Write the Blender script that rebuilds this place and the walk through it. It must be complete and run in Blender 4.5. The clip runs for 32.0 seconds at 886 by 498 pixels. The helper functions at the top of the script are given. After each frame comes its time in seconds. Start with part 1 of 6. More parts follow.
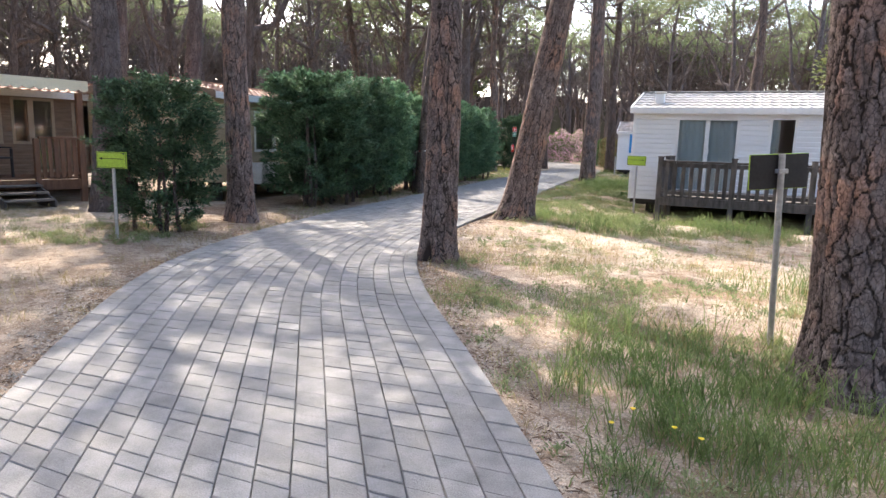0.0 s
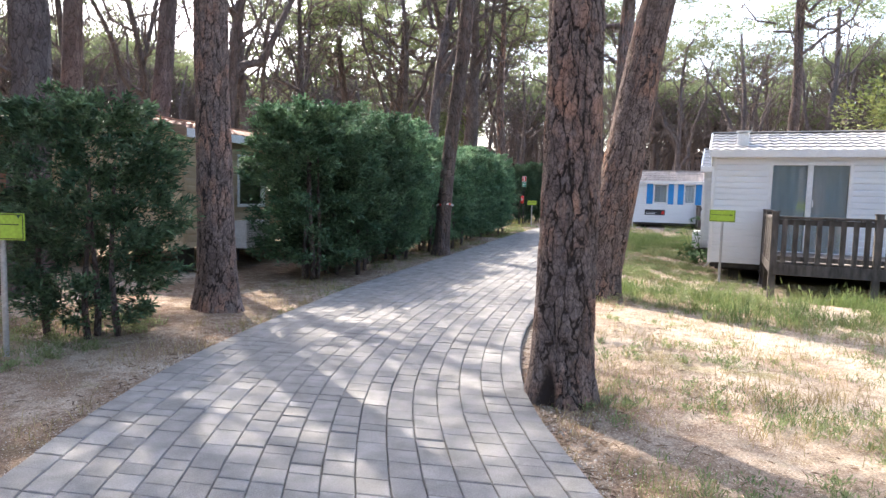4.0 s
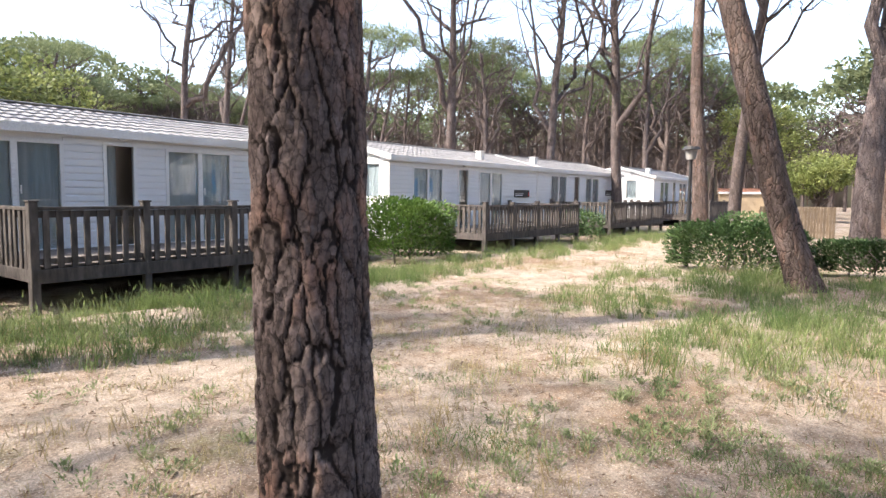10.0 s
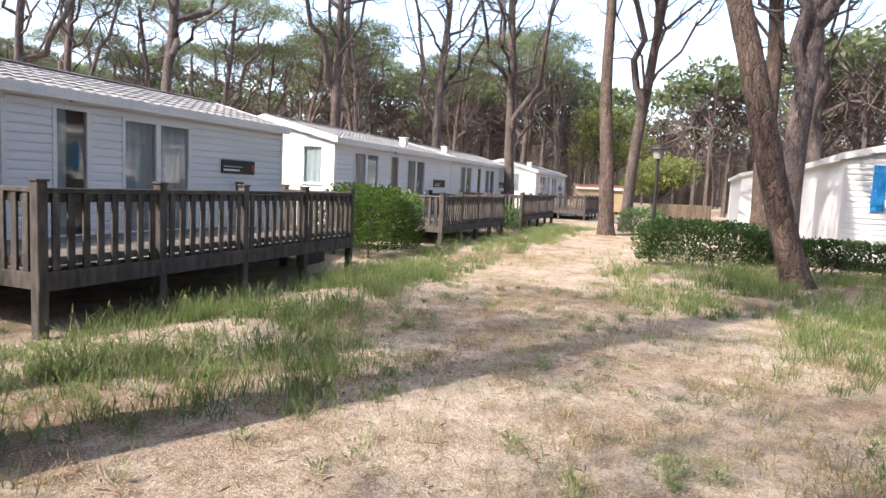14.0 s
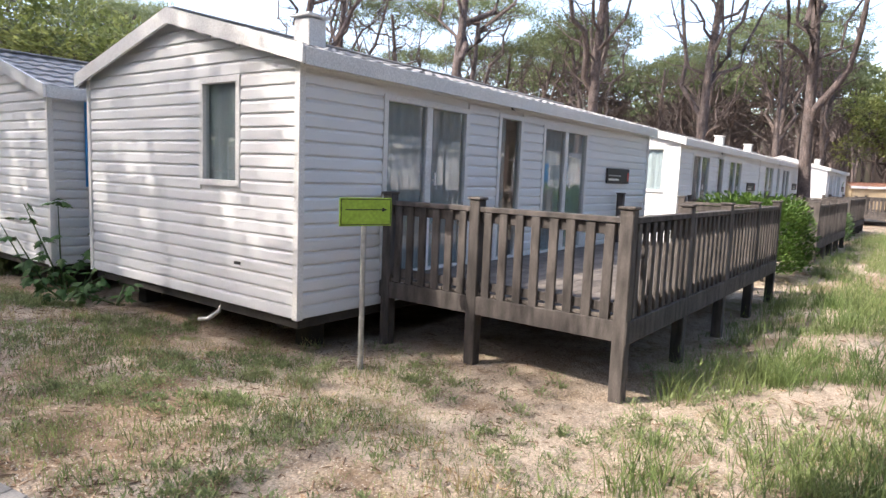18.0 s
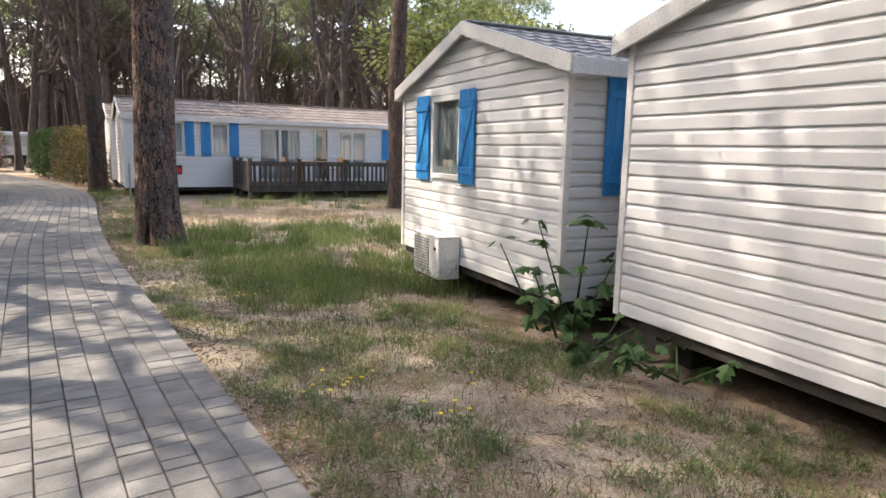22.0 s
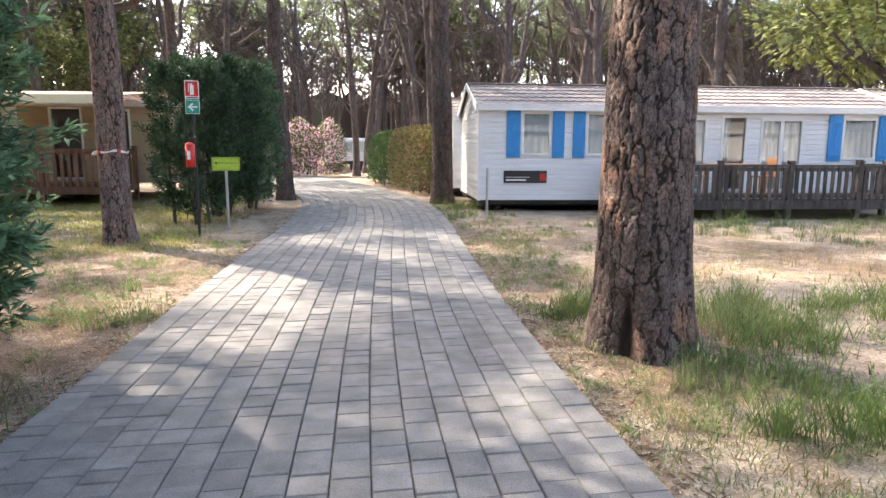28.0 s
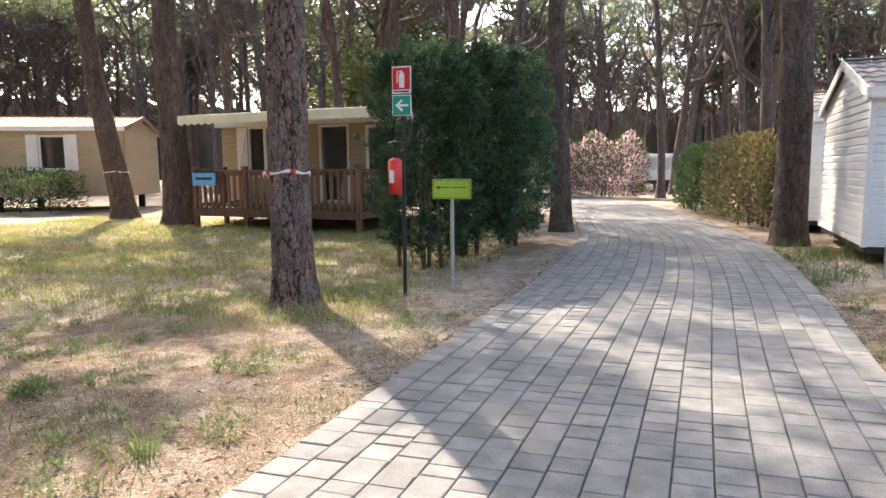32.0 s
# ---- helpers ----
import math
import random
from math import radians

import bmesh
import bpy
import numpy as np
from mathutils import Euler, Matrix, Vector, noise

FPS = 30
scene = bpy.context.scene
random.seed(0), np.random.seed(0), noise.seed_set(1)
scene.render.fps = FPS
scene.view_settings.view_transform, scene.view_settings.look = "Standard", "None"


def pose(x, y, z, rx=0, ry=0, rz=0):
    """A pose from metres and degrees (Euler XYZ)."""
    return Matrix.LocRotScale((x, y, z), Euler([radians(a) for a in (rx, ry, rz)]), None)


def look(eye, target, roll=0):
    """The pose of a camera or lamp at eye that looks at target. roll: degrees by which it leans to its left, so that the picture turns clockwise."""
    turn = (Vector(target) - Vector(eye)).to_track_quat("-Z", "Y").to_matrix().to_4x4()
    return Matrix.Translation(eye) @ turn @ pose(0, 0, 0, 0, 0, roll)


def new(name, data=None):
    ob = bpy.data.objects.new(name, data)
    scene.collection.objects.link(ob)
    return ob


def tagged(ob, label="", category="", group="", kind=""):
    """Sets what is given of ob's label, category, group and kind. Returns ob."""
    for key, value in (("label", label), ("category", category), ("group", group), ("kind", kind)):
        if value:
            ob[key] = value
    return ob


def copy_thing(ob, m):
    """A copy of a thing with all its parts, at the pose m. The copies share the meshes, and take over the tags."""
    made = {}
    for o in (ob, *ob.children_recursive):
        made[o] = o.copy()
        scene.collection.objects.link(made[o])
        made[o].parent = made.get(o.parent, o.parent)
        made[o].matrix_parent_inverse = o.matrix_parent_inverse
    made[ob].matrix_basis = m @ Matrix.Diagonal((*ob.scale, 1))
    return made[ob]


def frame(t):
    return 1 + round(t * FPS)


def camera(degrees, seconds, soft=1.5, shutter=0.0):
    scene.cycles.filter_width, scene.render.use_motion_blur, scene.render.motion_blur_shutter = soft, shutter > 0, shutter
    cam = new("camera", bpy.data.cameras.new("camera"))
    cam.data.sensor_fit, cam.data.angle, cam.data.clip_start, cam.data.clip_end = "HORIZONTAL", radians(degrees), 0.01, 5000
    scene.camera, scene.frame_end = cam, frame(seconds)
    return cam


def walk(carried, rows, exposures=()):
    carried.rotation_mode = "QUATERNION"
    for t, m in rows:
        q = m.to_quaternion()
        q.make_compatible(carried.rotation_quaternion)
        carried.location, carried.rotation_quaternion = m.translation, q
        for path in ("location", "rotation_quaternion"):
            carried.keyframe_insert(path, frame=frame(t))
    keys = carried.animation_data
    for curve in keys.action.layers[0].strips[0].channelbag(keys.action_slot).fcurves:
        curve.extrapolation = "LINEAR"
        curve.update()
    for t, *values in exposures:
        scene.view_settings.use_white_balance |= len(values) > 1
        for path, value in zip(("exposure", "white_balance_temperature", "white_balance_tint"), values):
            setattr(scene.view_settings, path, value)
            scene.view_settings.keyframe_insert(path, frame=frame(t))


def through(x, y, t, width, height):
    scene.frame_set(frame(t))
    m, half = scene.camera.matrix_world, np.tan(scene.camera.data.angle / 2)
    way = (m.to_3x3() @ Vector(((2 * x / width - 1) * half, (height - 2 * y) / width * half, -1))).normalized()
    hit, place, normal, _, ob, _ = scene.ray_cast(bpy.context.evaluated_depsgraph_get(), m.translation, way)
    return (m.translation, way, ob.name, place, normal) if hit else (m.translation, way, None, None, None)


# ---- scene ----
cam = camera(69.4, 32.0)
TINT = 14
EXPOSURES = [(0, 2.6, 6950), (2.5, 2.65, 6900), (6, 2.8, 6700), (8, 2.45, 6600), (10, 2.1, 6800), (13, 1.77, 6850), (15.5, 2.05, 6800), (17, 2.0, 6700), (19, 2.0, 6950), (20, 1.97, 7200), (22.5, 2.1, 7600), (24.5, 2.33, 8000), (26, 2.6, 7700), (29, 2.8, 7300), (30.5, 2.65, 7300), (32, 2.6, 7300)]
SKY_STRENGTH, SUN_STRENGTH = 0.15, 2.4
PATH = [
    (0, (2.292, -0.34, 1.505), (1.787, 1.567, 1.178), 1.69),
    (0.5, (2.011, 0.004, 1.497), (1.488, 1.907, 1.17), 1.93),
    (1, (1.738, 0.369, 1.497), (1.166, 2.259, 1.178), 1.81),
    (1.5, (1.487, 0.764, 1.496), (0.872, 2.644, 1.199), 1.7),
    (2, (1.256, 1.181, 1.485), (0.625, 3.062, 1.231), 1.54),
    (2.5, (1.023, 1.607, 1.478), (0.383, 3.488, 1.247), 1.43),
    (4.5, (0.02, 3.337, 1.505), (-0.316, 5.302, 1.35), 1.59),
    (5, (-0.232, 3.748, 1.497), (-0.423, 5.734, 1.354), 1.81),
    (5.5, (-0.468, 4.146, 1.483), (-0.506, 6.141, 1.346), 1.76),
    (6, (-0.684, 4.529, 1.482), (-0.628, 6.524, 1.349), 1.67),
    (6.5, (-0.877, 4.898, 1.495), (-0.687, 6.884, 1.362), 1.54),
    (7, (-1.047, 5.294, 1.526), (-0.718, 7.262, 1.393), 1.38),
    (7.5, (-1.158, 5.586, 1.518), (-0.631, 7.511, 1.391), 1.21),
    (8, (-1.155, 5.984, 1.491), (-0.257, 7.766, 1.358), 0.93),
    (8.5, (-1.233, 6.25, 1.503), (-0.041, 7.849, 1.359), 1.08),
    (9, (-1.382, 6.367, 1.506), (0.038, 7.768, 1.355), 1.04),
    (9.5, (-1.523, 6.418, 1.509), (0.113, 7.557, 1.349), 0.84),
    (10, (-1.695, 6.431, 1.497), (0.087, 7.323, 1.326), 0.7),
    (10.5, (-1.857, 6.616, 1.491), (0.016, 7.295, 1.313), 1.06),
    (11, (-1.925, 7.005, 1.477), (0.012, 7.467, 1.294), 2.1),
    (11.5, (-1.91, 7.471, 1.484), (0.046, 7.845, 1.302), 2.76),
    (12, (-1.924, 7.978, 1.479), (0.036, 8.331, 1.297), 3.07),
    (12.5, (-1.883, 8.484, 1.483), (0.079, 8.826, 1.299), 3.13),
    (13, (-1.93, 8.965, 1.468), (0.032, 9.308, 1.285), 2.97),
    (13.5, (-1.955, 9.43, 1.468), (0.004, 9.785, 1.277), 2.87),
    (15.5, (-1.963, 11.263, 1.485), (-0.023, 11.708, 1.286), 2.7),
    (16, (-1.945, 11.762, 1.496), (-0.018, 12.254, 1.289), 2.74),
    (16.5, (-1.916, 12.27, 1.509), (-0.01, 12.843, 1.302), 2.47),
    (17, (-1.878, 12.784, 1.52), (-0.002, 13.445, 1.311), 2.36),
    (17.5, (-1.829, 13.3, 1.529), (0.003, 14.072, 1.306), 2.26),
    (18, (-1.756, 13.809, 1.535), (0.016, 14.709, 1.306), 2.29),
    (18.5, (-1.655, 14.301, 1.537), (0.07, 15.283, 1.293), 2.14),
    (19, (-1.552, 14.779, 1.547), (0.112, 15.859, 1.288), 2.04),
    (19.5, (-1.463, 15.25, 1.57), (0.105, 16.46, 1.298), 1.79),
    (20, (-1.384, 15.719, 1.593), (0.041, 17.092, 1.306), 1.51),
    (20.5, (-1.308, 16.194, 1.601), (-0.012, 17.688, 1.303), 1.22),
    (21, (-1.234, 16.68, 1.597), (0.004, 18.221, 1.295), 1.18),
    (21.5, (-1.173, 17.175, 1.592), (0.014, 18.756, 1.289), 1.17),
    (22, (-1.141, 17.682, 1.589), (0.002, 19.295, 1.285), 1.28),
    (22.5, (-1.138, 18.21, 1.584), (-0.046, 19.858, 1.286), 1.25),
    (23, (-1.153, 18.765, 1.572), (-0.172, 20.483, 1.277), 1.19),
    (23.5, (-1.17, 19.35, 1.552), (-0.277, 21.117, 1.265), 1.14),
    (24, (-1.177, 19.961, 1.533), (-0.391, 21.778, 1.251), 1.04),
    (24.5, (-1.17, 20.586, 1.518), (-0.456, 22.433, 1.24), 1.1),
    (25, (-1.163, 21.214, 1.501), (-0.539, 23.094, 1.224), 0.97),
    (25.5, (-1.169, 21.822, 1.483), (-0.631, 23.728, 1.198), 0.89),
    (26, (-1.186, 22.4, 1.468), (-0.72, 24.323, 1.177), 0.8),
    (26.5, (-1.196, 22.964, 1.455), (-0.777, 24.897, 1.161), 0.69),
    (28.5, (-1.103, 25.208, 1.396), (-0.795, 27.16, 1.088), 0.14),
    (29, (-1.054, 25.755, 1.394), (-0.794, 27.714, 1.085), 0.01),
    (29.5, (-0.994, 26.294, 1.401), (-0.832, 28.265, 1.099), -0.13),
    (30, (-0.939, 26.833, 1.41), (-0.934, 28.811, 1.112), -0.24),
    (30.5, (-0.898, 27.372, 1.415), (-1.053, 29.346, 1.136), -0.26),
    (31, (-0.869, 27.914, 1.412), (-1.234, 29.863, 1.15), -0.36),
    (31.5, (-0.853, 28.467, 1.402), (-1.35, 30.388, 1.149), -0.39),
    (32, (-0.854, 29.032, 1.388), (-1.427, 30.932, 1.14), -0.37),
]
walk(cam, [(t, look(eye, to, roll)) for t, eye, to, roll in PATH], [(t, e, k, TINT) for t, e, k in EXPOSURES])

# ---- world, sun, exposure ----
SUN_AZ = radians(-43.0)      # the sun's bearing, from +y towards -x
SUN_EL = radians(46.0)
world = bpy.data.worlds.new("world")
scene.world = world
world.use_nodes = True
wn = world.node_tree.nodes
sky = wn.new("ShaderNodeTexSky")
sky.sky_type = "NISHITA"
sky.sun_disc = False
sky.sun_elevation = SUN_EL
sky.sun_rotation = SUN_AZ
sky.air_density, sky.dust_density, sky.ozone_density = 1.0, 2.5, 1.0
wn["Background"].inputs[1].default_value = SKY_STRENGTH
world.node_tree.links.new(sky.outputs[0], wn["Background"].inputs[0])
sun = new("sun", bpy.data.lights.new("sun", "SUN"))
sun.data.energy, sun.data.angle, sun.data.color = SUN_STRENGTH, radians(0.53), (1.0, 0.94, 0.84)
sun_way = Vector((math.sin(SUN_AZ) * math.cos(SUN_EL), math.cos(SUN_AZ) * math.cos(SUN_EL), math.sin(SUN_EL)))
sun.matrix_world = look(sun_way * 80, (0, 0, 0))


# ---- materials ----
def shader(name, a, b, scale=6.0, rough=0.7, bump=0.2, metal=0.0, fine=40.0, stretch=(1, 1, 1), vary=0.0, spec=0.4, c=None):
    """Two-scale noise colour from a to b (and c in patches), with fine bump; vary: change from object to object."""
    m = bpy.data.materials.new(name)
    m.use_nodes = True
    n, l = m.node_tree.nodes, m.node_tree.links
    bs = n["Principled BSDF"]
    tc = n.new("ShaderNodeTexCoord")
    mp = n.new("ShaderNodeMapping")
    mp.inputs["Scale"].default_value = stretch
    l.new(tc.outputs["Object"], mp.inputs[0])
    n1 = n.new("ShaderNodeTexNoise")
    n1.inputs["Scale"].default_value, n1.inputs["Detail"].default_value = scale, 6
    n2 = n.new("ShaderNodeTexNoise")
    n2.inputs["Scale"].default_value, n2.inputs["Detail"].default_value = fine, 4
    for q in (n1, n2):
        l.new(mp.outputs[0], q.inputs["Vector"])
    mx = n.new("ShaderNodeMixRGB")
    mx.inputs[1].default_value, mx.inputs[2].default_value = (*a, 1), (*b, 1)
    rp = n.new("ShaderNodeMapRange")
    rp.inputs[1].default_value, rp.inputs[2].default_value = 0.32, 0.68
    l.new(n1.outputs[0], rp.inputs[0])
    l.new(rp.outputs[0], mx.inputs[0])
    out = mx.outputs[0]
    m2 = n.new("ShaderNodeMixRGB")
    m2.blend_type = "MULTIPLY"
    m2.inputs[0].default_value = 0.5
    r2 = n.new("ShaderNodeMapRange")
    r2.inputs[1].default_value, r2.inputs[2].default_value, r2.inputs[3].default_value, r2.inputs[4].default_value = 0.3, 0.7, 0.6, 1.25
    l.new(n2.outputs[0], r2.inputs[0])
    l.new(out, m2.inputs[1])
    l.new(r2.outputs[0], m2.inputs[2])
    out = m2.outputs[0]
    if c:
        n3 = n.new("ShaderNodeTexNoise")
        n3.inputs["Scale"].default_value, n3.inputs["Detail"].default_value = scale * 0.23, 5
        l.new(mp.outputs[0], n3.inputs["Vector"])
        r3 = n.new("ShaderNodeMapRange")
        r3.inputs[1].default_value, r3.inputs[2].default_value = 0.5, 0.66
        l.new(n3.outputs[0], r3.inputs[0])
        m3 = n.new("ShaderNodeMixRGB")
        l.new(r3.outputs[0], m3.inputs[0])
        l.new(out, m3.inputs[1])
        m3.inputs[2].default_value = (*c, 1)
        out = m3.outputs[0]
    if vary:
        oi = n.new("ShaderNodeObjectInfo")
        r4 = n.new("ShaderNodeMapRange")
        r4.inputs[3].default_value, r4.inputs[4].default_value = 1 - vary, 1 + vary
        l.new(oi.outputs["Random"], r4.inputs[0])
        gi = n.new("ShaderNodeNewGeometry")
        r5 = n.new("ShaderNodeMapRange")
        r5.inputs[3].default_value, r5.inputs[4].default_value = 1 - vary, 1 + vary
        l.new(gi.outputs["Random Per Island"], r5.inputs[0])
        mm = n.new("ShaderNodeMath")
        mm.operation = "MULTIPLY"
        l.new(r4.outputs[0], mm.inputs[0])
        l.new(r5.outputs[0], mm.inputs[1])
        hs = n.new("ShaderNodeHueSaturation")
        l.new(mm.outputs[0], hs.inputs["Value"])
        l.new(out, hs.inputs["Color"])
        out = hs.outputs[0]
    l.new(out, bs.inputs["Base Color"])
    bs.inputs["Roughness"].default_value, bs.inputs["Metallic"].default_value = rough, metal
    bs.inputs["Specular IOR Level"].default_value = spec
    if bump:
        bp = n.new("ShaderNodeBump")
        bp.inputs["Strength"].default_value, bp.inputs["Distance"].default_value = bump, 0.02
        l.new(n2.outputs[0], bp.inputs["Height"])
        l.new(bp.outputs[0], bs.inputs["Normal"])
    return m


def leafy(name, a, b, vary=0.25, through=0.3, fine=3.0):
    """Foliage: colour by island and by patch, with some light through the leaf."""
    m = shader(name, a, b, scale=fine, rough=0.55, bump=0.0, fine=25.0, vary=vary, spec=0.3)
    n, l = m.node_tree.nodes, m.node_tree.links
    bs, mo = n["Principled BSDF"], n["Material Output"]
    tr = n.new("ShaderNodeBsdfTranslucent")
    l.new(bs.inputs["Base Color"].links[0].from_socket, tr.inputs[0])
    mix = n.new("ShaderNodeMixShader")
    mix.inputs[0].default_value = through
    l.new(bs.outputs[0], mix.inputs[1])
    l.new(tr.outputs[0], mix.inputs[2])
    l.new(mix.outputs[0], mo.inputs[0])
    return m


def bark_shader(name, a, b, red, crack, sx=14.0, sz=3.4, deep=0.018):
    """Pine bark: flaky upright plates of differing tone, parted by thin dark cracks."""
    m = shader(name, a, b, scale=6.0, rough=0.9, bump=0.0, fine=60.0, vary=0.10, spec=0.15, stretch=(1, 1, 0.45))
    n, l = m.node_tree.nodes, m.node_tree.links
    bs = n["Principled BSDF"]
    src = bs.inputs["Base Color"].links[0].from_socket
    tc = n.new("ShaderNodeTexCoord")

    def wobble(src_vec, scale, amount):
        w = n.new("ShaderNodeTexNoise")
        w.inputs["Scale"].default_value, w.inputs["Detail"].default_value = scale, 3
        l.new(tc.outputs["Object"], w.inputs["Vector"])
        q = n.new("ShaderNodeVectorMath")
        q.operation = "MULTIPLY_ADD"
        q.inputs[1].default_value = amount
        l.new(w.outputs["Color"], q.inputs[0])
        l.new(src_vec, q.inputs[2])
        return q.outputs[0]

    vec = wobble(wobble(tc.outputs["Object"], 3.0, (0.22, 0.22, 0.3)), 14.0, (0.05, 0.05, 0.07))
    mp = n.new("ShaderNodeMapping")
    mp.inputs["Scale"].default_value = (sx, sx, sz)
    l.new(vec, mp.inputs[0])
    edge = n.new("ShaderNodeTexVoronoi")
    edge.feature = "DISTANCE_TO_EDGE"
    edge.inputs["Scale"].default_value = 1.0
    cell = n.new("ShaderNodeTexVoronoi")
    cell.inputs["Scale"].default_value = 1.0
    for q in (edge, cell):
        l.new(mp.outputs[0], q.inputs["Vector"])
    sep = n.new("ShaderNodeSeparateColor")
    l.new(cell.outputs["Color"], sep.inputs[0])
    mr = n.new("ShaderNodeMixRGB")
    fr = n.new("ShaderNodeMapRange")
    fr.inputs[1].default_value, fr.inputs[2].default_value, fr.inputs[4].default_value = 0.6, 1.0, 0.45
    l.new(sep.outputs[0], fr.inputs[0])
    l.new(fr.outputs[0], mr.inputs[0])
    l.new(src, mr.inputs[1])
    mr.inputs[2].default_value = (*red, 1)
    tone = n.new("ShaderNodeMapRange")
    tone.inputs[3].default_value, tone.inputs[4].default_value = 0.82, 1.18
    l.new(sep.outputs[1], tone.inputs[0])
    mv = n.new("ShaderNodeMixRGB")
    mv.blend_type = "MULTIPLY"
    mv.inputs[0].default_value = 1.0
    l.new(mr.outputs[0], mv.inputs[1])
    l.new(tone.outputs[0], mv.inputs[2])
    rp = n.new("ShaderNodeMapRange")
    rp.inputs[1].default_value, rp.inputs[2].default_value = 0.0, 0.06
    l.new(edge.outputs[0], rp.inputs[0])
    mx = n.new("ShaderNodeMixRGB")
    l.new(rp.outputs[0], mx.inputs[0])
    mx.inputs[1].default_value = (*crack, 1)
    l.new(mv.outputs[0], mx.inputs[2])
    l.new(mx.outputs[0], bs.inputs["Base Color"])
    flake = n.new("ShaderNodeTexVoronoi")
    flake.feature = "DISTANCE_TO_EDGE"
    flake.inputs["Scale"].default_value = 1.0
    mp2 = n.new("ShaderNodeMapping")
    mp2.inputs["Scale"].default_value = (sx * 2.3, sx * 2.3, sz * 2.8)
    l.new(vec, mp2.inputs[0])
    l.new(mp2.outputs[0], flake.inputs["Vector"])
    fl = n.new("ShaderNodeMapRange")
    fl.inputs[1].default_value, fl.inputs[2].default_value, fl.inputs[3].default_value = 0.0, 0.08, 0.66
    l.new(flake.outputs[0], fl.inputs[0])
    fm = n.new("ShaderNodeMixRGB")
    fm.blend_type = "MULTIPLY"
    fm.inputs[0].default_value = 1.0
    l.new(mx.outputs[0], fm.inputs[1])
    l.new(fl.outputs[0], fm.inputs[2])
    l.new(fm.outputs[0], bs.inputs["Base Color"])
    fn = n.new("ShaderNodeTexNoise")
    fn.inputs["Scale"].default_value, fn.inputs["Detail"].default_value, fn.inputs["Roughness"].default_value = 30, 8, 0.75
    l.new(tc.outputs["Object"], fn.inputs["Vector"])
    sm = n.new("ShaderNodeMath")
    sm.operation = "MULTIPLY_ADD"
    sm.inputs[1].default_value = 1.3
    l.new(fn.outputs[0], sm.inputs[0])
    r3 = n.new("ShaderNodeMapRange")
    r3.inputs[1].default_value, r3.inputs[2].default_value = 0.0, 0.16
    l.new(edge.outputs[0], r3.inputs[0])
    l.new(r3.outputs[0], sm.inputs[2])
    bp = n.new("ShaderNodeBump")
    bp.inputs["Strength"].default_value, bp.inputs["Distance"].default_value = 1.0, deep
    l.new(sm.outputs[0], bp.inputs["Height"])
    l.new(bp.outputs[0], bs.inputs["Normal"])
    return m


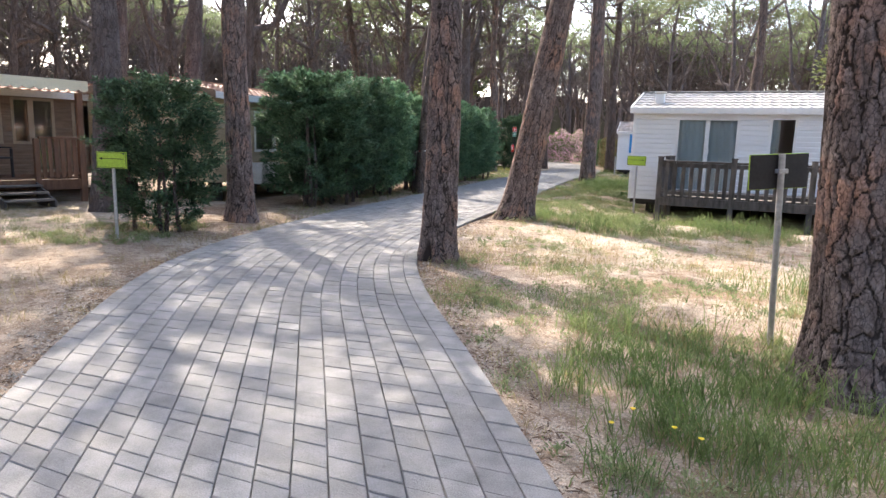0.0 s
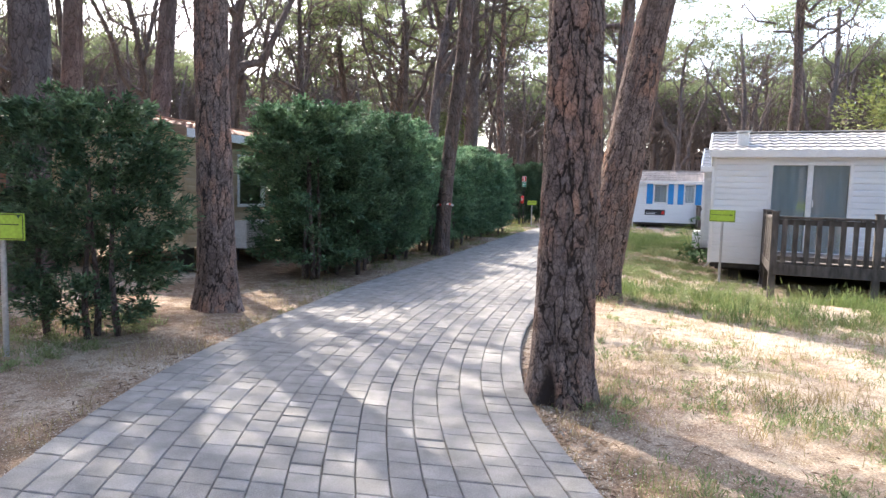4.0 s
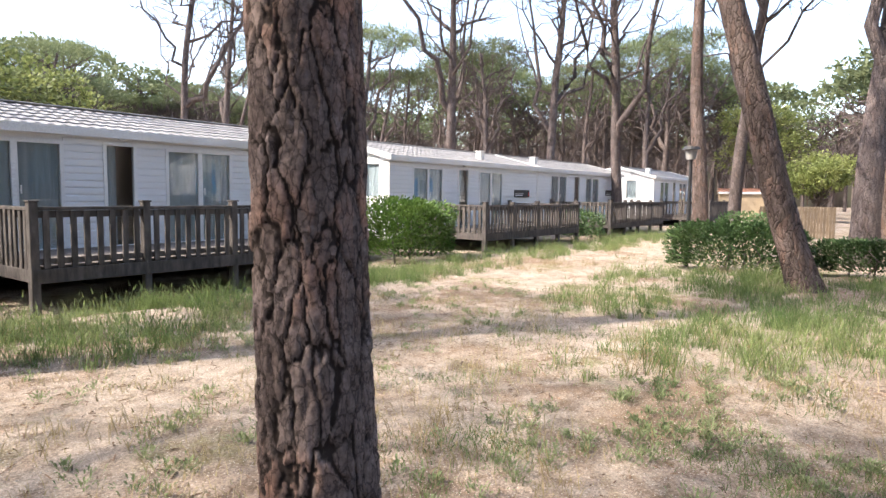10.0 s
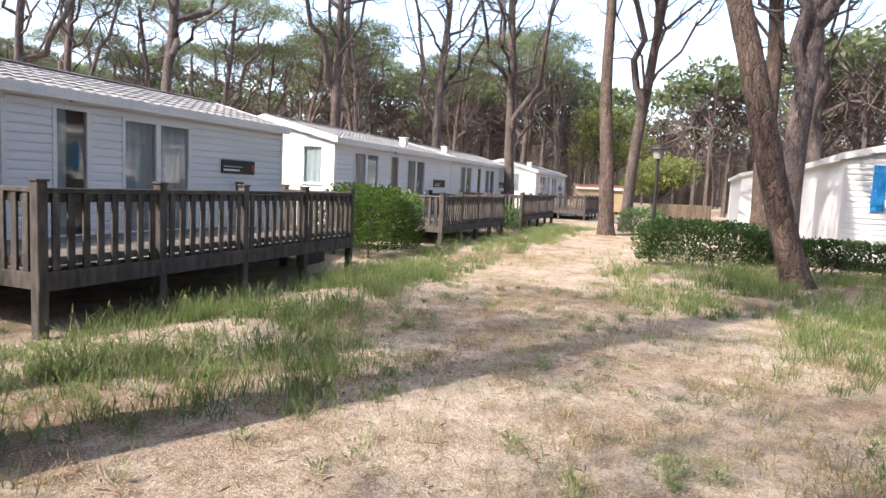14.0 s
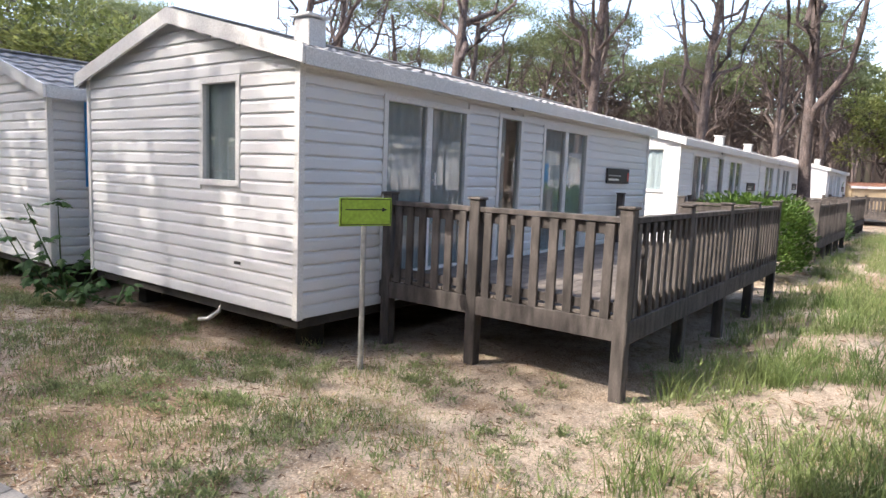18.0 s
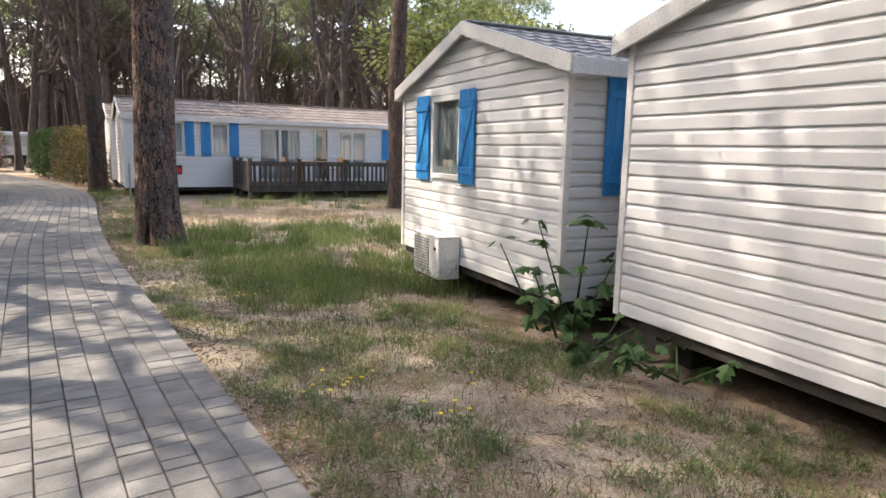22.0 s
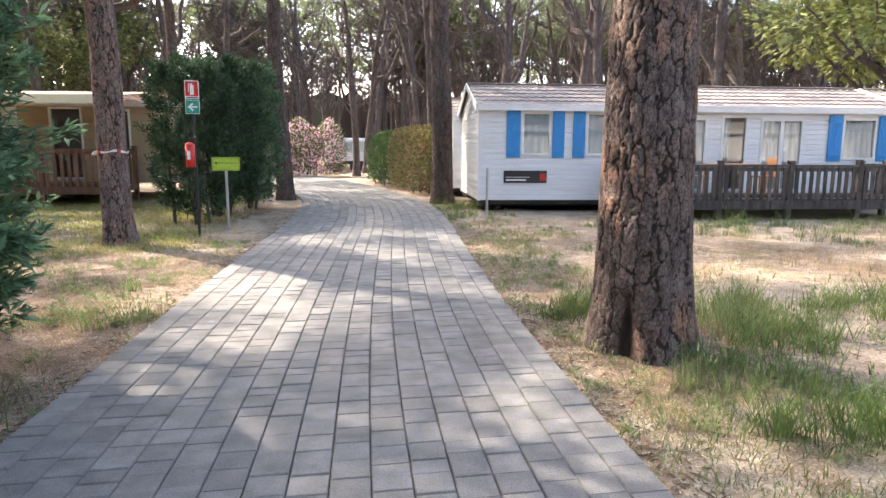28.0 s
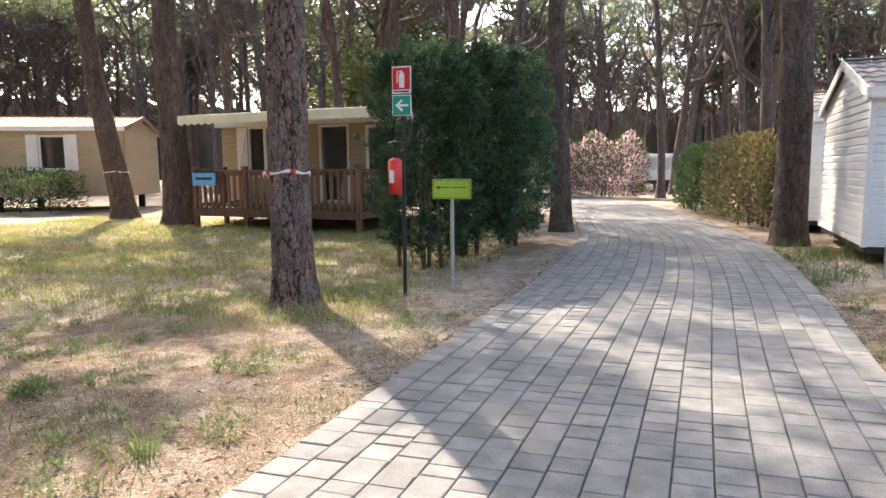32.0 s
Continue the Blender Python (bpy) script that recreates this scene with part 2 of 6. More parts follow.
def plated_bark(name, a, b, red, crack):
    """Close bark: tone by plate, dark crack floors, flakes and fine grain; plates come with the mesh."""
    m = shader(name, a, b, scale=9.0, rough=0.92, bump=0.0, fine=70.0, vary=0.08, spec=0.12, stretch=(1, 1, 0.6))
    n, l = m.node_tree.nodes, m.node_tree.links
    bs = n["Principled BSDF"]
    src = bs.inputs["Base Color"].links[0].from_socket
    tc = n.new("ShaderNodeTexCoord")
    pl = n.new("ShaderNodeAttribute")
    pl.attribute_name = "plate"
    ck = n.new("ShaderNodeAttribute")
    ck.attribute_name = "crack"
    big = n.new("ShaderNodeTexNoise")
    big.inputs["Scale"].default_value, big.inputs["Detail"].default_value = 1.6, 5
    fn = n.new("ShaderNodeTexNoise")
    fn.inputs["Scale"].default_value, fn.inputs["Detail"].default_value, fn.inputs["Roughness"].default_value = 38, 9, 0.72
    for q in (big, fn):
        l.new(tc.outputs["Object"], q.inputs["Vector"])

    def ramp(s, lo, hi, x=0.0, y=1.0):
        q = n.new("ShaderNodeMapRange")
        for k, val in enumerate((lo, hi, x, y)):
            q.inputs[k + 1].default_value = val
        l.new(s, q.inputs[0])
        return q.outputs[0]

    def mul(s, t, op="MULTIPLY"):
        q = n.new("ShaderNodeMath")
        q.operation = op
        l.new(s, q.inputs[0])
        if isinstance(t, float):
            q.inputs[1].default_value = t
        else:
            l.new(t, q.inputs[1])
        return q.outputs[0]

    def mixc(fac, s, t, mode="MIX"):
        q = n.new("ShaderNodeMixRGB")
        q.blend_type = mode
        for k, val in ((0, fac), (1, s), (2, t)):
            if isinstance(val, tuple):
                q.inputs[k].default_value = (*val, 1)
            elif isinstance(val, float):
                q.inputs[k].default_value = val
            else:
                l.new(val, q.inputs[k])
        return q.outputs[0]

    patch = mul(ramp(big.outputs[0], 0.46, 0.62), ramp(pl.outputs["Fac"], 0.25, 0.8))
    col = mixc(patch, src, red)
    col = mixc(1.0, col, ramp(pl.outputs["Fac"], 0.0, 1.0, 0.84, 1.15), "MULTIPLY")
    col = mixc(1.0, col, ramp(fn.outputs[0], 0.30, 0.68, 0.45, 1.30), "MULTIPLY")
    thin = n.new("ShaderNodeTexVoronoi")
    thin.feature = "DISTANCE_TO_EDGE"
    thin.inputs["Scale"].default_value = 1.0
    tm = n.new("ShaderNodeMapping")
    tm.inputs["Scale"].default_value = (30, 30, 13)
    tw = n.new("ShaderNodeVectorMath")
    tw.operation = "MULTIPLY_ADD"
    tw.inputs[1].default_value = (0.05, 0.05, 0.08)
    l.new(big.outputs["Color"], tw.inputs[0])
    l.new(tc.outputs["Object"], tw.inputs[2])
    tw2 = n.new("ShaderNodeVectorMath")
    tw2.operation = "MULTIPLY_ADD"
    tw2.inputs[1].default_value = (0.03, 0.03, 0.05)
    l.new(fn.outputs["Color"], tw2.inputs[0])
    l.new(tw.outputs[0], tw2.inputs[2])
    l.new(tw2.outputs[0], tm.inputs[0])
    l.new(tm.outputs[0], thin.inputs["Vector"])
    col = mixc(1.0, col, ramp(thin.outputs["Distance"], 0.0, 0.09, 0.42, 1.06), "MULTIPLY")
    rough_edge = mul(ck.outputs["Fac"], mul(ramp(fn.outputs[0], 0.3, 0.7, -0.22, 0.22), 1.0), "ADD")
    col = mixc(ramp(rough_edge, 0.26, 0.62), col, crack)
    l.new(col, bs.inputs["Base Color"])
    fl = n.new("ShaderNodeTexVoronoi")
    fl.inputs["Scale"].default_value = 1.0
    mp = n.new("ShaderNodeMapping")
    mp.inputs["Scale"].default_value = (42, 42, 19)
    wb = n.new("ShaderNodeVectorMath")
    wb.operation = "MULTIPLY_ADD"
    wb.inputs[1].default_value = (0.03, 0.03, 0.05)
    l.new(fn.outputs["Color"], wb.inputs[0])
    l.new(tc.outputs["Object"], wb.inputs[2])
    l.new(wb.outputs[0], mp.inputs[0])
    l.new(mp.outputs[0], fl.inputs["Vector"])
    step = n.new("ShaderNodeSeparateColor")
    l.new(fl.outputs["Color"], step.inputs[0])
    bp = n.new("ShaderNodeBump")
    bp.inputs["Strength"].default_value, bp.inputs["Distance"].default_value = 1.0, 0.011
    l.new(mul(fn.outputs[0], mul(step.outputs[0], 0.30), "ADD"), bp.inputs["Height"])
    l.new(bp.outputs[0], bs.inputs["Normal"])
    return m


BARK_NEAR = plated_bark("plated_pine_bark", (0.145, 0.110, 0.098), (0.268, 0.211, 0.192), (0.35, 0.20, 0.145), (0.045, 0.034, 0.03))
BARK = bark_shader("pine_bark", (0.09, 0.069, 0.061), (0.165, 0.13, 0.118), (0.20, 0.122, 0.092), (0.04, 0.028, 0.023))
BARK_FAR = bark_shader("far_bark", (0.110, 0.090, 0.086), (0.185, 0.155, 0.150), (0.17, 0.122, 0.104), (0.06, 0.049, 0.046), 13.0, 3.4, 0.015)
NEEDLES = leafy("pine_needles", (0.10, 0.13, 0.065), (0.175, 0.205, 0.10), 0.3, 0.5, 0.6)
CYPRESS = leafy("cypress_green", (0.06, 0.135, 0.078), (0.165, 0.275, 0.15), 0.5, 0.33, 2.6)
BUSH = leafy("bright_leaves", (0.07, 0.15, 0.03), (0.16, 0.26, 0.06), 0.35, 0.35, 3.0)
BUSH_DARK = leafy("dark_leaves", (0.045, 0.095, 0.035), (0.10, 0.165, 0.06), 0.35, 0.3, 3.0)
RUSSET = leafy("russet_leaves", (0.085, 0.13, 0.045), (0.24, 0.15, 0.085), 0.4, 0.35, 2.4)
FIG = leafy("fig_leaves", (0.05, 0.12, 0.035), (0.10, 0.19, 0.06), 0.25, 0.3, 3.0)
BLOSSOM = leafy("pink_blossom", (0.74, 0.30, 0.54), (0.90, 0.62, 0.80), 0.15, 0.5, 3.0)
YELLOW = leafy("yellow_petals", (0.75, 0.55, 0.03), (0.85, 0.68, 0.06), 0.1, 0.3, 3.0)
GRASS = leafy("green_grass", (0.095, 0.155, 0.048), (0.225, 0.268, 0.108), 0.34, 0.45, 0.9)
STRAW = leafy("dry_grass", (0.33, 0.26, 0.13), (0.46, 0.38, 0.21), 0.3, 0.35, 0.9)
TREETOP = leafy("broad_leaves", (0.14, 0.18, 0.055), (0.31, 0.34, 0.13), 0.35, 0.35, 0.8)
PAVER = shader("grey_paver", (0.158, 0.155, 0.150), (0.232, 0.226, 0.220), scale=7.0, rough=0.85, bump=0.4, fine=130.0, vary=0.13, spec=0.25)
JOINT = shader("joint_sand", (0.07, 0.064, 0.056), (0.14, 0.125, 0.105), scale=8.0, rough=0.95, bump=0.3, fine=90.0)
SIDING = shader("white_siding", (0.735, 0.75, 0.765), (0.795, 0.805, 0.815), scale=0.9, rough=0.45, bump=0.0, fine=260.0, spec=0.5)
TRIM = shader("white_trim", (0.74, 0.74, 0.73), (0.82, 0.82, 0.81), scale=3.0, rough=0.45, bump=0.02, fine=60.0)
TAN = shader("tan_siding", (0.40, 0.31, 0.20), (0.47, 0.37, 0.25), scale=2.2, rough=0.55, bump=0.03, fine=55.0)
BROWN = shader("brown_siding", (0.19, 0.128, 0.088), (0.27, 0.19, 0.135), scale=3.0, rough=0.6, bump=0.15, fine=40.0, stretch=(1, 1, 6))
BEIGE = shader("beige_window_frame", (0.36, 0.29, 0.21), (0.44, 0.36, 0.27), scale=4.0, rough=0.6, bump=0.05)
FENCE_WOOD = shader("pale_brown_fence", (0.20, 0.15, 0.10), (0.30, 0.235, 0.165), scale=5.0, rough=0.85, bump=0.3, stretch=(3, 3, 0.7), vary=0.2)
CREAM = shader("cream_canvas", (0.72, 0.66, 0.46), (0.80, 0.74, 0.55), scale=3.0, rough=0.8, bump=0.05, fine=120.0)
BLUE = shader("blue_paint", (0.015, 0.24, 0.60), (0.025, 0.30, 0.68), scale=5.0, rough=0.45, bump=0.05, fine=70.0, stretch=(4, 4, 0.6))
TEAL = shader("teal_paint", (0.02, 0.22, 0.20), (0.03, 0.28, 0.25), scale=5.0, rough=0.45, bump=0.05, fine=70.0)
WOOD = shader("weathered_wood", (0.042, 0.037, 0.035), (0.115, 0.101, 0.094), scale=5.0, rough=0.8, bump=0.4, fine=60.0, stretch=(3, 3, 0.7), vary=0.28)
WOOD_RED = shader("red_brown_wood", (0.13, 0.065, 0.04), (0.22, 0.115, 0.07), scale=5.0, rough=0.75, bump=0.3, fine=60.0, stretch=(3, 3, 0.7), vary=0.2)
PLANK = shader("grey_plank", (0.085, 0.074, 0.067), (0.17, 0.148, 0.13), scale=4.0, rough=0.85, bump=0.3, fine=60.0, vary=0.2)
ROOF = shader("grey_tile_sheet", (0.21, 0.205, 0.20), (0.36, 0.35, 0.34), scale=3.0, rough=0.6, bump=0.15, fine=60.0)
ROOF_BROWN = shader("brown_grey_tile_sheet", (0.20, 0.165, 0.15), (0.31, 0.265, 0.245), scale=3.0, rough=0.65, bump=0.15, fine=60.0)
ROOF_RED = shader("red_brown_roof", (0.22, 0.10, 0.06), (0.30, 0.15, 0.10), scale=3.0, rough=0.7, bump=0.15, fine=60.0)
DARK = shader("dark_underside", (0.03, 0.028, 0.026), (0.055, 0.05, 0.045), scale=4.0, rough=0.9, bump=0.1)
STEEL = shader("galvanised_steel", (0.42, 0.43, 0.44), (0.55, 0.56, 0.57), scale=8.0, rough=0.45, metal=0.7, bump=0.05)
LIME = shader("lime_sign", (0.36, 0.54, 0.06), (0.40, 0.58, 0.08), scale=3.0, rough=0.4, bump=0.0)
INK = shader("black_ink", (0.02, 0.02, 0.022), (0.03, 0.03, 0.032), scale=5.0, rough=0.5, bump=0.0)
RED = shader("red_enamel", (0.62, 0.03, 0.025), (0.70, 0.045, 0.035), scale=4.0, rough=0.3, bump=0.0)
SIGN_GREEN = shader("sign_green", (0.01, 0.30, 0.20), (0.015, 0.34, 0.23), scale=4.0, rough=0.4, bump=0.0)
WHITE = shader("white_plastic", (0.76, 0.76, 0.75), (0.82, 0.82, 0.81), scale=6.0, rough=0.4, bump=0.02)
SKYBLUE = shader("light_blue_board", (0.10, 0.36, 0.66), (0.16, 0.44, 0.74), scale=9.0, rough=0.5, bump=0.0)
# the blue-grey tint also stands in for sky reflected in the panes
CLOTH = shader("curtain_cloth", (0.33, 0.39, 0.42), (0.44, 0.50, 0.53), scale=2.0, rough=0.9, bump=0.1, stretch=(14, 14, 0.4))
ROOM = shader("dim_room", (0.25, 0.25, 0.24), (0.33, 0.33, 0.32), scale=2.0, rough=0.9, bump=0.0)
TABLE = shader("orange_table", (0.50, 0.24, 0.10), (0.60, 0.31, 0.14), scale=4.0, rough=0.5, bump=0.1)


def glass_shader():
    m = bpy.data.materials.new("window_glass")
    m.use_nodes = True
    n, l = m.node_tree.nodes, m.node_tree.links
    lw = n.new("ShaderNodeLayerWeight")
    lw.inputs[0].default_value = 0.5
    pw = n.new("ShaderNodeMath")
    pw.operation = "POWER"
    pw.inputs[1].default_value = 3.0
    l.new(lw.outputs["Facing"], pw.inputs[0])
    fr = n.new("ShaderNodeMapRange")
    fr.inputs[3].default_value, fr.inputs[4].default_value = 0.09, 0.9
    l.new(pw.outputs[0], fr.inputs[0])
    gl = n.new("ShaderNodeBsdfGlossy")
    gl.inputs["Roughness"].default_value = 0.02
    tr = n.new("ShaderNodeBsdfTransparent")
    tr.inputs[0].default_value = (0.88, 0.91, 0.91, 1)
    mx = n.new("ShaderNodeMixShader")
    l.new(fr.outputs[0], mx.inputs[0])
    l.new(tr.outputs[0], mx.inputs[1])
    l.new(gl.outputs[0], mx.inputs[2])
    l.new(mx.outputs[0], n["Material Output"].inputs[0])
    return m


GLASS = glass_shader()


def ground_shader():
    """Sand, pine litter and thin moss in patches, with grit and pebbles."""
    m = bpy.data.materials.new("sandy_ground")
    m.use_nodes = True
    n, l = m.node_tree.nodes, m.node_tree.links
    bs = n["Principled BSDF"]
    tc = n.new("ShaderNodeTexCoord")

    def tex(scale, detail=6, rough=0.6):
        q = n.new("ShaderNodeTexNoise")
        q.inputs["Scale"].default_value, q.inputs["Detail"].default_value, q.inputs["Roughness"].default_value = scale, detail, rough
        l.new(tc.outputs["Object"], q.inputs["Vector"])
        return q.outputs[0]

    def ramp(src, lo, hi, a=0.0, b=1.0):
        q = n.new("ShaderNodeMapRange")
        for i, val in enumerate((lo, hi, a, b)):
            q.inputs[i + 1].default_value = val
        l.new(src, q.inputs[0])
        return q.outputs[0]

    def blend(fac, a, b, mode="MIX"):
        q = n.new("ShaderNodeMixRGB")
        q.blend_type = mode
        for i, val in ((0, fac), (1, a), (2, b)):
            if isinstance(val, tuple):
                q.inputs[i].default_value = (*val, 1)
            elif isinstance(val, float):
                q.inputs[i].default_value = val
            else:
                l.new(val, q.inputs[i])
        return q.outputs[0]

    col = blend(ramp(tex(1.6, 8, 0.7), 0.38, 0.62), (0.34, 0.272, 0.21), (0.49, 0.41, 0.33))
    col = blend(ramp(tex(0.45, 8, 0.72), 0.50, 0.60, 0.0, 0.85), col, (0.24, 0.165, 0.11))
    col = blend(ramp(tex(0.62, 9, 0.75), 0.55, 0.63, 0.0, 0.75), col, (0.21, 0.20, 0.09))
    lit = n.new("ShaderNodeAttribute")
    lit.attribute_name = "litter"
    cover = n.new("ShaderNodeMath")
    cover.operation = "MULTIPLY"
    l.new(lit.outputs["Fac"], cover.inputs[0])
    l.new(ramp(tex(3.5, 8, 0.8), 0.36, 0.56), cover.inputs[1])
    col = blend(cover.outputs[0], col, (0.215, 0.145, 0.105))
    col = blend(ramp(tex(7.0, 6, 0.75), 0.50, 0.66, 0.0, 0.7), col, (0.19, 0.135, 0.085))
    grit = tex(58.0, 5, 0.75)
    col = blend(0.75, col, ramp(grit, 0.35, 0.65, 0.42, 1.5), "MULTIPLY")
    vo = n.new("ShaderNodeTexVoronoi")
    vo.inputs["Scale"].default_value = 42.0
    l.new(tc.outputs["Object"], vo.inputs["Vector"])
    peb = ramp(vo.outputs["Distance"], 0.10, 0.24, 1.0, 0.0)
    col = blend(peb, col, (0.60, 0.55, 0.47))
    l.new(col, bs.inputs["Base Color"])
    bs.inputs["Roughness"].default_value, bs.inputs["Specular IOR Level"].default_value = 0.95, 0.1
    ad = n.new("ShaderNodeMath")
    l.new(grit, ad.inputs[0])
    l.new(ramp(tex(9.0, 6, 0.7), 0.3, 0.7, 0.0, 1.6), ad.inputs[1])
    bp = n.new("ShaderNodeBump")
    bp.inputs["Strength"].default_value, bp.inputs["Distance"].default_value = 0.9, 0.02
    l.new(ad.outputs[0], bp.inputs["Height"])
    l.new(bp.outputs[0], bs.inputs["Normal"])
    return m


GROUND = ground_shader()


# ---- building helpers ----
def link(name, verts, faces, material, parent=None, label="", smooth=False):
    me = bpy.data.meshes.new(name)
    me.from_pydata(verts, [], faces)
    me.materials.append(material)
    if smooth:
        me.polygons.foreach_set("use_smooth", [True] * len(me.polygons))
    me.update()
    ob = new(name, me)
    if parent:
        ob.parent = parent
    if label:
        ob["label"] = label
    return ob


def part(name, bm, material, parent=None, label="", smooth=False):
    me = bpy.data.meshes.new(name)
    bm.to_mesh(me)
    bm.free()
    me.materials.append(material)
    if smooth:
        me.polygons.foreach_set("use_smooth", [True] * len(me.polygons))
    ob = new(name, me)
    if parent:
        ob.parent = parent
    if label:
        ob["label"] = label
    return ob


def box_bm(boxes, bevel=0.0):
    """Boxes (x0, y0, z0, x1, y1, z1) in one bmesh, with their edges softened."""
    bm = bmesh.new()
    for x0, y0, z0, x1, y1, z1 in boxes:
        m = Matrix.LocRotScale(((x0 + x1) / 2, (y0 + y1) / 2, (z0 + z1) / 2), None, (abs(x1 - x0), abs(y1 - y0), abs(z1 - z0)))
        bmesh.ops.create_cube(bm, size=1, matrix=m)
    if bevel:
        bmesh.ops.bevel(bm, geom=bm.edges[:], offset=bevel, segments=1, affect="EDGES")
    return bm


def boxes(name, bl, material, parent=None, label="", bevel=0.004):
    return part(name, box_bm(bl, bevel), material, parent, label)


def thing(name, m, label, category, group="", kind=""):
    ob = new(name)
    ob.matrix_world = m
    return tagged(ob, label, category, group, kind)


def tube(path, radii, sides=8, cap=True):
    """A tube through points with a radius at each: verts, faces."""
    v, f = [], []
    up = Vector((0.3, 0.2, 0.93))
    for i, p in enumerate(path):
        d = (Vector(path[min(i + 1, len(path) - 1)]) - Vector(path[max(i - 1, 0)])).normalized()
        a = d.cross(up if abs(d.dot(up)) < 0.95 else Vector((1, 0, 0))).normalized()
        b = d.cross(a)
        for k in range(sides):
            q = 2 * math.pi * k / sides
            v.append(Vector(p) + (a * math.cos(q) + b * math.sin(q)) * radii[i])
    for i in range(len(path) - 1):
        for k in range(sides):
            f.append((i * sides + k, i * sides + (k + 1) % sides, (i + 1) * sides + (k + 1) % sides, (i + 1) * sides + k))
    if cap:
        f.append(tuple(range(sides))[::-1])
        f.append(tuple((len(path) - 1) * sides + k for k in range(sides)))
    return v, f


def merge(pieces):
    v, f = [], []
    for pv, pf in pieces:
        o = len(v)
        v += [tuple(p) for p in pv]
        f += [tuple(i + o for i in q) for q in pf]
    return v, f


# the homes stand at ten degrees to the path: u along them, w across
TURN = -10.0
CU, SU = math.cos(radians(TURN)), math.sin(radians(TURN))


def row_place(u, w, z=0.0):
    return pose(CU * u - SU * w, SU * u + CU * w, z, 0, 0, TURN)


# ---- ground ----
def road_edges(s):
    """Left and right edge of the paved path, s metres on."""
    ys = [-9.0, -4.0, 0.0, 2.4, 4.6, 6.3, 8.6, 12.0, 16.2, 20.0, 25.0, 29.0, 33.0, 37.5, 42.0, 48.0, 56.0, 66.0, 80.0]
    lx = [6.0, 2.3, 0.15, -1.10, -2.25, -2.95, -3.25, -3.40, -3.22, -3.05, -2.86, -2.66, -2.36, -1.95, -1.85, -2.6, -4.4, -7.6, -13.0]
    rx = [9.8, 5.6, 3.35, 2.20, 1.05, 0.12, -0.45, -0.38, -0.15, -0.05, 0.12, 0.30, 0.68, 1.20, 1.42, 0.75, -0.75, -3.9, -9.2]
    dy = [-1.2, -0.8, -0.5, -0.15, 0.1, 0.1, 0.05, 0, 0, 0, 0, 0, 0, 0, 0, 0, 0, 0, 0]
    return np.interp(s, ys, lx), np.interp(s, ys, rx), np.interp(s, ys, dy)


ROAD_S = np.arange(-9.0, 80.0, 0.5)
RL, RR, RD = (np.convolve(np.pad(a, 3, mode="edge"), np.ones(7) / 7, "valid") for a in road_edges(ROAD_S))


def road_point(s, k):
    """World x, y on the path: k runs 0 to 1 from its left to its right edge."""
    l, r, d = np.interp(s, ROAD_S, RL), np.interp(s, ROAD_S, RR), np.interp(s, ROAD_S, RD)
    return l + (r - l) * k, s + d * (k - 0.5) * 2


def on_road(x, y, margin=0.0):
    return np.interp(y, ROAD_S, RL) - margin < x < np.interp(y, ROAD_S, RR) + margin and -9 < y < 80


def ground_height(x, y):
    """A gently uneven ground, level at the path."""
    u, w = CU * x + SU * y, -SU * x + CU * y
    dip = 0.0
    if -1.7 < u < 8.6 and 13.9 < w < 28:
        k = min(1.0, (u + 1.7) / 1.1, (8.6 - u) / 1.2, (w - 13.9) / 1.1, 28 - w)
        dip = 0.16 * k * k * (3 - 2 * k)
    return -0.035 - dip + 0.02 * math.sin(x * 0.9 + 1.3) * math.sin(y * 0.7) + 0.012 * math.sin(x * 2.3 + y * 1.9)


gx = [-2500, -600, -200, -90] + [x * 0.5 for x in range(-120, 121)] + [90, 200, 600, 2500]
gy = [-2500, -600, -150, -40] + [y * 0.5 for y in range(-40, 151)] + [110, 250, 700, 2500]
gv = [(x, y, ground_height(x, y) if abs(x) < 61 and -21 < y < 76 else -0.035) for y in gy for x in gx]
gf = [(j * len(gx) + i, j * len(gx) + i + 1, (j + 1) * len(gx) + i + 1, (j + 1) * len(gx) + i) for j in range(len(gy) - 1) for i in range(len(gx) - 1)]
FEET = [(3.97, 4.35), (0.07, 7.77), (0.27, 13.03), (-4.38, 10.15), (-3.42, 18.3), (1.09, 28.95), (-4.36, 35.1), (10.35, 5.75), (8.35, 33.3), (1.85, 42.0)]


def litter_cover(x, y):
    """How much pine litter lies here: under the hedge, on the old track by the chalet, round the pines' feet, along the east verge."""
    k = 0.0
    if 8 < y < 34 and -6.2 < x < -2.6:
        k = 0.9
    elif -14 < x < 3 and -9 < y < 7.5:
        k = 0.55
    elif -9 < x < -2.4 and 24 < y < 34 or 0.2 < x < 6 and 31 < y < 38:
        k = 0.5
    for a, b in FEET:
        k = max(k, 0.9 * min(1.0, max(0.0, 1.5 - 0.7 * math.hypot(x - a, y - b))))
    return k


ground = link("ground", gv, gf, GROUND, smooth=True)
ground.data.attributes.new("litter", "FLOAT", "POINT").data.foreach_set("value", [litter_cover(p[0], p[1]) for p in gv])
tagged(ground, "sandy woodland ground with pine litter and dry patches", "ground", kind="structure")

bed_v, bed_f = [], []
for i, s in enumerate(ROAD_S):
    for k in (-0.003, 0.25, 0.5, 0.75, 1.003):
        bed_v.append((*road_point(s, k), 0.0))
    if i:
        bed_f += [((i - 1) * 5 + k, (i - 1) * 5 + k + 1, i * 5 + k + 1, i * 5 + k) for k in range(4)]
path_ob = tagged(link("pavement", bed_v, bed_f, JOINT), "curving grey concrete block path through the pines", "pavement", kind="structure")


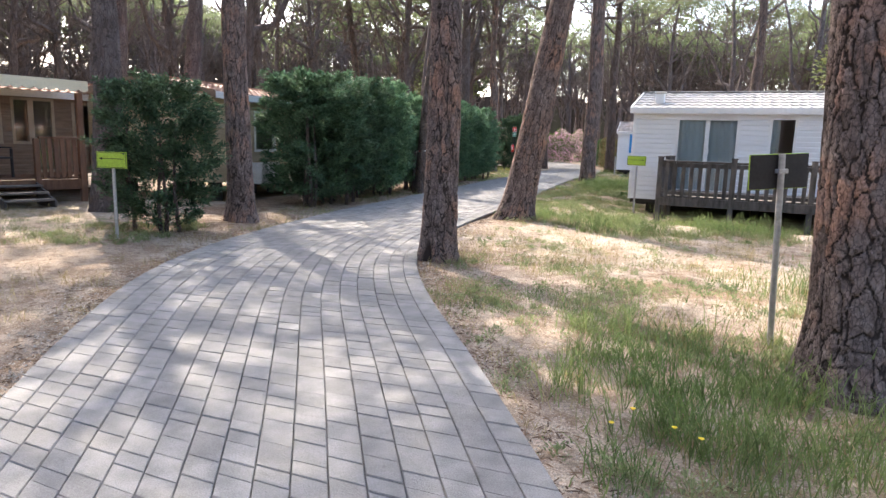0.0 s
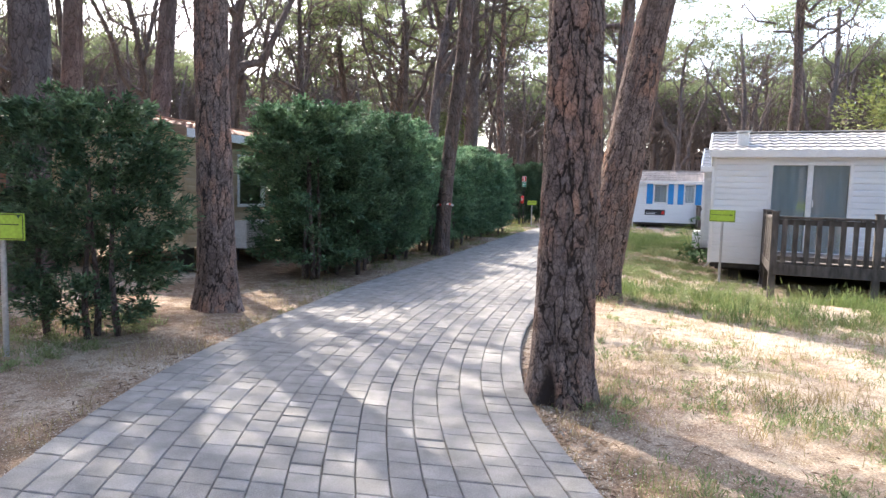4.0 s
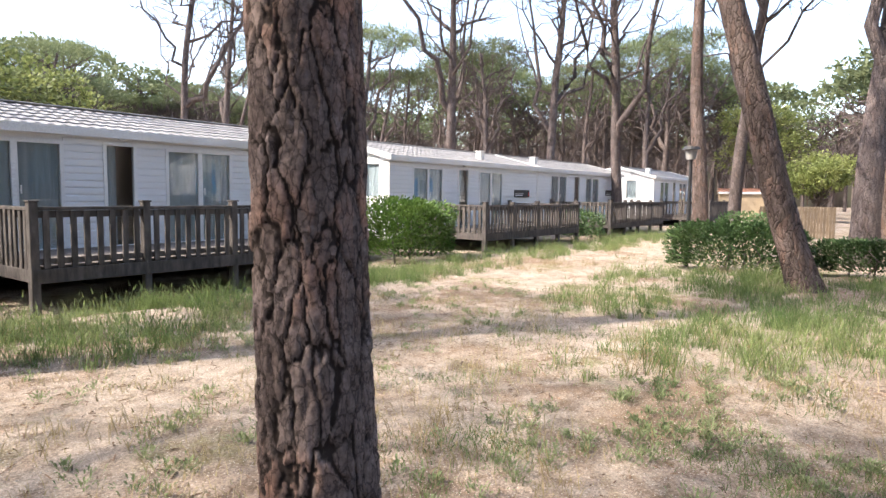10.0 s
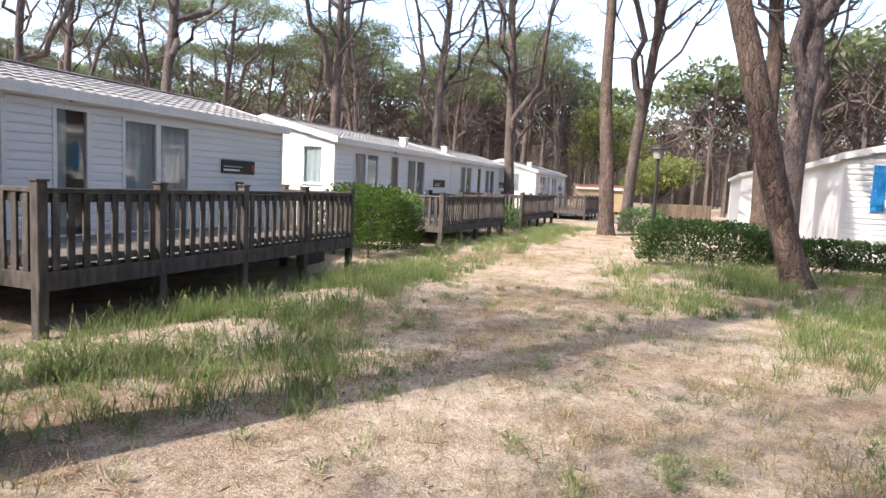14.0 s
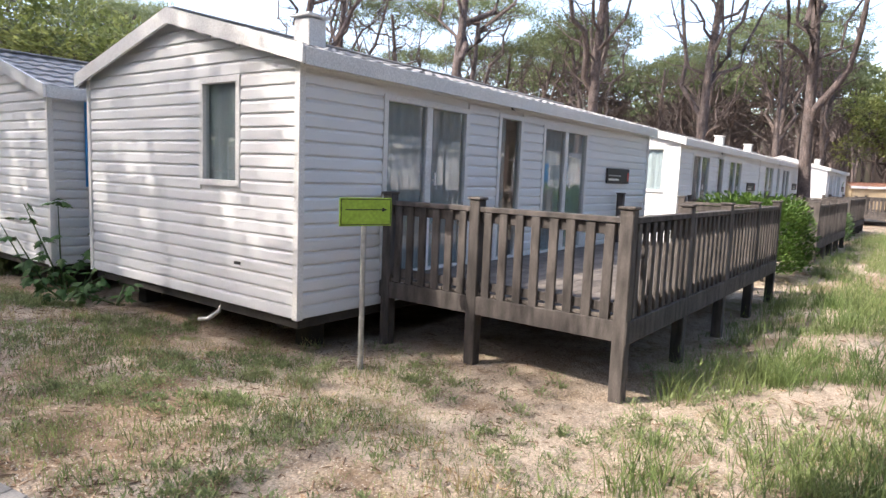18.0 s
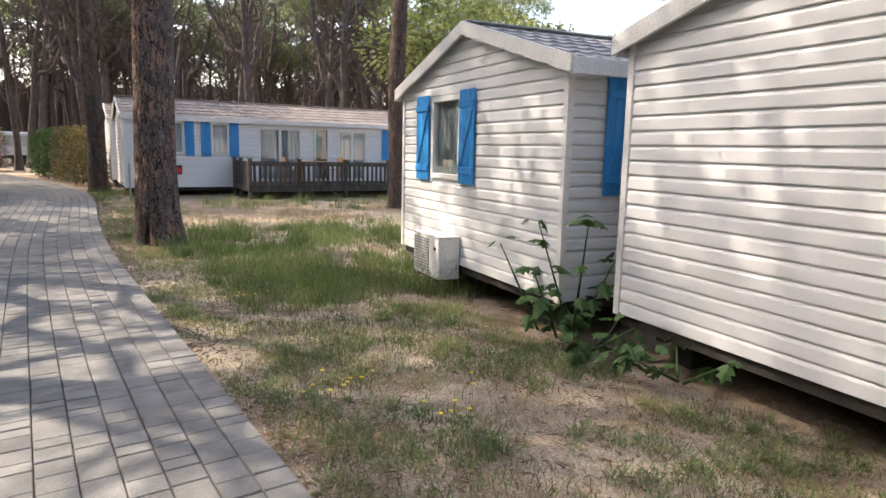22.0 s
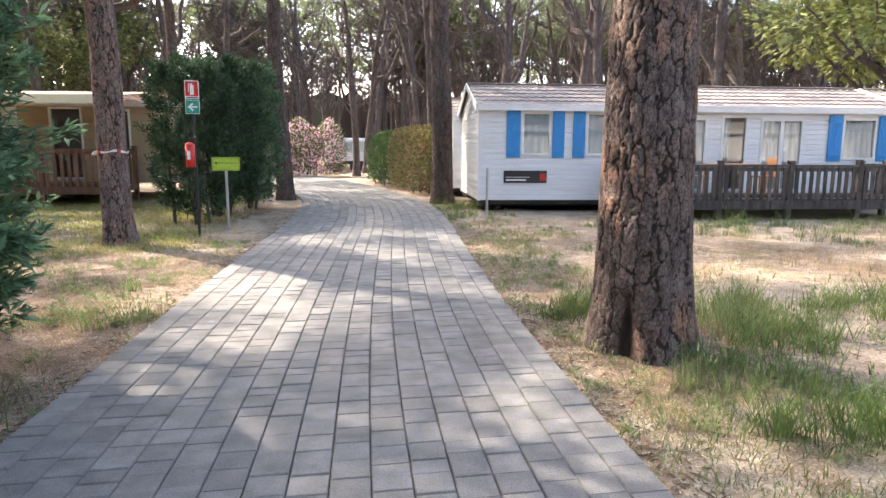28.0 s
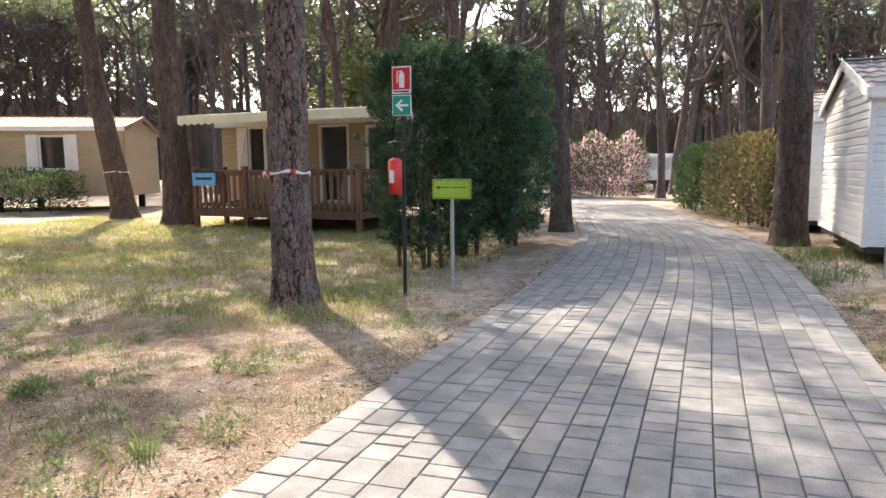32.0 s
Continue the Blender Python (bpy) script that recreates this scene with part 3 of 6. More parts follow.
# ---- homes ----
def cut_rows(x0, x1, holes):
    """What is left of x0..x1 once the holes are taken out."""
    spans = [(x0, x1)]
    for a, b in holes:
        spans = [q for s, e in spans for q in ((s, min(e, a)), (max(s, b), e)) if q[1] - q[0] > 0.02]
    return spans


def clad_wall(length, z0, top, holes, material, rise=0.0):
    """A wall in its own plane (x along, z up, facing -y) with lapped boards round its openings. rise: the gable's height above top."""
    ridge = length / 2
    roof = lambda x: top + (rise * (1 - abs(x - ridge) / ridge) if rise else 0)
    xs = sorted({0, length, *(ridge,) * bool(rise), *(h[0] for h in holes), *(h[1] for h in holes)})
    bm = bmesh.new()
    for a, b in zip(xs, xs[1:]):
        cuts = sorted((h[2], h[3]) for h in holes if h[0] < (a + b) / 2 < h[1])
        lo = z0
        for c, d in cuts + [(None, None)]:
            za, zb = (c, c) if c is not None else (roof(a), roof(b))
            if za - lo > 0.01:
                q = [bm.verts.new(p) for p in ((a, 0, lo), (b, 0, lo), (b, 0, zb), (a, 0, za), (a, 0.06, lo), (b, 0.06, lo), (b, 0.06, zb), (a, 0.06, za))]
                for f in ((0, 1, 2, 3), (5, 4, 7, 6), (1, 5, 6, 2), (4, 0, 3, 7), (3, 2, 6, 7), (4, 5, 1, 0)):
                    bm.faces.new([q[i] for i in f])
            if d is not None:
                lo = d
    bmesh.ops.remove_doubles(bm, verts=bm.verts[:], dist=0.0005)
    seen = {}
    for fc in bm.faces:
        seen.setdefault(frozenset(q.index for q in fc.verts), []).append(fc)
    bmesh.ops.delete(bm, geom=[fc for same in seen.values() if len(same) > 1 for fc in same], context="FACES")
    me = bpy.data.meshes.new("wall")
    bm.to_mesh(me)
    bm.free()
    me.materials.append(material)
    return me


def add_wall(home, m, length, z0, top, holes, material, rise=0.0, board=0.1225, lap=0.018, pieces=True):
    wall = new("wall", clad_wall(length, z0, top, holes, material, rise))
    wall.parent = home
    wall.matrix_local = m
    if not pieces:
        return wall
    z = z0
    peak = top + rise
    stuff = []
    while z < peak - 0.03:
        z1 = min(z + board, peak)
        a, b = 0.03, length - 0.03
        if rise and z1 > top:
            k = (z1 - top) / rise * length / 2
            a, b = max(a, k + 0.03), min(b, length - k - 0.03)
        for s, e in cut_rows(a, b, [(h[0] - 0.05, h[1] + 0.05) for h in holes if h[2] - 0.05 < z1 - 0.02 and h[3] + 0.05 > z + 0.02]):
            prof = ((-0.002, z), (-lap, z), (-lap - 0.002, z + 0.006), (-lap, z1 - 0.040), (-lap * 0.75, z1 - 0.027), (-0.002, z1 - 0.014), (-0.001, z1 - 0.002))
            v = [(x, y, h) for y, h in prof for x in (s, e)]
            f = [(2 * i, 2 * i + 1, 2 * i + 3, 2 * i + 2) for i in range(6)] + [tuple(range(12, -1, -2)), tuple(range(1, 14, 2))]
            link("siding_board", v, f, material, wall)
        z = z1
    return wall


def glazing(home, m, hole, panes, material, curtain=1.0, deep=0.025, name="window"):
    """A window or glazed door in a wall's plane: frame, panes, curtain."""
    x0, x1, z0, z1 = hole
    fw = 0.055
    bars = [(x0 - fw, -0.03, z1 - 0.005, x1 + fw, 0.05, z1 + fw), (x0 - fw, -0.035, z0 - fw, x1 + fw, 0.05, z0 + 0.005), (x0 - fw, -0.03, z0 + 0.005, x0 + 0.01, 0.05, z1 - 0.005), (x1 - 0.01, -0.03, z0 + 0.005, x1 + fw, 0.05, z1 - 0.005)]
    w = (x1 - x0) / panes
    for k in range(1, panes):
        bars.append((x0 + k * w - 0.05, -0.022, z0 + 0.005, x0 + k * w + 0.05, 0.045, z1 - 0.005))
    win = boxes(name, bars, material, home, bevel=0.004)
    win.matrix_local = m
    if name == "glazed_door" and panes == 2:
        boxes("door_handle", [(x0 + w + 0.055, -0.075, z0 + 0.92, x0 + w + 0.075, -0.055, z0 + 1.06), (x0 + w + 0.058, -0.056, z0 + 0.97, x0 + w + 0.072, -0.02, z0 + 0.99)], WHITE, win, "white lever handle", bevel=0.003)
    for k in range(panes):
        a, b = x0 + k * w + (0.05 if k else 0.01), x0 + (k + 1) * w - (0.05 if k < panes - 1 else 0.01)
        boxes("pane", [(a, 0.008, z0, b, 0.016, z1)], GLASS, win, bevel=0).visible_shadow = False
        if curtain:
            if k % 2:
                a = b - (b - a) * curtain
            else:
                b = a + (b - a) * curtain
            v, f = [], []
            nseg = max(8, int((b - a) / 0.03))
            for i in range(nseg + 1):
                x = a - 0.03 + (b - a + 0.06) * i / nseg
                y = deep + 0.02 + 0.014 * math.sin(i * 1.35) + 0.006 * math.sin(i * 0.6)
                v += [(x, y, z0 - 0.03), (x, y * 0.98, z1 + 0.03), (x, y + 0.004, z0 - 0.03), (x, y + 0.004, z1 + 0.03)]
                if i:
                    o = 4 * i
                    f += [(o - 4, o, o + 1, o - 3), (o - 2, o - 1, o + 3, o + 2)]
            link("curtain", v, f, CLOTH, win, smooth=True)
    return win


def shutter(home, m, x0, x1, z0, z1, material, brace=1):
    n = 4
    w = (x1 - x0) / n
    body = boxes("shutter", [(x0 + 0.004, -0.041, z0 + 0.004, x1 - 0.004, -0.033, z1 - 0.004)], material, home, "painted board shutter")
    body.matrix_local = m
    for i in range(n):
        boxes("board", [(x0 + i * w + 0.002, -0.055, z0, x0 + (i + 1) * w - 0.002, -0.0415, z1)], material, body, bevel=0.003)
    boxes("batten", [(x0 + 0.01, -0.072, z0 + 0.12, x1 - 0.01, -0.055, z0 + 0.20)], material, body)
    boxes("batten", [(x0 + 0.01, -0.072, z1 - 0.20, x1 - 0.01, -0.055, z1 - 0.12)], material, body)
    bm = bmesh.new()
    a, b = (x0 + 0.03, x1 - 0.03) if brace > 0 else (x1 - 0.03, x0 + 0.03)
    q = [bm.verts.new(p) for p in ((a - 0.02, -0.07, z0 + 0.2), (a + 0.04, -0.07, z0 + 0.2), (b + 0.02, -0.07, z1 - 0.2), (b - 0.04, -0.07, z1 - 0.2), (a - 0.02, -0.055, z0 + 0.2), (a + 0.04, -0.055, z0 + 0.2), (b + 0.02, -0.055, z1 - 0.2), (b - 0.04, -0.055, z1 - 0.2))]
    for f in ((0, 1, 2, 3), (1, 5, 6, 2), (4, 0, 3, 7), (5, 4, 7, 6)):
        bm.faces.new([q[i] for i in f])
    part("brace", bm, material, body)
    return body


def tile_roof(home, length, width, eave, rise, over, material, step=0.34, wave=0.21, edge=None):
    """A gabled roof of pressed tile sheet, ridge along x; y runs 0 to width."""
    for side in (0, 1):
        run = width / 2 + 0.14
        rows = int(run / step) + 1
        nx = int((length + 2 * over) / wave * 5)
        v, f = [], []
        for j in range(rows * 3):
            r, k = divmod(j, 3)
            d0 = min((r + (0, 0.02, 0.98)[k]) * step, run)
            lift = (0.0, 0.028, 0.004)[k]
            y = -0.14 + d0
            z = eave + rise * (d0 - 0.14) / (width / 2) + lift
            for i in range(nx + 1):
                x = -over + (length + 2 * over) * i / nx
                v.append((x, y if side == 0 else width - y, z + 0.019 * (0.5 + 0.5 * math.cos(2 * math.pi * x / wave)) ** 1.5 + 0.01))
        n = nx + 1
        for j in range(rows * 3 - 1):
            for i in range(nx):
                q = (j * n + i, j * n + i + 1, (j + 1) * n + i + 1, (j + 1) * n + i)
                f.append(q if side == 0 else q[::-1])
        link("roof", v, f, material, home, smooth=False)
    slope = math.atan2(rise, width / 2)
    for x in (-over - 0.02, length + over - 0.01):
        bm = bmesh.new()
        for sgn in (0, 1):
            ye, yr = (-0.16, width / 2) if sgn == 0 else (width + 0.16, width / 2)
            ze, zr = eave - 0.16 * rise / (width / 2), eave + rise
            q = [bm.verts.new(p) for p in ((x, ye, ze - 0.10), (x, yr, zr - 0.10), (x, yr, zr + 0.055), (x, ye, ze + 0.055), (x + 0.03, ye, ze - 0.10), (x + 0.03, yr, zr - 0.10), (x + 0.03, yr, zr + 0.055), (x + 0.03, ye, ze + 0.055))]
            for fc in ((0, 1, 2, 3), (7, 6, 5, 4), (3, 2, 6, 7), (1, 0, 4, 5), (0, 3, 7, 4)):
                bm.faces.new([q[i] for i in fc])
        part("verge_board", bm, edge or TRIM, home)
    for y in (-0.155, width + 0.125):
        boxes("gutter", [(-over + 0.02, y, eave - 0.15, length + over - 0.02, y + 0.03, eave + 0.0)], TRIM, home)
        boxes("soffit", [(0, min(y, width), eave - 0.11, length, max(y + 0.03, 0) if y < 0 else y, eave - 0.095)], TRIM, home)
    boxes("ridge_cap", [(-over, width / 2 - 0.09, eave + rise + 0.03, length + over, width / 2 + 0.09, eave + rise + 0.062)], material, home, bevel=0.012)


def mobile_home(name, m, length, width, z0, eave, rise, front, left, right, material, roof, label, shutters=(), chimney=True, pieces=True, sides=(True, True, True), over=0.10, plate=None):
    """A static caravan: front faces -y, left end faces -x."""
    home = thing(name, m, label, "mobile home")
    wallm = {"front": Matrix.Identity(4), "left": pose(0, width, 0, 0, 0, -90), "right": pose(length, 0, 0, 0, 0, 90), "back": pose(length, width, 0, 0, 0, 180)}
    holes = {"front": [h[0] for h in front], "left": [h[0] for h in left], "right": [h[0] for h in right], "back": []}
    add_wall(home, wallm["front"], length, z0, eave, holes["front"], material, pieces=pieces and sides[0])
    add_wall(home, wallm["left"], width, z0, eave, holes["left"], material, rise, pieces=pieces and sides[1])
    add_wall(home, wallm["right"], width, z0, eave, holes["right"], material, rise, pieces=pieces and sides[2])
    add_wall(home, wallm["back"], length, z0, eave, [], material, pieces=False)
    for side, lst in (("front", front), ("left", left), ("right", right)):
        for hole, panes, kind in lst:
            glazing(home, wallm[side], hole, panes, TRIM, curtain=0.3 if kind == "half-open door" else 1.0, name="window" if kind == "window" else "glazed_door")
    for side, x0, x1, za, zb, mt, br in shutters:
        shutter(home, wallm[side], x0, x1, za, zb, mt, br)
    boxes("room", [(0.3, width * 0.62, z0 + 0.02, length - 0.3, width * 0.65, eave - 0.02), (0.07, 0.07, z0 + 0.01, length - 0.07, width - 0.07, z0 + 0.06), (0.07, 0.07, eave - 0.09, length - 0.07, width - 0.07, eave - 0.05)], ROOM, home)
    tile_roof(home, length, width, eave, rise, over, roof)
    for x, y in ((0, 0), (length, 0), (0, width), (length, width)):
        boxes("corner_trim", [(x - 0.035, y - 0.035, z0 - 0.01, x + 0.035, y + 0.035, eave - 0.02)], TRIM, home)
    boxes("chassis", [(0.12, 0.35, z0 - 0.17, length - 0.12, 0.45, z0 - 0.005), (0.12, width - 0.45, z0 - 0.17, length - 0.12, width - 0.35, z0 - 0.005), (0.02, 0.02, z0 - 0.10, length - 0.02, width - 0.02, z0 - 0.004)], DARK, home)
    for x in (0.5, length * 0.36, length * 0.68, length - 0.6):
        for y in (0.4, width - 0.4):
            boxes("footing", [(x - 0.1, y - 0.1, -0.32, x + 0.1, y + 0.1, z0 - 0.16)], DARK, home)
    if chimney:
        boxes("chimney", [(chimney, width * 0.10, eave + 0.02, chimney + 0.22, width * 0.10 + 0.22, eave + 0.40)], TRIM, home, bevel=0.01)
        boxes("chimney_cap", [(chimney - 0.03, width * 0.10 - 0.03, eave + 0.415, chimney + 0.25, width * 0.10 + 0.25, eave + 0.44)], TRIM, home)
    if plate:
        x0, x1, za, zb, wide = plate
        p = boxes("name_plate", [(x0, -0.05, za, x1, -0.022, zb)], INK, home, "dark name plate", bevel=0.008)
        boxes("writing", [(x0 + 0.05, -0.0525, za + 0.05, x0 + (x1 - x0) * 0.52, -0.0505, za + 0.085)], WHITE, p, bevel=0)
        boxes("small_writing", [(x0 + 0.05, -0.0525, za + 0.125, x0 + (x1 - x0) * 0.60, -0.0505, za + 0.145)], STEEL, p, bevel=0)
        boxes("badge", [(x1 - 0.03 - wide, -0.0525, za + 0.05, x1 - 0.03, -0.0505, zb - 0.07)], RED, p, bevel=0)
    return home


def lamp_on_wall(home, x, z):
    bm = bmesh.new()
    bmesh.ops.create_uvsphere(bm, u_segments=14, v_segments=8, radius=0.075)
    bmesh.ops.scale(bm, vec=(1.25, 0.75, 0.65), verts=bm.verts[:])
    bmesh.ops.translate(bm, vec=(x, -0.085, z), verts=bm.verts[:])
    lamp = part("wall_lamp", bm, WHITE, home, "round white bulkhead lamp", smooth=True)
    boxes("bracket", [(x - 0.05, -0.05, z - 0.04, x + 0.05, -0.02, z + 0.04)], INK, lamp)


def deck(m, length, depth, floor, rail, posts, label, wood=WOOD, slat_gap=0.165, sides=("front", "left", "right"), gate=0.0, group=""):
    """A raised wooden deck with a slatted railing: front along -y, x from 0 to length; y = 0 front, depth at the house."""
    d = thing("deck", m, label, "deck", group)
    for i in range(int(depth / 0.145)):
        y = 0.05 + i * 0.145
        boxes("floor_board", [(-0.02, y, floor - 0.03, length + 0.02, y + 0.138, floor)], PLANK if wood is WOOD else wood, d, bevel=0.003)
    boxes("fascia", [(-0.05, -0.03, floor - 0.22, length + 0.05, 0.015, floor - 0.035)], wood, d)
    for x in (-0.05, length + 0.01):
        boxes("fascia", [(x, 0.02, floor - 0.2, x + 0.04, depth, floor - 0.035)], wood, d)
    for y in (0.5, depth * 0.5, depth - 0.3):
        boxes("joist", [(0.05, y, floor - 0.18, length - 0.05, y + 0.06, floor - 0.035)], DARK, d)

    def post(x, y, extra=0.06):
        p = boxes("post", [(x - 0.055, y - 0.055, -0.35, x + 0.055, y + 0.055, rail + extra)], wood, d, bevel=0.008)
        boxes("post_cap", [(x - 0.068, y - 0.068, rail + extra + 0.001, x + 0.068, y + 0.068, rail + extra + 0.025)], wood, p, bevel=0.006)

    def run(x0, y0, x1, y1):
        n = Vector((x1 - x0, y1 - y0, 0))
        ln = n.length
        q = Matrix.Translation((x0, y0, 0)) @ Matrix.Rotation(math.atan2(n.y, n.x), 4, "Z")
        for nm, b in (("top_rail", (0.05, -0.045, rail - 0.045, ln - 0.05, 0.045, rail)), ("upper_rail", (0.05, -0.012, rail - 0.14, ln - 0.05, 0.03, rail - 0.05)), ("lower_rail", (0.05, -0.012, floor + 0.02, ln - 0.05, 0.03, floor + 0.10))):
            r = boxes(nm, [b], wood, d)
            r.matrix_local = q
        k = max(1, int(round((ln - 0.12) / slat_gap)))
        for i in range(k):
            x = 0.06 + (i + 0.5) * (ln - 0.12) / k
            tip = random.uniform(-0.012, 0.012)
            s = boxes("slat", [(x - 0.04, -0.042, floor - 0.04 + tip, x + 0.04, -0.014, rail - 0.05)], wood, d, bevel=0.004)
            s.matrix_local = q @ pose(0, 0, 0, 0, random.uniform(-0.4, 0.4), 0)

    xs = posts
    for x in xs:
        post(x, 0.03)
    for a, b in zip(xs, xs[1:]):
        run(a, 0.03, b, 0.03)
    for side, x in (("left", 0.0), ("right", length)):
        if side in sides:
            ys = (0.03, depth * 0.56, depth - 0.08)
            for y in ys[1:]:
                post(x, y)
            for a, b in zip(ys, ys[1:]):
                if not (gate and side == "right" and a > 0.1):
                    run(x, b, x, a) if side == "left" else run(x, a, x, b)
    return d


def steps(m, width, floor, label):
    st = thing("steps", m, label, "steps")
    n = 3
    for i in range(n):
        z = floor * (i + 1) / (n + 1)
        boxes("tread", [(-0.30 * (n - i), 0, z - 0.04, -0.30 * (n - i) + 0.28, width, z)], PLANK, st)
    for y in (0.0, width - 0.04):
        bm = bmesh.new()
        q = [bm.verts.new(p) for p in ((-0.95, y, -0.25), (0, y, -0.25), (0, y, floor - 0.08), (-0.95, y, 0.08), (-0.95, y + 0.04, -0.25), (0, y + 0.04, -0.25), (0, y + 0.04, floor - 0.08), (-0.95, y + 0.04, 0.08))]
        for f in ((0, 1, 2, 3), (7, 6, 5, 4), (3, 2, 6, 7), (0, 3, 7, 4), (1, 5, 6, 2)):
            bm.faces.new([q[i] for i in f])
        part("stringer", bm, WOOD, st)
    return st


# the nearest home and its row
home_a = mobile_home("mobile_home", row_place(-0.40, 17.70), 8.51, 3.86, 0.20, 2.56, 0.50,
    [((1.10, 2.47, 0.50, 2.26), 2, "door"), ((3.23, 3.73, 0.50, 2.29), 1, "half-open door"), ((4.40, 5.77, 0.50, 2.25), 2, "door")],
    [((3.86 - 1.44, 3.86 - 0.88, 1.40, 2.34), 1, "window")], [], SIDING, ROOF,
    "white mobile home with lapped siding and grey tile roof", chimney=0.42, plate=(6.60, 7.58, 1.51, 1.77, 0.06), sides=(True, True, False))
lamp_on_wall(home_a, 3.50, 2.44)
boxes("wall_vent", [(2.95, -0.03, 0.60, 3.05, -0.018, 0.63)], INK, home_a).matrix_local = pose(0, 3.86, 0, 0, 0, -90)
deck_a = deck(row_place(0.63, 15.07), 5.95, 2.55, 0.50, 1.27, [0.0, 1.49, 2.98, 4.47, 5.95], "raised dark weathered wooden deck with slatted railing", group="decks of the white homes", gate=1.0)
steps(row_place(6.63, 16.2) @ pose(0, 0.9, 0, 0, 0, 180), 0.9, 0.50, "weathered wooden steps up to the deck")

home_b = mobile_home("mobile_home", row_place(10.58, 17.84), 8.48, 4.08, 0.20, 2.56, 0.50,
    [((1.05, 2.42, 0.50, 2.24), 2, "door"), ((3.30, 3.82, 0.50, 2.27), 1, "half-open door"), ((4.52, 5.92, 0.50, 2.23), 2, "door")],
    [((4.08 - 0.88, 4.08 - 0.34, 1.40, 2.32), 1, "window"), ((4.08 - 2.75, 4.08 - 2.20, 1.40, 2.32), 1, "window")], [], SIDING, ROOF,
    "white mobile home with teal shutter beside the deck", chimney=5.20, plate=(6.75, 7.85, 1.42, 1.68, 0.06), sides=(True, True, False),
    shutters=[("left", 4.08 - 2.14, 4.08 - 1.82, 1.30, 2.40, TEAL, 1)])
lamp_on_wall(home_b, 3.55, 2.42)
deck(row_place(11.29, 15.10), 5.6, 2.70, 0.50, 1.22, [0.0, 1.4, 2.8, 4.2, 5.6], "raised weathered wooden deck of the second white home", group="decks of the white homes")
home_b2 = copy_thing(home_a, row_place(19.25, 17.9))
tagged(home_b2, "white mobile home farther along the sandy track")
copy_thing(deck_a, row_place(20.2, 15.3))
home_b3 = copy_thing(home_a, row_place(30.5, 17.2))
tagged(home_b3, "far white mobile home at the end of the row")
copy_thing(deck_a, row_place(31.5, 14.6))

# the home behind the nearest one, with blue shutters and an air conditioner
mobile_home("mobile_home", row_place(-0.67, 22.08), 7.9, 3.95, 0.20, 2.43, 0.58,
    [], [((3.95 - 2.91, 3.95 - 2.17, 1.29, 2.21), 1, "window")], [], SIDING, ROOF,
    "white mobile home with bright blue shutters", chimney=False, sides=(True, True, False),
    shutters=[("left", 3.95 - 3.40, 3.95 - 3.00, 1.20, 2.30, BLUE, 1), ("left", 3.95 - 2.10, 3.95 - 1.72, 1.20, 2.30, BLUE, 1), ("front", 0.40, 0.80, 1.20, 2.30, BLUE, 1)])
def air_conditioner(m, label):
    """A wall unit: casing, perforated grille on the fan side, round badge, louvred end, brackets."""
    ac = thing("air_conditioner", m, label, "air conditioner", "outdoor air conditioners")
    boxes("casing", [(0, 0, 0.03, 0.28, 0.78, 0.54)], WHITE, ac, bevel=0.012)
    boxes("lid", [(-0.008, -0.008, 0.541, 0.288, 0.788, 0.556)], WHITE, ac, bevel=0.004)
    for y in (0.10, 0.62):
        boxes("bracket", [(0.01, y, -0.005, 0.31, y + 0.05, 0.028), (0.27, y, -0.22, 0.31, y + 0.05, -0.008)], INK, ac)
    boxes("grille_opening", [(-0.006, 0.30, 0.07, -0.001, 0.74, 0.50)], INK, ac, "dark fan opening", bevel=0)
    for i in range(12):
        boxes("grille_bar", [(-0.013, 0.295, 0.075 + i * 0.036, -0.007, 0.745, 0.091 + i * 0.036)], WHITE, ac, bevel=0)
    for i in range(9):
        boxes("grille_bar", [(-0.018, 0.32 + i * 0.05, 0.065, -0.0135, 0.332 + i * 0.05, 0.505)], WHITE, ac, bevel=0)
    bm = bmesh.new()
    bmesh.ops.create_cone(bm, cap_ends=True, segments=18, radius1=0.026, radius2=0.026, depth=0.006, matrix=pose(-0.004, 0.12, 0.40, 0, 90, 0))
    part("badge", bm, INK, ac)
    boxes("service_cover", [(0.08, -0.010, 0.10, 0.23, -0.001, 0.30)], WHITE, ac, bevel=0.003)
    boxes("end_handle", [(0.10, -0.012, 0.44, 0.20, -0.001, 0.465)], TRIM, ac, bevel=0.002)
    return ac


air_conditioner(row_place(-0.98, 24.12), "white outdoor air conditioner unit by the wall")
air_conditioner(pose(-6.12, 14.68, 0.33, 0, 0, 175), "white outdoor air conditioner of the tan home")

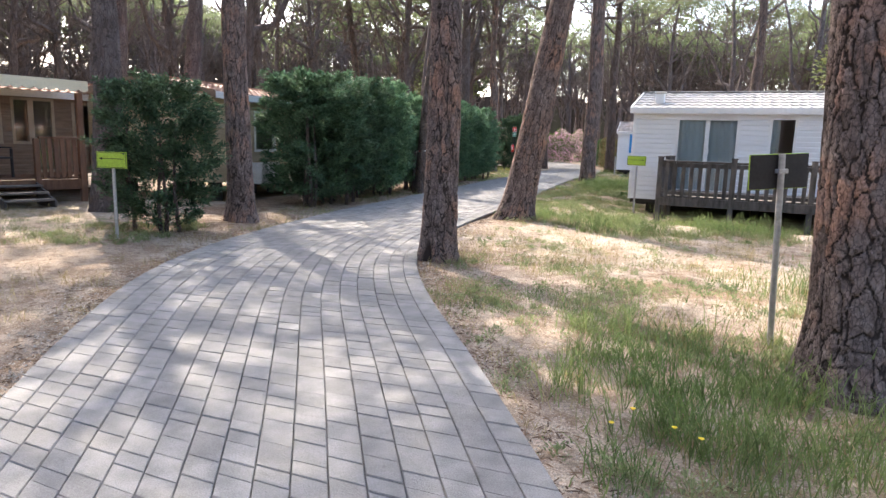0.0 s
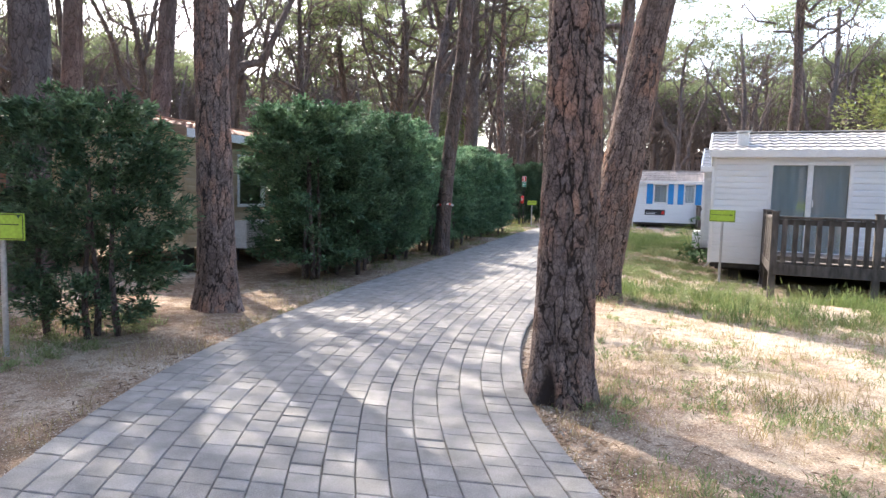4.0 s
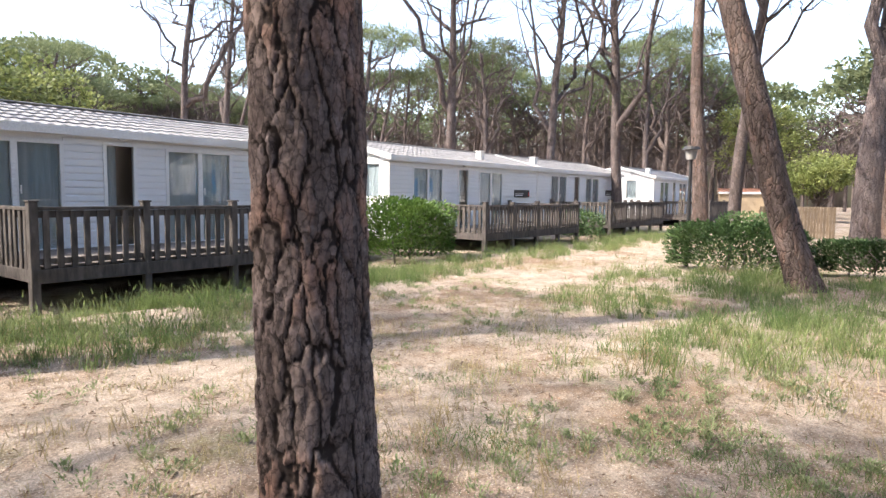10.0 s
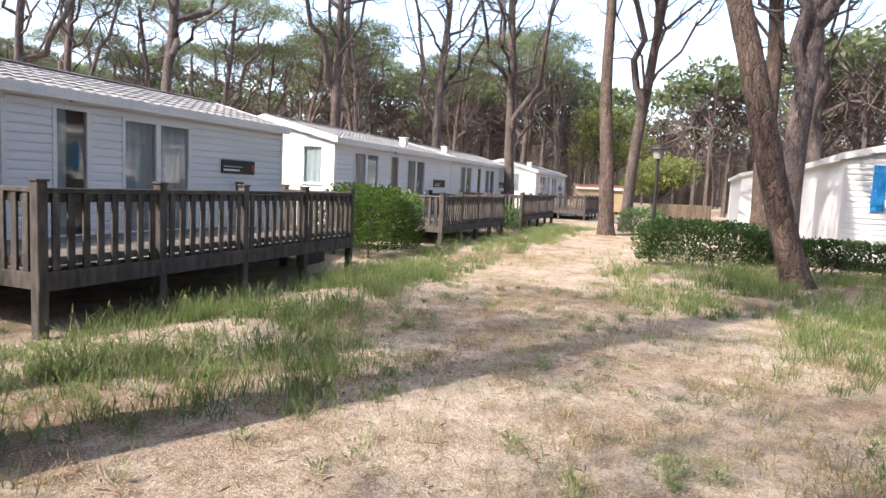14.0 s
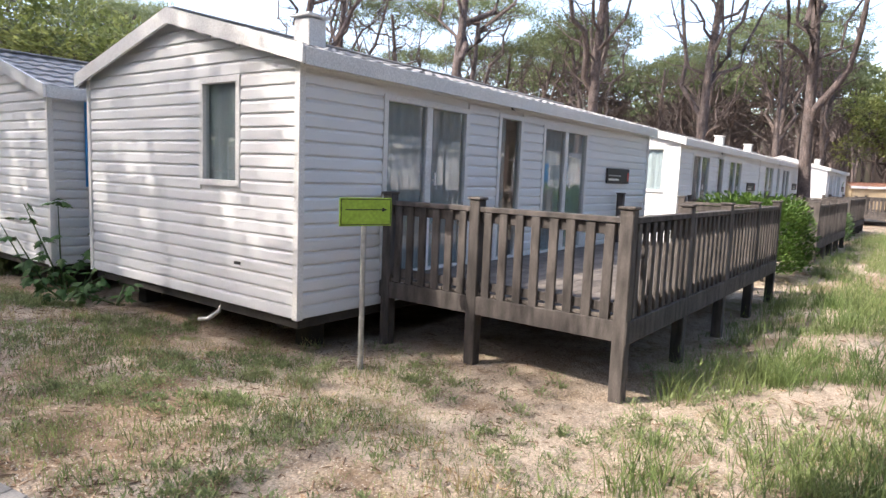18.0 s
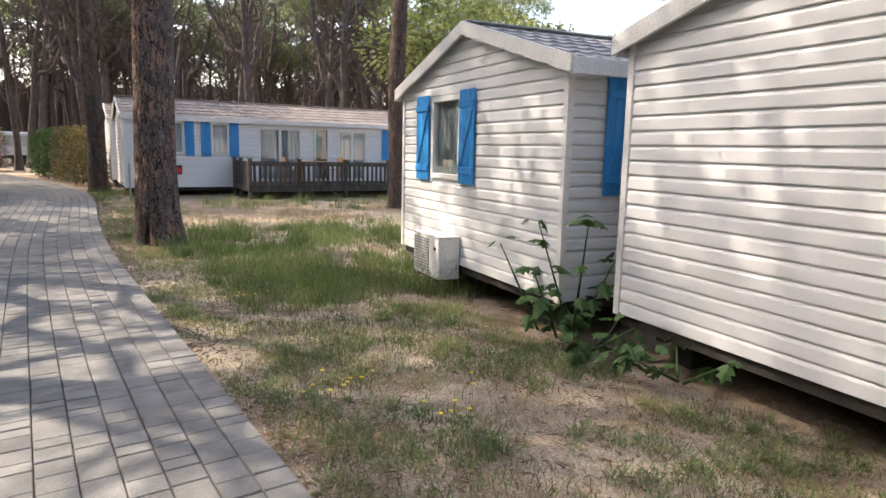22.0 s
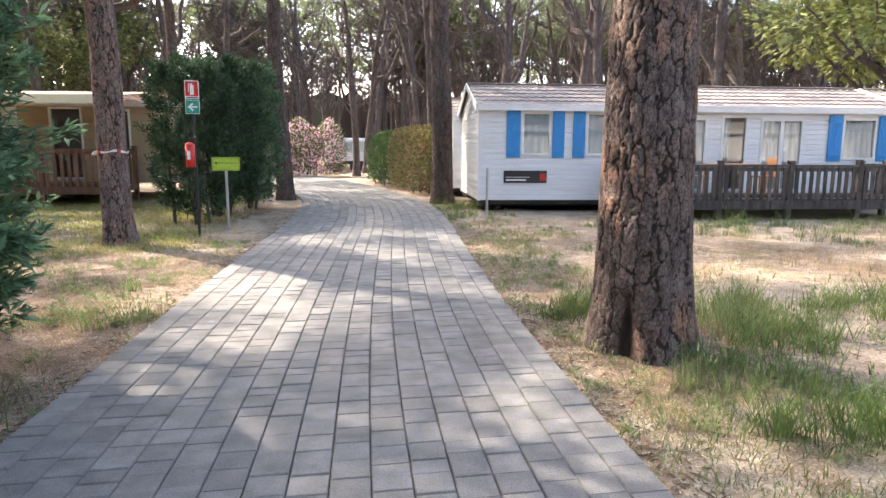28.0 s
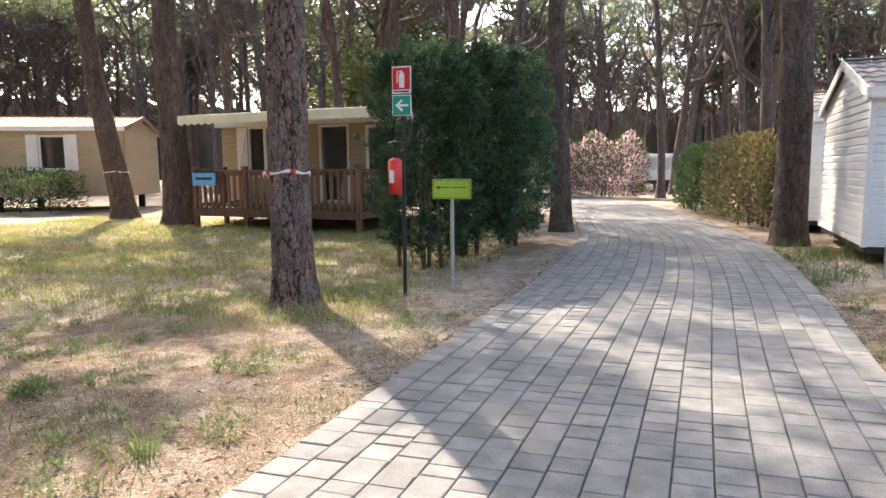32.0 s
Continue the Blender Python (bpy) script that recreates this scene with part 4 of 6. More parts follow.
# the home with blue shutters across the grass
CM = pose(2.30, 39.55, 0, 0, 0, -5.0)
home_c = mobile_home("mobile_home", CM, 10.4, 3.6, 0.24, 2.48, 0.60,
    [((1.05, 1.67, 1.35, 2.27), 1, "window"), ((2.60, 3.06, 1.35, 2.27), 1, "window"), ((4.13, 5.50, 0.50, 2.16), 2, "door"), ((5.96, 6.52, 0.50, 2.22), 1, "half-open door"), ((6.95, 7.95, 0.50, 2.15), 2, "door"), ((9.06, 9.86, 1.27, 2.18), 1, "window")],
    [], [], SIDING, ROOF_BROWN, "long white mobile home with bright blue shutters", chimney=False, sides=(True, True, False), plate=(0.59, 1.63, 0.65, 0.94, 0.14),
    shutters=[("front", 0.64, 0.97, 1.24, 2.36, BLUE, 1), ("front", 1.74, 2.03, 1.24, 2.36, BLUE, -1), ("front", 2.23, 2.53, 1.24, 2.36, BLUE, 1), ("front", 3.12, 3.43, 1.24, 2.36, BLUE, -1), ("front", 8.63, 8.99, 1.18, 2.30, BLUE, 1), ("front", 9.93, 10.24, 1.18, 2.30, BLUE, -1)])
deck(CM @ pose(3.25, -2.2, 0), 6.2, 2.15, 0.42, 1.14, [0, 1.55, 3.1, 4.65, 6.2], "dark wooden deck with railing before the blue-shuttered home", group="decks of the white homes")
home_c2 = copy_thing(home_c, CM @ pose(10.9, 0.1, 0))
tagged(home_c2, "white mobile home with blue shutters behind a hedge")

# the blue-shuttered home across the sandy track
home_d = mobile_home("mobile_home", row_place(13.2, 2.25), 8.0, 3.9, 0.22, 2.62, 0.46,
    [], [((3.9 - 3.04, 3.9 - 2.32, 1.50, 2.32), 1, "window")], [], SIDING, ROOF, "white mobile home with blue shutters beside the sandy track", chimney=False, sides=(False, True, False),
    shutters=[("left", 3.9 - 3.34 - 0.02, 3.9 - 3.34 + 0.24, 1.37, 2.39, BLUE, 1), ("left", 3.9 - 2.27, 3.9 - 1.95, 1.37, 2.39, BLUE, -1)])


# ---- trees ----
def bark_relief(a, z, seed, plates):
    """Lumps of the bark at bearing a and height z: long ridges and hollows."""
    p = Vector((math.cos(a) * plates, math.sin(a) * plates, z * 2.6 + seed * 7.3))
    return 0.5 + 0.5 * noise.noise(p) + 0.35 * noise.noise(p * 2.7)


def bark_plate(a, z, seed, r0):
    """Depth of the crack and tone of the bark plate at bearing a and height z: long jagged plates of smaller flakes."""
    p = Vector((math.cos(a) * r0 * 10.5, math.sin(a) * r0 * 10.5, z * 3.6 + seed * 7.3))
    p += noise.noise_vector(p * 0.7) * 0.30
    fine = Vector((p.x * 1.9, p.y * 1.9, p.z * 4.2))
    p += noise.noise_vector(fine) * 0.17 + noise.noise_vector(fine * 2.7) * 0.07
    dist, where = noise.voronoi(p)
    d = where[1] - where[0]
    level = math.hypot(d.x, d.y) / max(d.length, 1e-6)
    edge = (dist[1] ** 2 - dist[0] ** 2) / (2 * max(d.length, 1e-6))
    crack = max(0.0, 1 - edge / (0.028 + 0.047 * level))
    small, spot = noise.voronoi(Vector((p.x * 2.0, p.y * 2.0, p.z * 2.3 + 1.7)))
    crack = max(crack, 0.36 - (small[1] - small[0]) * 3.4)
    q, w = where[0], spot[0]
    return crack, 0.5 + 0.26 * math.sin(q[0] * 57.1 + q[1] * 131.7 + q[2] * 33.3) + 0.26 * math.sin(w[0] * 71.3 + w[1] * 47.9 + w[2] * 91.7)


def trunk_mesh(height, r0, r1, lean, bend, seed, sides, rings, depth, flare=0.5, plates=None, hollow=None):
    """A leaning, tapered trunk with plated bark; height in metres above its foot; rings lie closer where one passes."""
    v, f = [], []
    if plates is not None:
        low = int(rings * 0.84)
        levels = [-0.25 + 4.2 * i / low for i in range(low)] + [3.95 + (height - 3.95) * i / (rings - low) for i in range(rings - low + 1)]
    else:
        levels = [-0.25 + (height + 0.25) * (i / rings) ** 1.25 for i in range(rings + 1)]
    for z in levels:
        h = max(z, 0) / height
        r = r0 + (r1 - r0) * h
        r *= 1 + flare * math.exp(-max(z, 0) / 0.28)
        cx = lean[0] * z + bend[0] * h * h * height + 0.05 * (math.sin(z * 0.9 + seed) - math.sin(seed)) * min(1, h * 3)
        cy = lean[1] * z + bend[1] * h * h * height + 0.05 * (math.cos(z * 0.8 + seed * 2) - math.cos(seed * 2)) * min(1, h * 3)
        for k in range(sides):
            a = 2 * math.pi * k / sides
            q = r * (1 + 0.07 * math.sin(2 * a + seed + z * 0.5) + 0.05 * math.sin(5 * a + seed) * math.exp(-max(z, 0)))
            if plates is not None:
                crack, tone = bark_plate(a, z, seed, r0)
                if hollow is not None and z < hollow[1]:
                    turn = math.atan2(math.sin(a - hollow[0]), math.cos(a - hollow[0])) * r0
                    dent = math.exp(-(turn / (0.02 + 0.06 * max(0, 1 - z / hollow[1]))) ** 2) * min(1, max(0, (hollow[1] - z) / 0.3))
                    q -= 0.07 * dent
                    # the hollow's dark inside is painted on the dent with the crack colour
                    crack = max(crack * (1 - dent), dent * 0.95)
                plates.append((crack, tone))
                q += 0.011 * (tone - 0.5) - 0.020 * crack + 0.008 * (bark_relief(a, z, seed, r0 * 6.0) - 0.5)
            elif depth:
                q += depth * (bark_relief(a, z, seed, r0 * 13.0) - 0.5)
            v.append((cx + q * math.cos(a), cy + q * math.sin(a), z))
    for i in range(len(levels) - 1):
        for k in range(sides):
            f.append((i * sides + k, i * sides + (k + 1) % sides, (i + 1) * sides + (k + 1) % sides, (i + 1) * sides + k))
    tip = Vector((lean[0] * height + bend[0] * height, lean[1] * height + bend[1] * height, height))
    return v, f, tip


def tufts(rng, centres, per, size, width, flat=0.6):
    """Tufts of blades round the given centres."""
    v, f = [], []
    for c in centres:
        for _ in range(per):
            w = Vector((rng.gauss(0, 1), rng.gauss(0, 1), rng.gauss(0.25, 0.8))).normalized()
            o = Vector((rng.uniform(-1, 1), rng.uniform(-1, 1), rng.uniform(-flat, flat))) * size * 0.8
            s = w.cross(Vector((rng.uniform(-1, 1), rng.uniform(-1, 1), rng.uniform(-1, 1)))).normalized() * width
            a = Vector(c) + o
            b = a + w * size * rng.uniform(0.7, 1.3)
            m = (a + b) / 2 + s * 0.6
            k = len(v)
            v += [tuple(a), tuple(m), tuple(b), tuple(m - s * 1.3)]
            f += [(k, k + 1, k + 2, k + 3)]
    return v, f


def reach(rng, start, end, r, out, wob, sides, n):
    """A crooked branch from start to end that rises late; returns its points."""
    a, b = Vector(start), Vector(end)
    path, rad = [], []
    ln = (b - a).length
    for i in range(n + 1):
        t = i / n
        p = a.lerp(b, t) + Vector((rng.gauss(0, wob), rng.gauss(0, wob), rng.gauss(0, wob) - 0.10 * ln * math.sin(math.pi * t))) * (1 if 0 < i < n else 0)
        path.append(p)
        rad.append(r * (1 - 0.72 * t))
    out.append(tube(path, rad, sides, cap=False))
    return path


def umbrella(rng, tip, height, crown_r, clumps, seed):
    """The flat-based dome of an umbrella pine: cushions of needles, thicker to the middle, with gaps."""
    v, f = [], []
    for i in range(clumps):
        a, q = i * 2.39996 + rng.uniform(-0.25, 0.25), crown_r * math.sqrt((i + rng.random()) / clumps) * (1 + 0.14 * math.sin(3 * (i * 2.39996) + seed))
        top = height + 1.7 * math.sqrt(max(0.02, 1 - (q / (crown_r * 1.2)) ** 2)) - 0.9
        c = Vector((tip.x + q * math.cos(a), tip.y + q * math.sin(a), top - rng.uniform(0, 0.9)))
        wide = rng.uniform(0.45, 0.85)
        cv, cf = tufts(rng, [c], 30, wide, 0.042, 0.34)
        o = len(v)
        v += cv
        f += [tuple(k + o for k in p) for p in cf]
    return v, f


def pine(seed, height, r0, lean, bend, detail, label, crown_r=4.4, limbs=10, foot=0.5, first=0.52, group="pines of the wood", blades_per=17, hollow=None, thick=130):
    """An umbrella pine: plated trunk, crooked limbs that carry a flat crown of needle tufts."""
    rng = random.Random(seed)
    tree = thing("pine_tree", Matrix.Identity(4), label, "tree", group)
    plates = None
    if detail > 1:
        plates = []
        v, f, tip = trunk_mesh(height, r0, r0 * 0.55, lean, bend, seed, 210 if detail == 3 else 140, 370 if detail == 3 else 240, 0.020, foot, plates, hollow)
    elif detail == 1:
        v, f, tip = trunk_mesh(height, r0, r0 * 0.55, lean, bend, seed, 44, 120, 0.020, foot)
    else:
        v, f, tip = trunk_mesh(height, r0, r0 * 0.4, lean, bend, seed, 9, 16, 0.0, foot)
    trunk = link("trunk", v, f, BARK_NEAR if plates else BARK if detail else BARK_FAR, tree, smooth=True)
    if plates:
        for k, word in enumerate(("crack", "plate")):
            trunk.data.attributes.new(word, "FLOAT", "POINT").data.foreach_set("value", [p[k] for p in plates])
    out, tips = [], []
    for i in range(1 + seed % 2 if detail == 0 else 0):
        h = rng.uniform(0.24, 0.46)
        z = height * h
        s = Vector((lean[0] * z + bend[0] * h * h * height, lean[1] * z + bend[1] * h * h * height, z - 0.1))
        a = i * 2.3 + rng.uniform(-0.5, 0.5)
        e = Vector((tip.x + crown_r * 0.7 * math.cos(a), tip.y + crown_r * 0.7 * math.sin(a), height * rng.uniform(0.9, 1.0)))
        fork = reach(rng, s, e, r0 * rng.uniform(0.5, 0.72), out, 0.20, 7, 8)
        tips.append(e)
        for k in range(8):
            p = fork[rng.randint(2, 7)]
            e2 = p + Vector((rng.gauss(0, 1), rng.gauss(0, 1), rng.uniform(0.1, 1.4))) * rng.uniform(0.6, 1.5)
            e2.z = min(e2.z, height)
            sub = reach(rng, p, e2, r0 * 0.14, out, 0.10, 4, 4)
            for _ in range(4):
                p3 = sub[rng.randint(1, 4)]
                reach(rng, p3, p3 + Vector((rng.gauss(0, 1), rng.gauss(0, 1), rng.gauss(0.3, 0.6))).normalized() * rng.uniform(0.5, 1.2), r0 * 0.05, out, 0.04, 3, 2)
    for i in range(limbs):
        h = first + (0.97 - first) * (i + rng.random()) / limbs
        z = height * h
        s = Vector((lean[0] * z + bend[0] * h * h * height, lean[1] * z + bend[1] * h * h * height, z - 0.1))
        a = i * 2.4 + rng.uniform(-0.5, 0.5)
        q = crown_r * rng.uniform(0.45, 0.95) * (1.1 - 0.35 * h)
        e = Vector((tip.x + q * math.cos(a), tip.y + q * math.sin(a), height * rng.uniform(0.88, 1.0)))
        main = reach(rng, s, e, r0 * rng.uniform(0.22, 0.40), out, 0.16, 6, 7)
        tips.append(e)
        for k in range(5):
            p = main[rng.randint(2, 6)]
            b = a + rng.uniform(-1.4, 1.4)
            e2 = p + Vector((math.cos(b), math.sin(b), rng.uniform(0.1, 1.0))) * crown_r * rng.uniform(0.2, 0.42)
            e2.z = min(e2.z, height * 1.03)
            sub = reach(rng, p, e2, r0 * 0.12, out, 0.09, 4, 4)
            tips.append(e2)
            for _ in range(4):
                p3 = sub[rng.randint(1, 4)]
                e3 = p3 + Vector((rng.gauss(0, 1), rng.gauss(0, 1), rng.gauss(0.3, 0.6))).normalized() * rng.uniform(0.5, 1.2)
                reach(rng, p3, e3, r0 * 0.05, out, 0.04, 3, 2)
    lv, lf = merge(out)
    link("branchwork", lv, lf, BARK_FAR, tree, smooth=True)
    if detail:
        spots = [e + Vector((rng.gauss(0, 0.3), rng.gauss(0, 0.3), rng.uniform(0.0, 0.6))) for e in tips if e.z > height * 0.86 for _ in range(2)]
        while len(spots) < int((15 if crown_r > 5.5 else 10) * crown_r * crown_r) + 60:
            a, q = rng.uniform(0, 6.283), crown_r * math.sqrt(rng.random())
            q *= 1 + 0.22 * math.sin(3 * a + seed)
            if noise.noise(Vector((q * math.cos(a) * 0.8, q * math.sin(a) * 0.8, seed))) < 0.02:
                continue
            dome = 1.2 * max(0.05, 1 - (q / crown_r) ** 2)
            spots.append(Vector((tip.x + q * math.cos(a), tip.y + q * math.sin(a), height * 0.975 + dome * rng.uniform(0.25, 1.0) + 0.3 * math.sin(a * 4 + q * 2))))
        cv, cf = tufts(rng, spots, blades_per, 0.46, 0.034, 0.40)
    else:
        cv, cf = umbrella(rng, tip, height, crown_r, thick, seed)
    link("crown", cv, cf, NEEDLES, tree)
    return tree


NEAR = [  # x, y, height, radius, lean, bend, foot
    (3.97, 4.35, 12.5, 0.315, (-0.075, 0.02), (0.02, 0.03), 0.50, 3),
    (0.07, 7.765, 12.0, 0.215, (0.0, 0.062), (0.02, 0.0), 0.28, 3),
    (0.27, 13.03, 12.5, 0.308, (0.20, 0.01), (-0.02, 0.02), 0.40, 3),
    (-4.38, 10.15, 12.5, 0.25, (-0.03, 0.02), (0.02, 0.02), 0.35, 2),
    (-3.42, 18.3, 12.0, 0.20, (0.06, 0.03), (0.02, 0.0), 0.30, 1),
    (1.09, 28.95, 12.5, 0.355, (-0.01, 0.01), (0.02, 0.02), 0.26, 3),
    (-4.36, 35.1, 12.0, 0.21, (-0.045, 0.01), (0.02, 0.0), 0.32, 2),
    (1.85, 42.0, 12.5, 0.28, (-0.02, 0.01), (0.02, 0.0), 0.3, 1),
    (-2.45, 43.45, 12.0, 0.22, (-0.02, 0.01), (0.0, 0.0), 0.3, 1),
    (8.35, 33.3, 12.5, 0.26, (-0.005, 0.01), (0.02, 0.02), 0.25, 1),
    (10.35, 5.75, 12.0, 0.24, (0.0, 0.34), (0.0, -0.10), 0.35, 1),
    (22.5, 8.4, 13.0, 0.26, (0.0, 0.06), (0.0, -0.02), 0.3, 1),
    (23.5, 2.8, 13.0, 0.36, (0.0, 0.01), (0.0, 0.01), 0.3, 1),
    (-12.60, 43.46, 12.5, 0.36, (-0.045, 0.01), (0.10, -0.03), 0.3, 1),
    (-15.72, 44.92, 12.0, 0.34, (-0.165, -0.04), (0.05, 0.0), 0.3, 1),
]
CROWNS = (4.2, 3.0, 3.2, 2.6, 2.4, 5.0, 4.6, 5.4, 5.6, 5.0, 5.6, 4.6, 4.6, 7.6, 5.4)
for i, (x, y, h, r, lean, bend, foot, detail) in enumerate(NEAR):
    t = pine(100 + i, h, r, lean, bend, detail, "tall pine with deeply cracked red-brown bark", foot=foot, first=0.62, group="pines beside the path", crown_r=CROWNS[i], blades_per=32 if CROWNS[i] > 7 else 18, hollow={1: (radians(-112), 0.42), 5: (radians(-131), 0.55)}.get(i))
    t.matrix_world = pose(x, y, -0.03)

models = [pine(20 + k, 12.5 + 0.5 * k, 0.21 + 0.022 * k, (0.06 * math.cos(k * 2.1), 0.06 * math.sin(k * 2.1)), (0.08 * math.sin(k), 0.08 * math.cos(k * 1.7)), 0, "slender umbrella pine with bare crooked limbs", crown_r=3.8 + 0.2 * k, limbs=11, first=0.40, thick=42 + 5 * k if k < 3 else 105 + 6 * k) for k in range(6)]
taken = [(n[0], n[1]) for n in NEAR]


def clear_of_place(x, y):
    u, w = CU * x + SU * y, -SU * x + CU * y
    if 6 < x < 34 and 7 < y < 53 or 30 < x < 48 and 36 < y < 62:
        return False
    if on_road(x, y, 1.6):
        return False
    if -10.8 < x < 3 and 12 < y < 21.5 or -5.6 < x < 3 and 5 < y < 33:
        return False
    if -1.5 < u < 40 and 5.0 < w < 22.6 or -1.5 < u < 9 and 21 < w < 27.5:
        return False
    if 12.0 < u < 23 and 1.0 < w < 7.2:
        return False
    if 0 < x < 30 and 34.5 < y < 47.5 or -3 < x < 14 and 26 < y < 40:
        return False
    if -3 < x < 12 and -12 < y < 16:
        return False
    if -13.5 < x < -2.0 and 28 < y < 49 or -14 < x < -4 and 5 < y < 14 or -34 < x < -15 and 46 < y < 60:
        return False
    return True


rng = random.Random(5)
# (-9.6, 35.2), (-6.2, 26.8), (-5.3, 31.5): unseen pines added to shade path and gables
spots = [(18.56, 24.1), (26.5, 35.1), (23.0, 34.5), (29.0, 12.6), (25.3, 7.5), (15.8, 4.35), (22.5, 1.3), (23.6, 60.9), (31.0, 22.5), (33.0, 17.5), (-9.6, 35.2), (-9.4, 15.2), (-9.2, 50.6), (-6.2, 26.8), (-5.3, 31.5), (-13.0, 31.0), (-7.4, 10.2), (-12.4, 22.8), (-14.2, 27.5), (-6.6, 50.5), (-10.2, 52.0), (-5.9, 56.5), (-8.4, 6.0), (-12.0, 15.5), (-12.6, 11.0), (5.6, 48.6), (9.8, 50.2), (14.6, 49.5), (3.3, 53.0)]
tries = 0
while len(spots) < 275 and tries < 40000:
    tries += 1
    x, y = rng.uniform(-50, 62), rng.uniform(-24, 92)
    gap = 3.6 if x < -13 and y < 40 else 3.2 if (x < -8 or y > 45) else 3.9 if x > 26 else 4.8
    if clear_of_place(x, y) and all((x - a) ** 2 + (y - b) ** 2 > gap * gap for a, b in taken + spots):
        spots.append((x, y))
for i, (x, y) in enumerate(spots):
    m = pose(x, y, -0.05, 0, 0, rng.uniform(0, 360))
    s = rng.uniform(0.72, 0.92) if i >= 29 and (x > 26 or y > 53 and x > 12) else rng.uniform(0.85, 1.08)
    if i > 16 and 14 < x < 62 and -24 < y < 9:
        continue
    if i < len(models):
        models[i].scale = (s, s, s)
        t = models[i]
        t.matrix_world = m @ Matrix.Diagonal((s, s, s, 1))
    else:
        # thick crowns in the east, and where shade on gables and path is wanted
        t = copy_thing(models[i % 3 + (3 if x > 12 or -8 < x < -5 and 24 < y < 34 or -8 < x < -7 and 10 < y < 11 else 0)], m)
        t.scale = (s, s, s)


def sprays(rng, n, inside, size, width, lift=0.5):
    """n leaf sprays at points given by inside(), each a folded diamond that points out and up."""
    v, f = [], []
    for _ in range(n):
        p, out = inside(rng)
        w = (Vector(out) + Vector((rng.uniform(-0.6, 0.6), rng.uniform(-0.6, 0.6), lift * rng.uniform(0.2, 1.6)))).normalized()
        s = w.cross(Vector((rng.uniform(-0.5, 0.5), rng.uniform(-0.5, 0.5), 1))).normalized()
        s = (s + Vector((0, 0, rng.uniform(-0.7, 0.7)))).normalized() * width
        ln = size * rng.uniform(0.6, 1.35)
        a = Vector(p)
        m = a + w * ln * 0.55
        b = a + w * ln + Vector((0, 0, -0.12 * ln))
        k = len(v)
        v += [tuple(a), tuple(m - s), tuple(b), tuple(m + s)]
        f += [(k, k + 1, k + 2), (k, k + 2, k + 3)]
    return v, f


def far_wood(seed, n, label):
    """The wood beyond: slight trunks, limbs and crown tufts, joined."""
    rng = random.Random(seed)
    wood, leaves = [], []
    while n:
        a, d = rng.uniform(0, 6.283), 44 + 62 * rng.random() ** 0.8
        x, y = 8 + d * math.cos(a) * 1.15, 28 + d * math.sin(a)
        if on_road(x, y, 3) and y < 66:
            continue
        n -= 1
        h = rng.uniform(9.6, 12.4) if x > 9 and y < 66 else rng.uniform(12.4, 15.4)
        lx, ly = rng.gauss(0, 0.7), rng.gauss(0, 0.7)
        path = [Vector((x + lx * t * t + rng.gauss(0, 0.08), y + ly * t * t, -0.1 + h * t)) for t in (0, 0.3, 0.6, 0.85, 1)]
        wood.append(tube(path, [0.22, 0.18, 0.15, 0.10, 0.05], 5, cap=False))
        for _ in range(13):
            p = path[rng.randint(1, 3)].lerp(path[4], rng.random() * 0.7)
            b = rng.uniform(0, 6.283)
            e = Vector((p.x + rng.uniform(1, 3.8) * math.cos(b), p.y + rng.uniform(1, 3.8) * math.sin(b), h * rng.uniform(0.72, 0.98)))
            m = p.lerp(e, 0.55) + Vector((rng.gauss(0, 0.2), rng.gauss(0, 0.2), -0.3))
            wood.append(tube([p, m, e], [0.10, 0.07, 0.04], 3, cap=False))
            for _ in range(7):
                e2 = m + Vector((rng.gauss(0, 1.2), rng.gauss(0, 1.2), rng.uniform(-1.6, 1.6)))
                wood.append(tube([m, e2], [0.06, 0.03], 3, cap=False))
        for _ in range(86 if d < 72 else 40):
            b, q = rng.uniform(0, 6.283), 4.4 * math.sqrt(rng.random())
            leaves.append(Vector((path[4].x + q * math.cos(b), path[4].y + q * math.sin(b), h * 0.93 + 2.0 * math.sqrt(max(0, 1 - (q / 4.6) ** 2)) * rng.uniform(0.35, 1))))
    v, f = merge(wood)
    tagged(link("far_wood", v, f, BARK_FAR), label, "woodland", kind="stuff")
    v, f = tufts(rng, leaves, 7, 0.60, 0.20, 0.4)
    tagged(link("far_crowns", v, f, NEEDLES), "green umbrella crowns of the far wood", "woodland", kind="stuff")


far_wood(9, 760, "dense far pine wood of brown trunks and limbs")


ring_v, ring_f = [], []
for i in range(721):
    a = 2 * math.pi * i / 720
    tops = 11.5 + 2.2 * noise.noise(Vector((math.cos(a) * 9, math.sin(a) * 9, 0))) + 1.8 * noise.noise(Vector((math.cos(a) * 60, math.sin(a) * 60, 4)))
    for z in (-0.3, 6.0, tops):
        ring_v.append((10 + 128 * math.cos(a), 28 + 112 * math.sin(a), z))
    if i:
        ring_f += [((i - 1) * 3 + k, (i - 1) * 3 + k + 1, i * 3 + k + 1, i * 3 + k) for k in (0, 1)]
# near black, so sunlight barely shows and the backdrop's own glow sets its tone
BACKDROP_GLOW = shader("glowing_backdrop", (0.012, 0.010, 0.009), (0.034, 0.028, 0.026), scale=0.9, rough=1.0, bump=0.0, fine=2.6, stretch=(1, 1, 0.10), spec=0.0, c=(0.04, 0.04, 0.03))
tn, tl = BACKDROP_GLOW.node_tree.nodes, BACKDROP_GLOW.node_tree.links
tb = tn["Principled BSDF"]
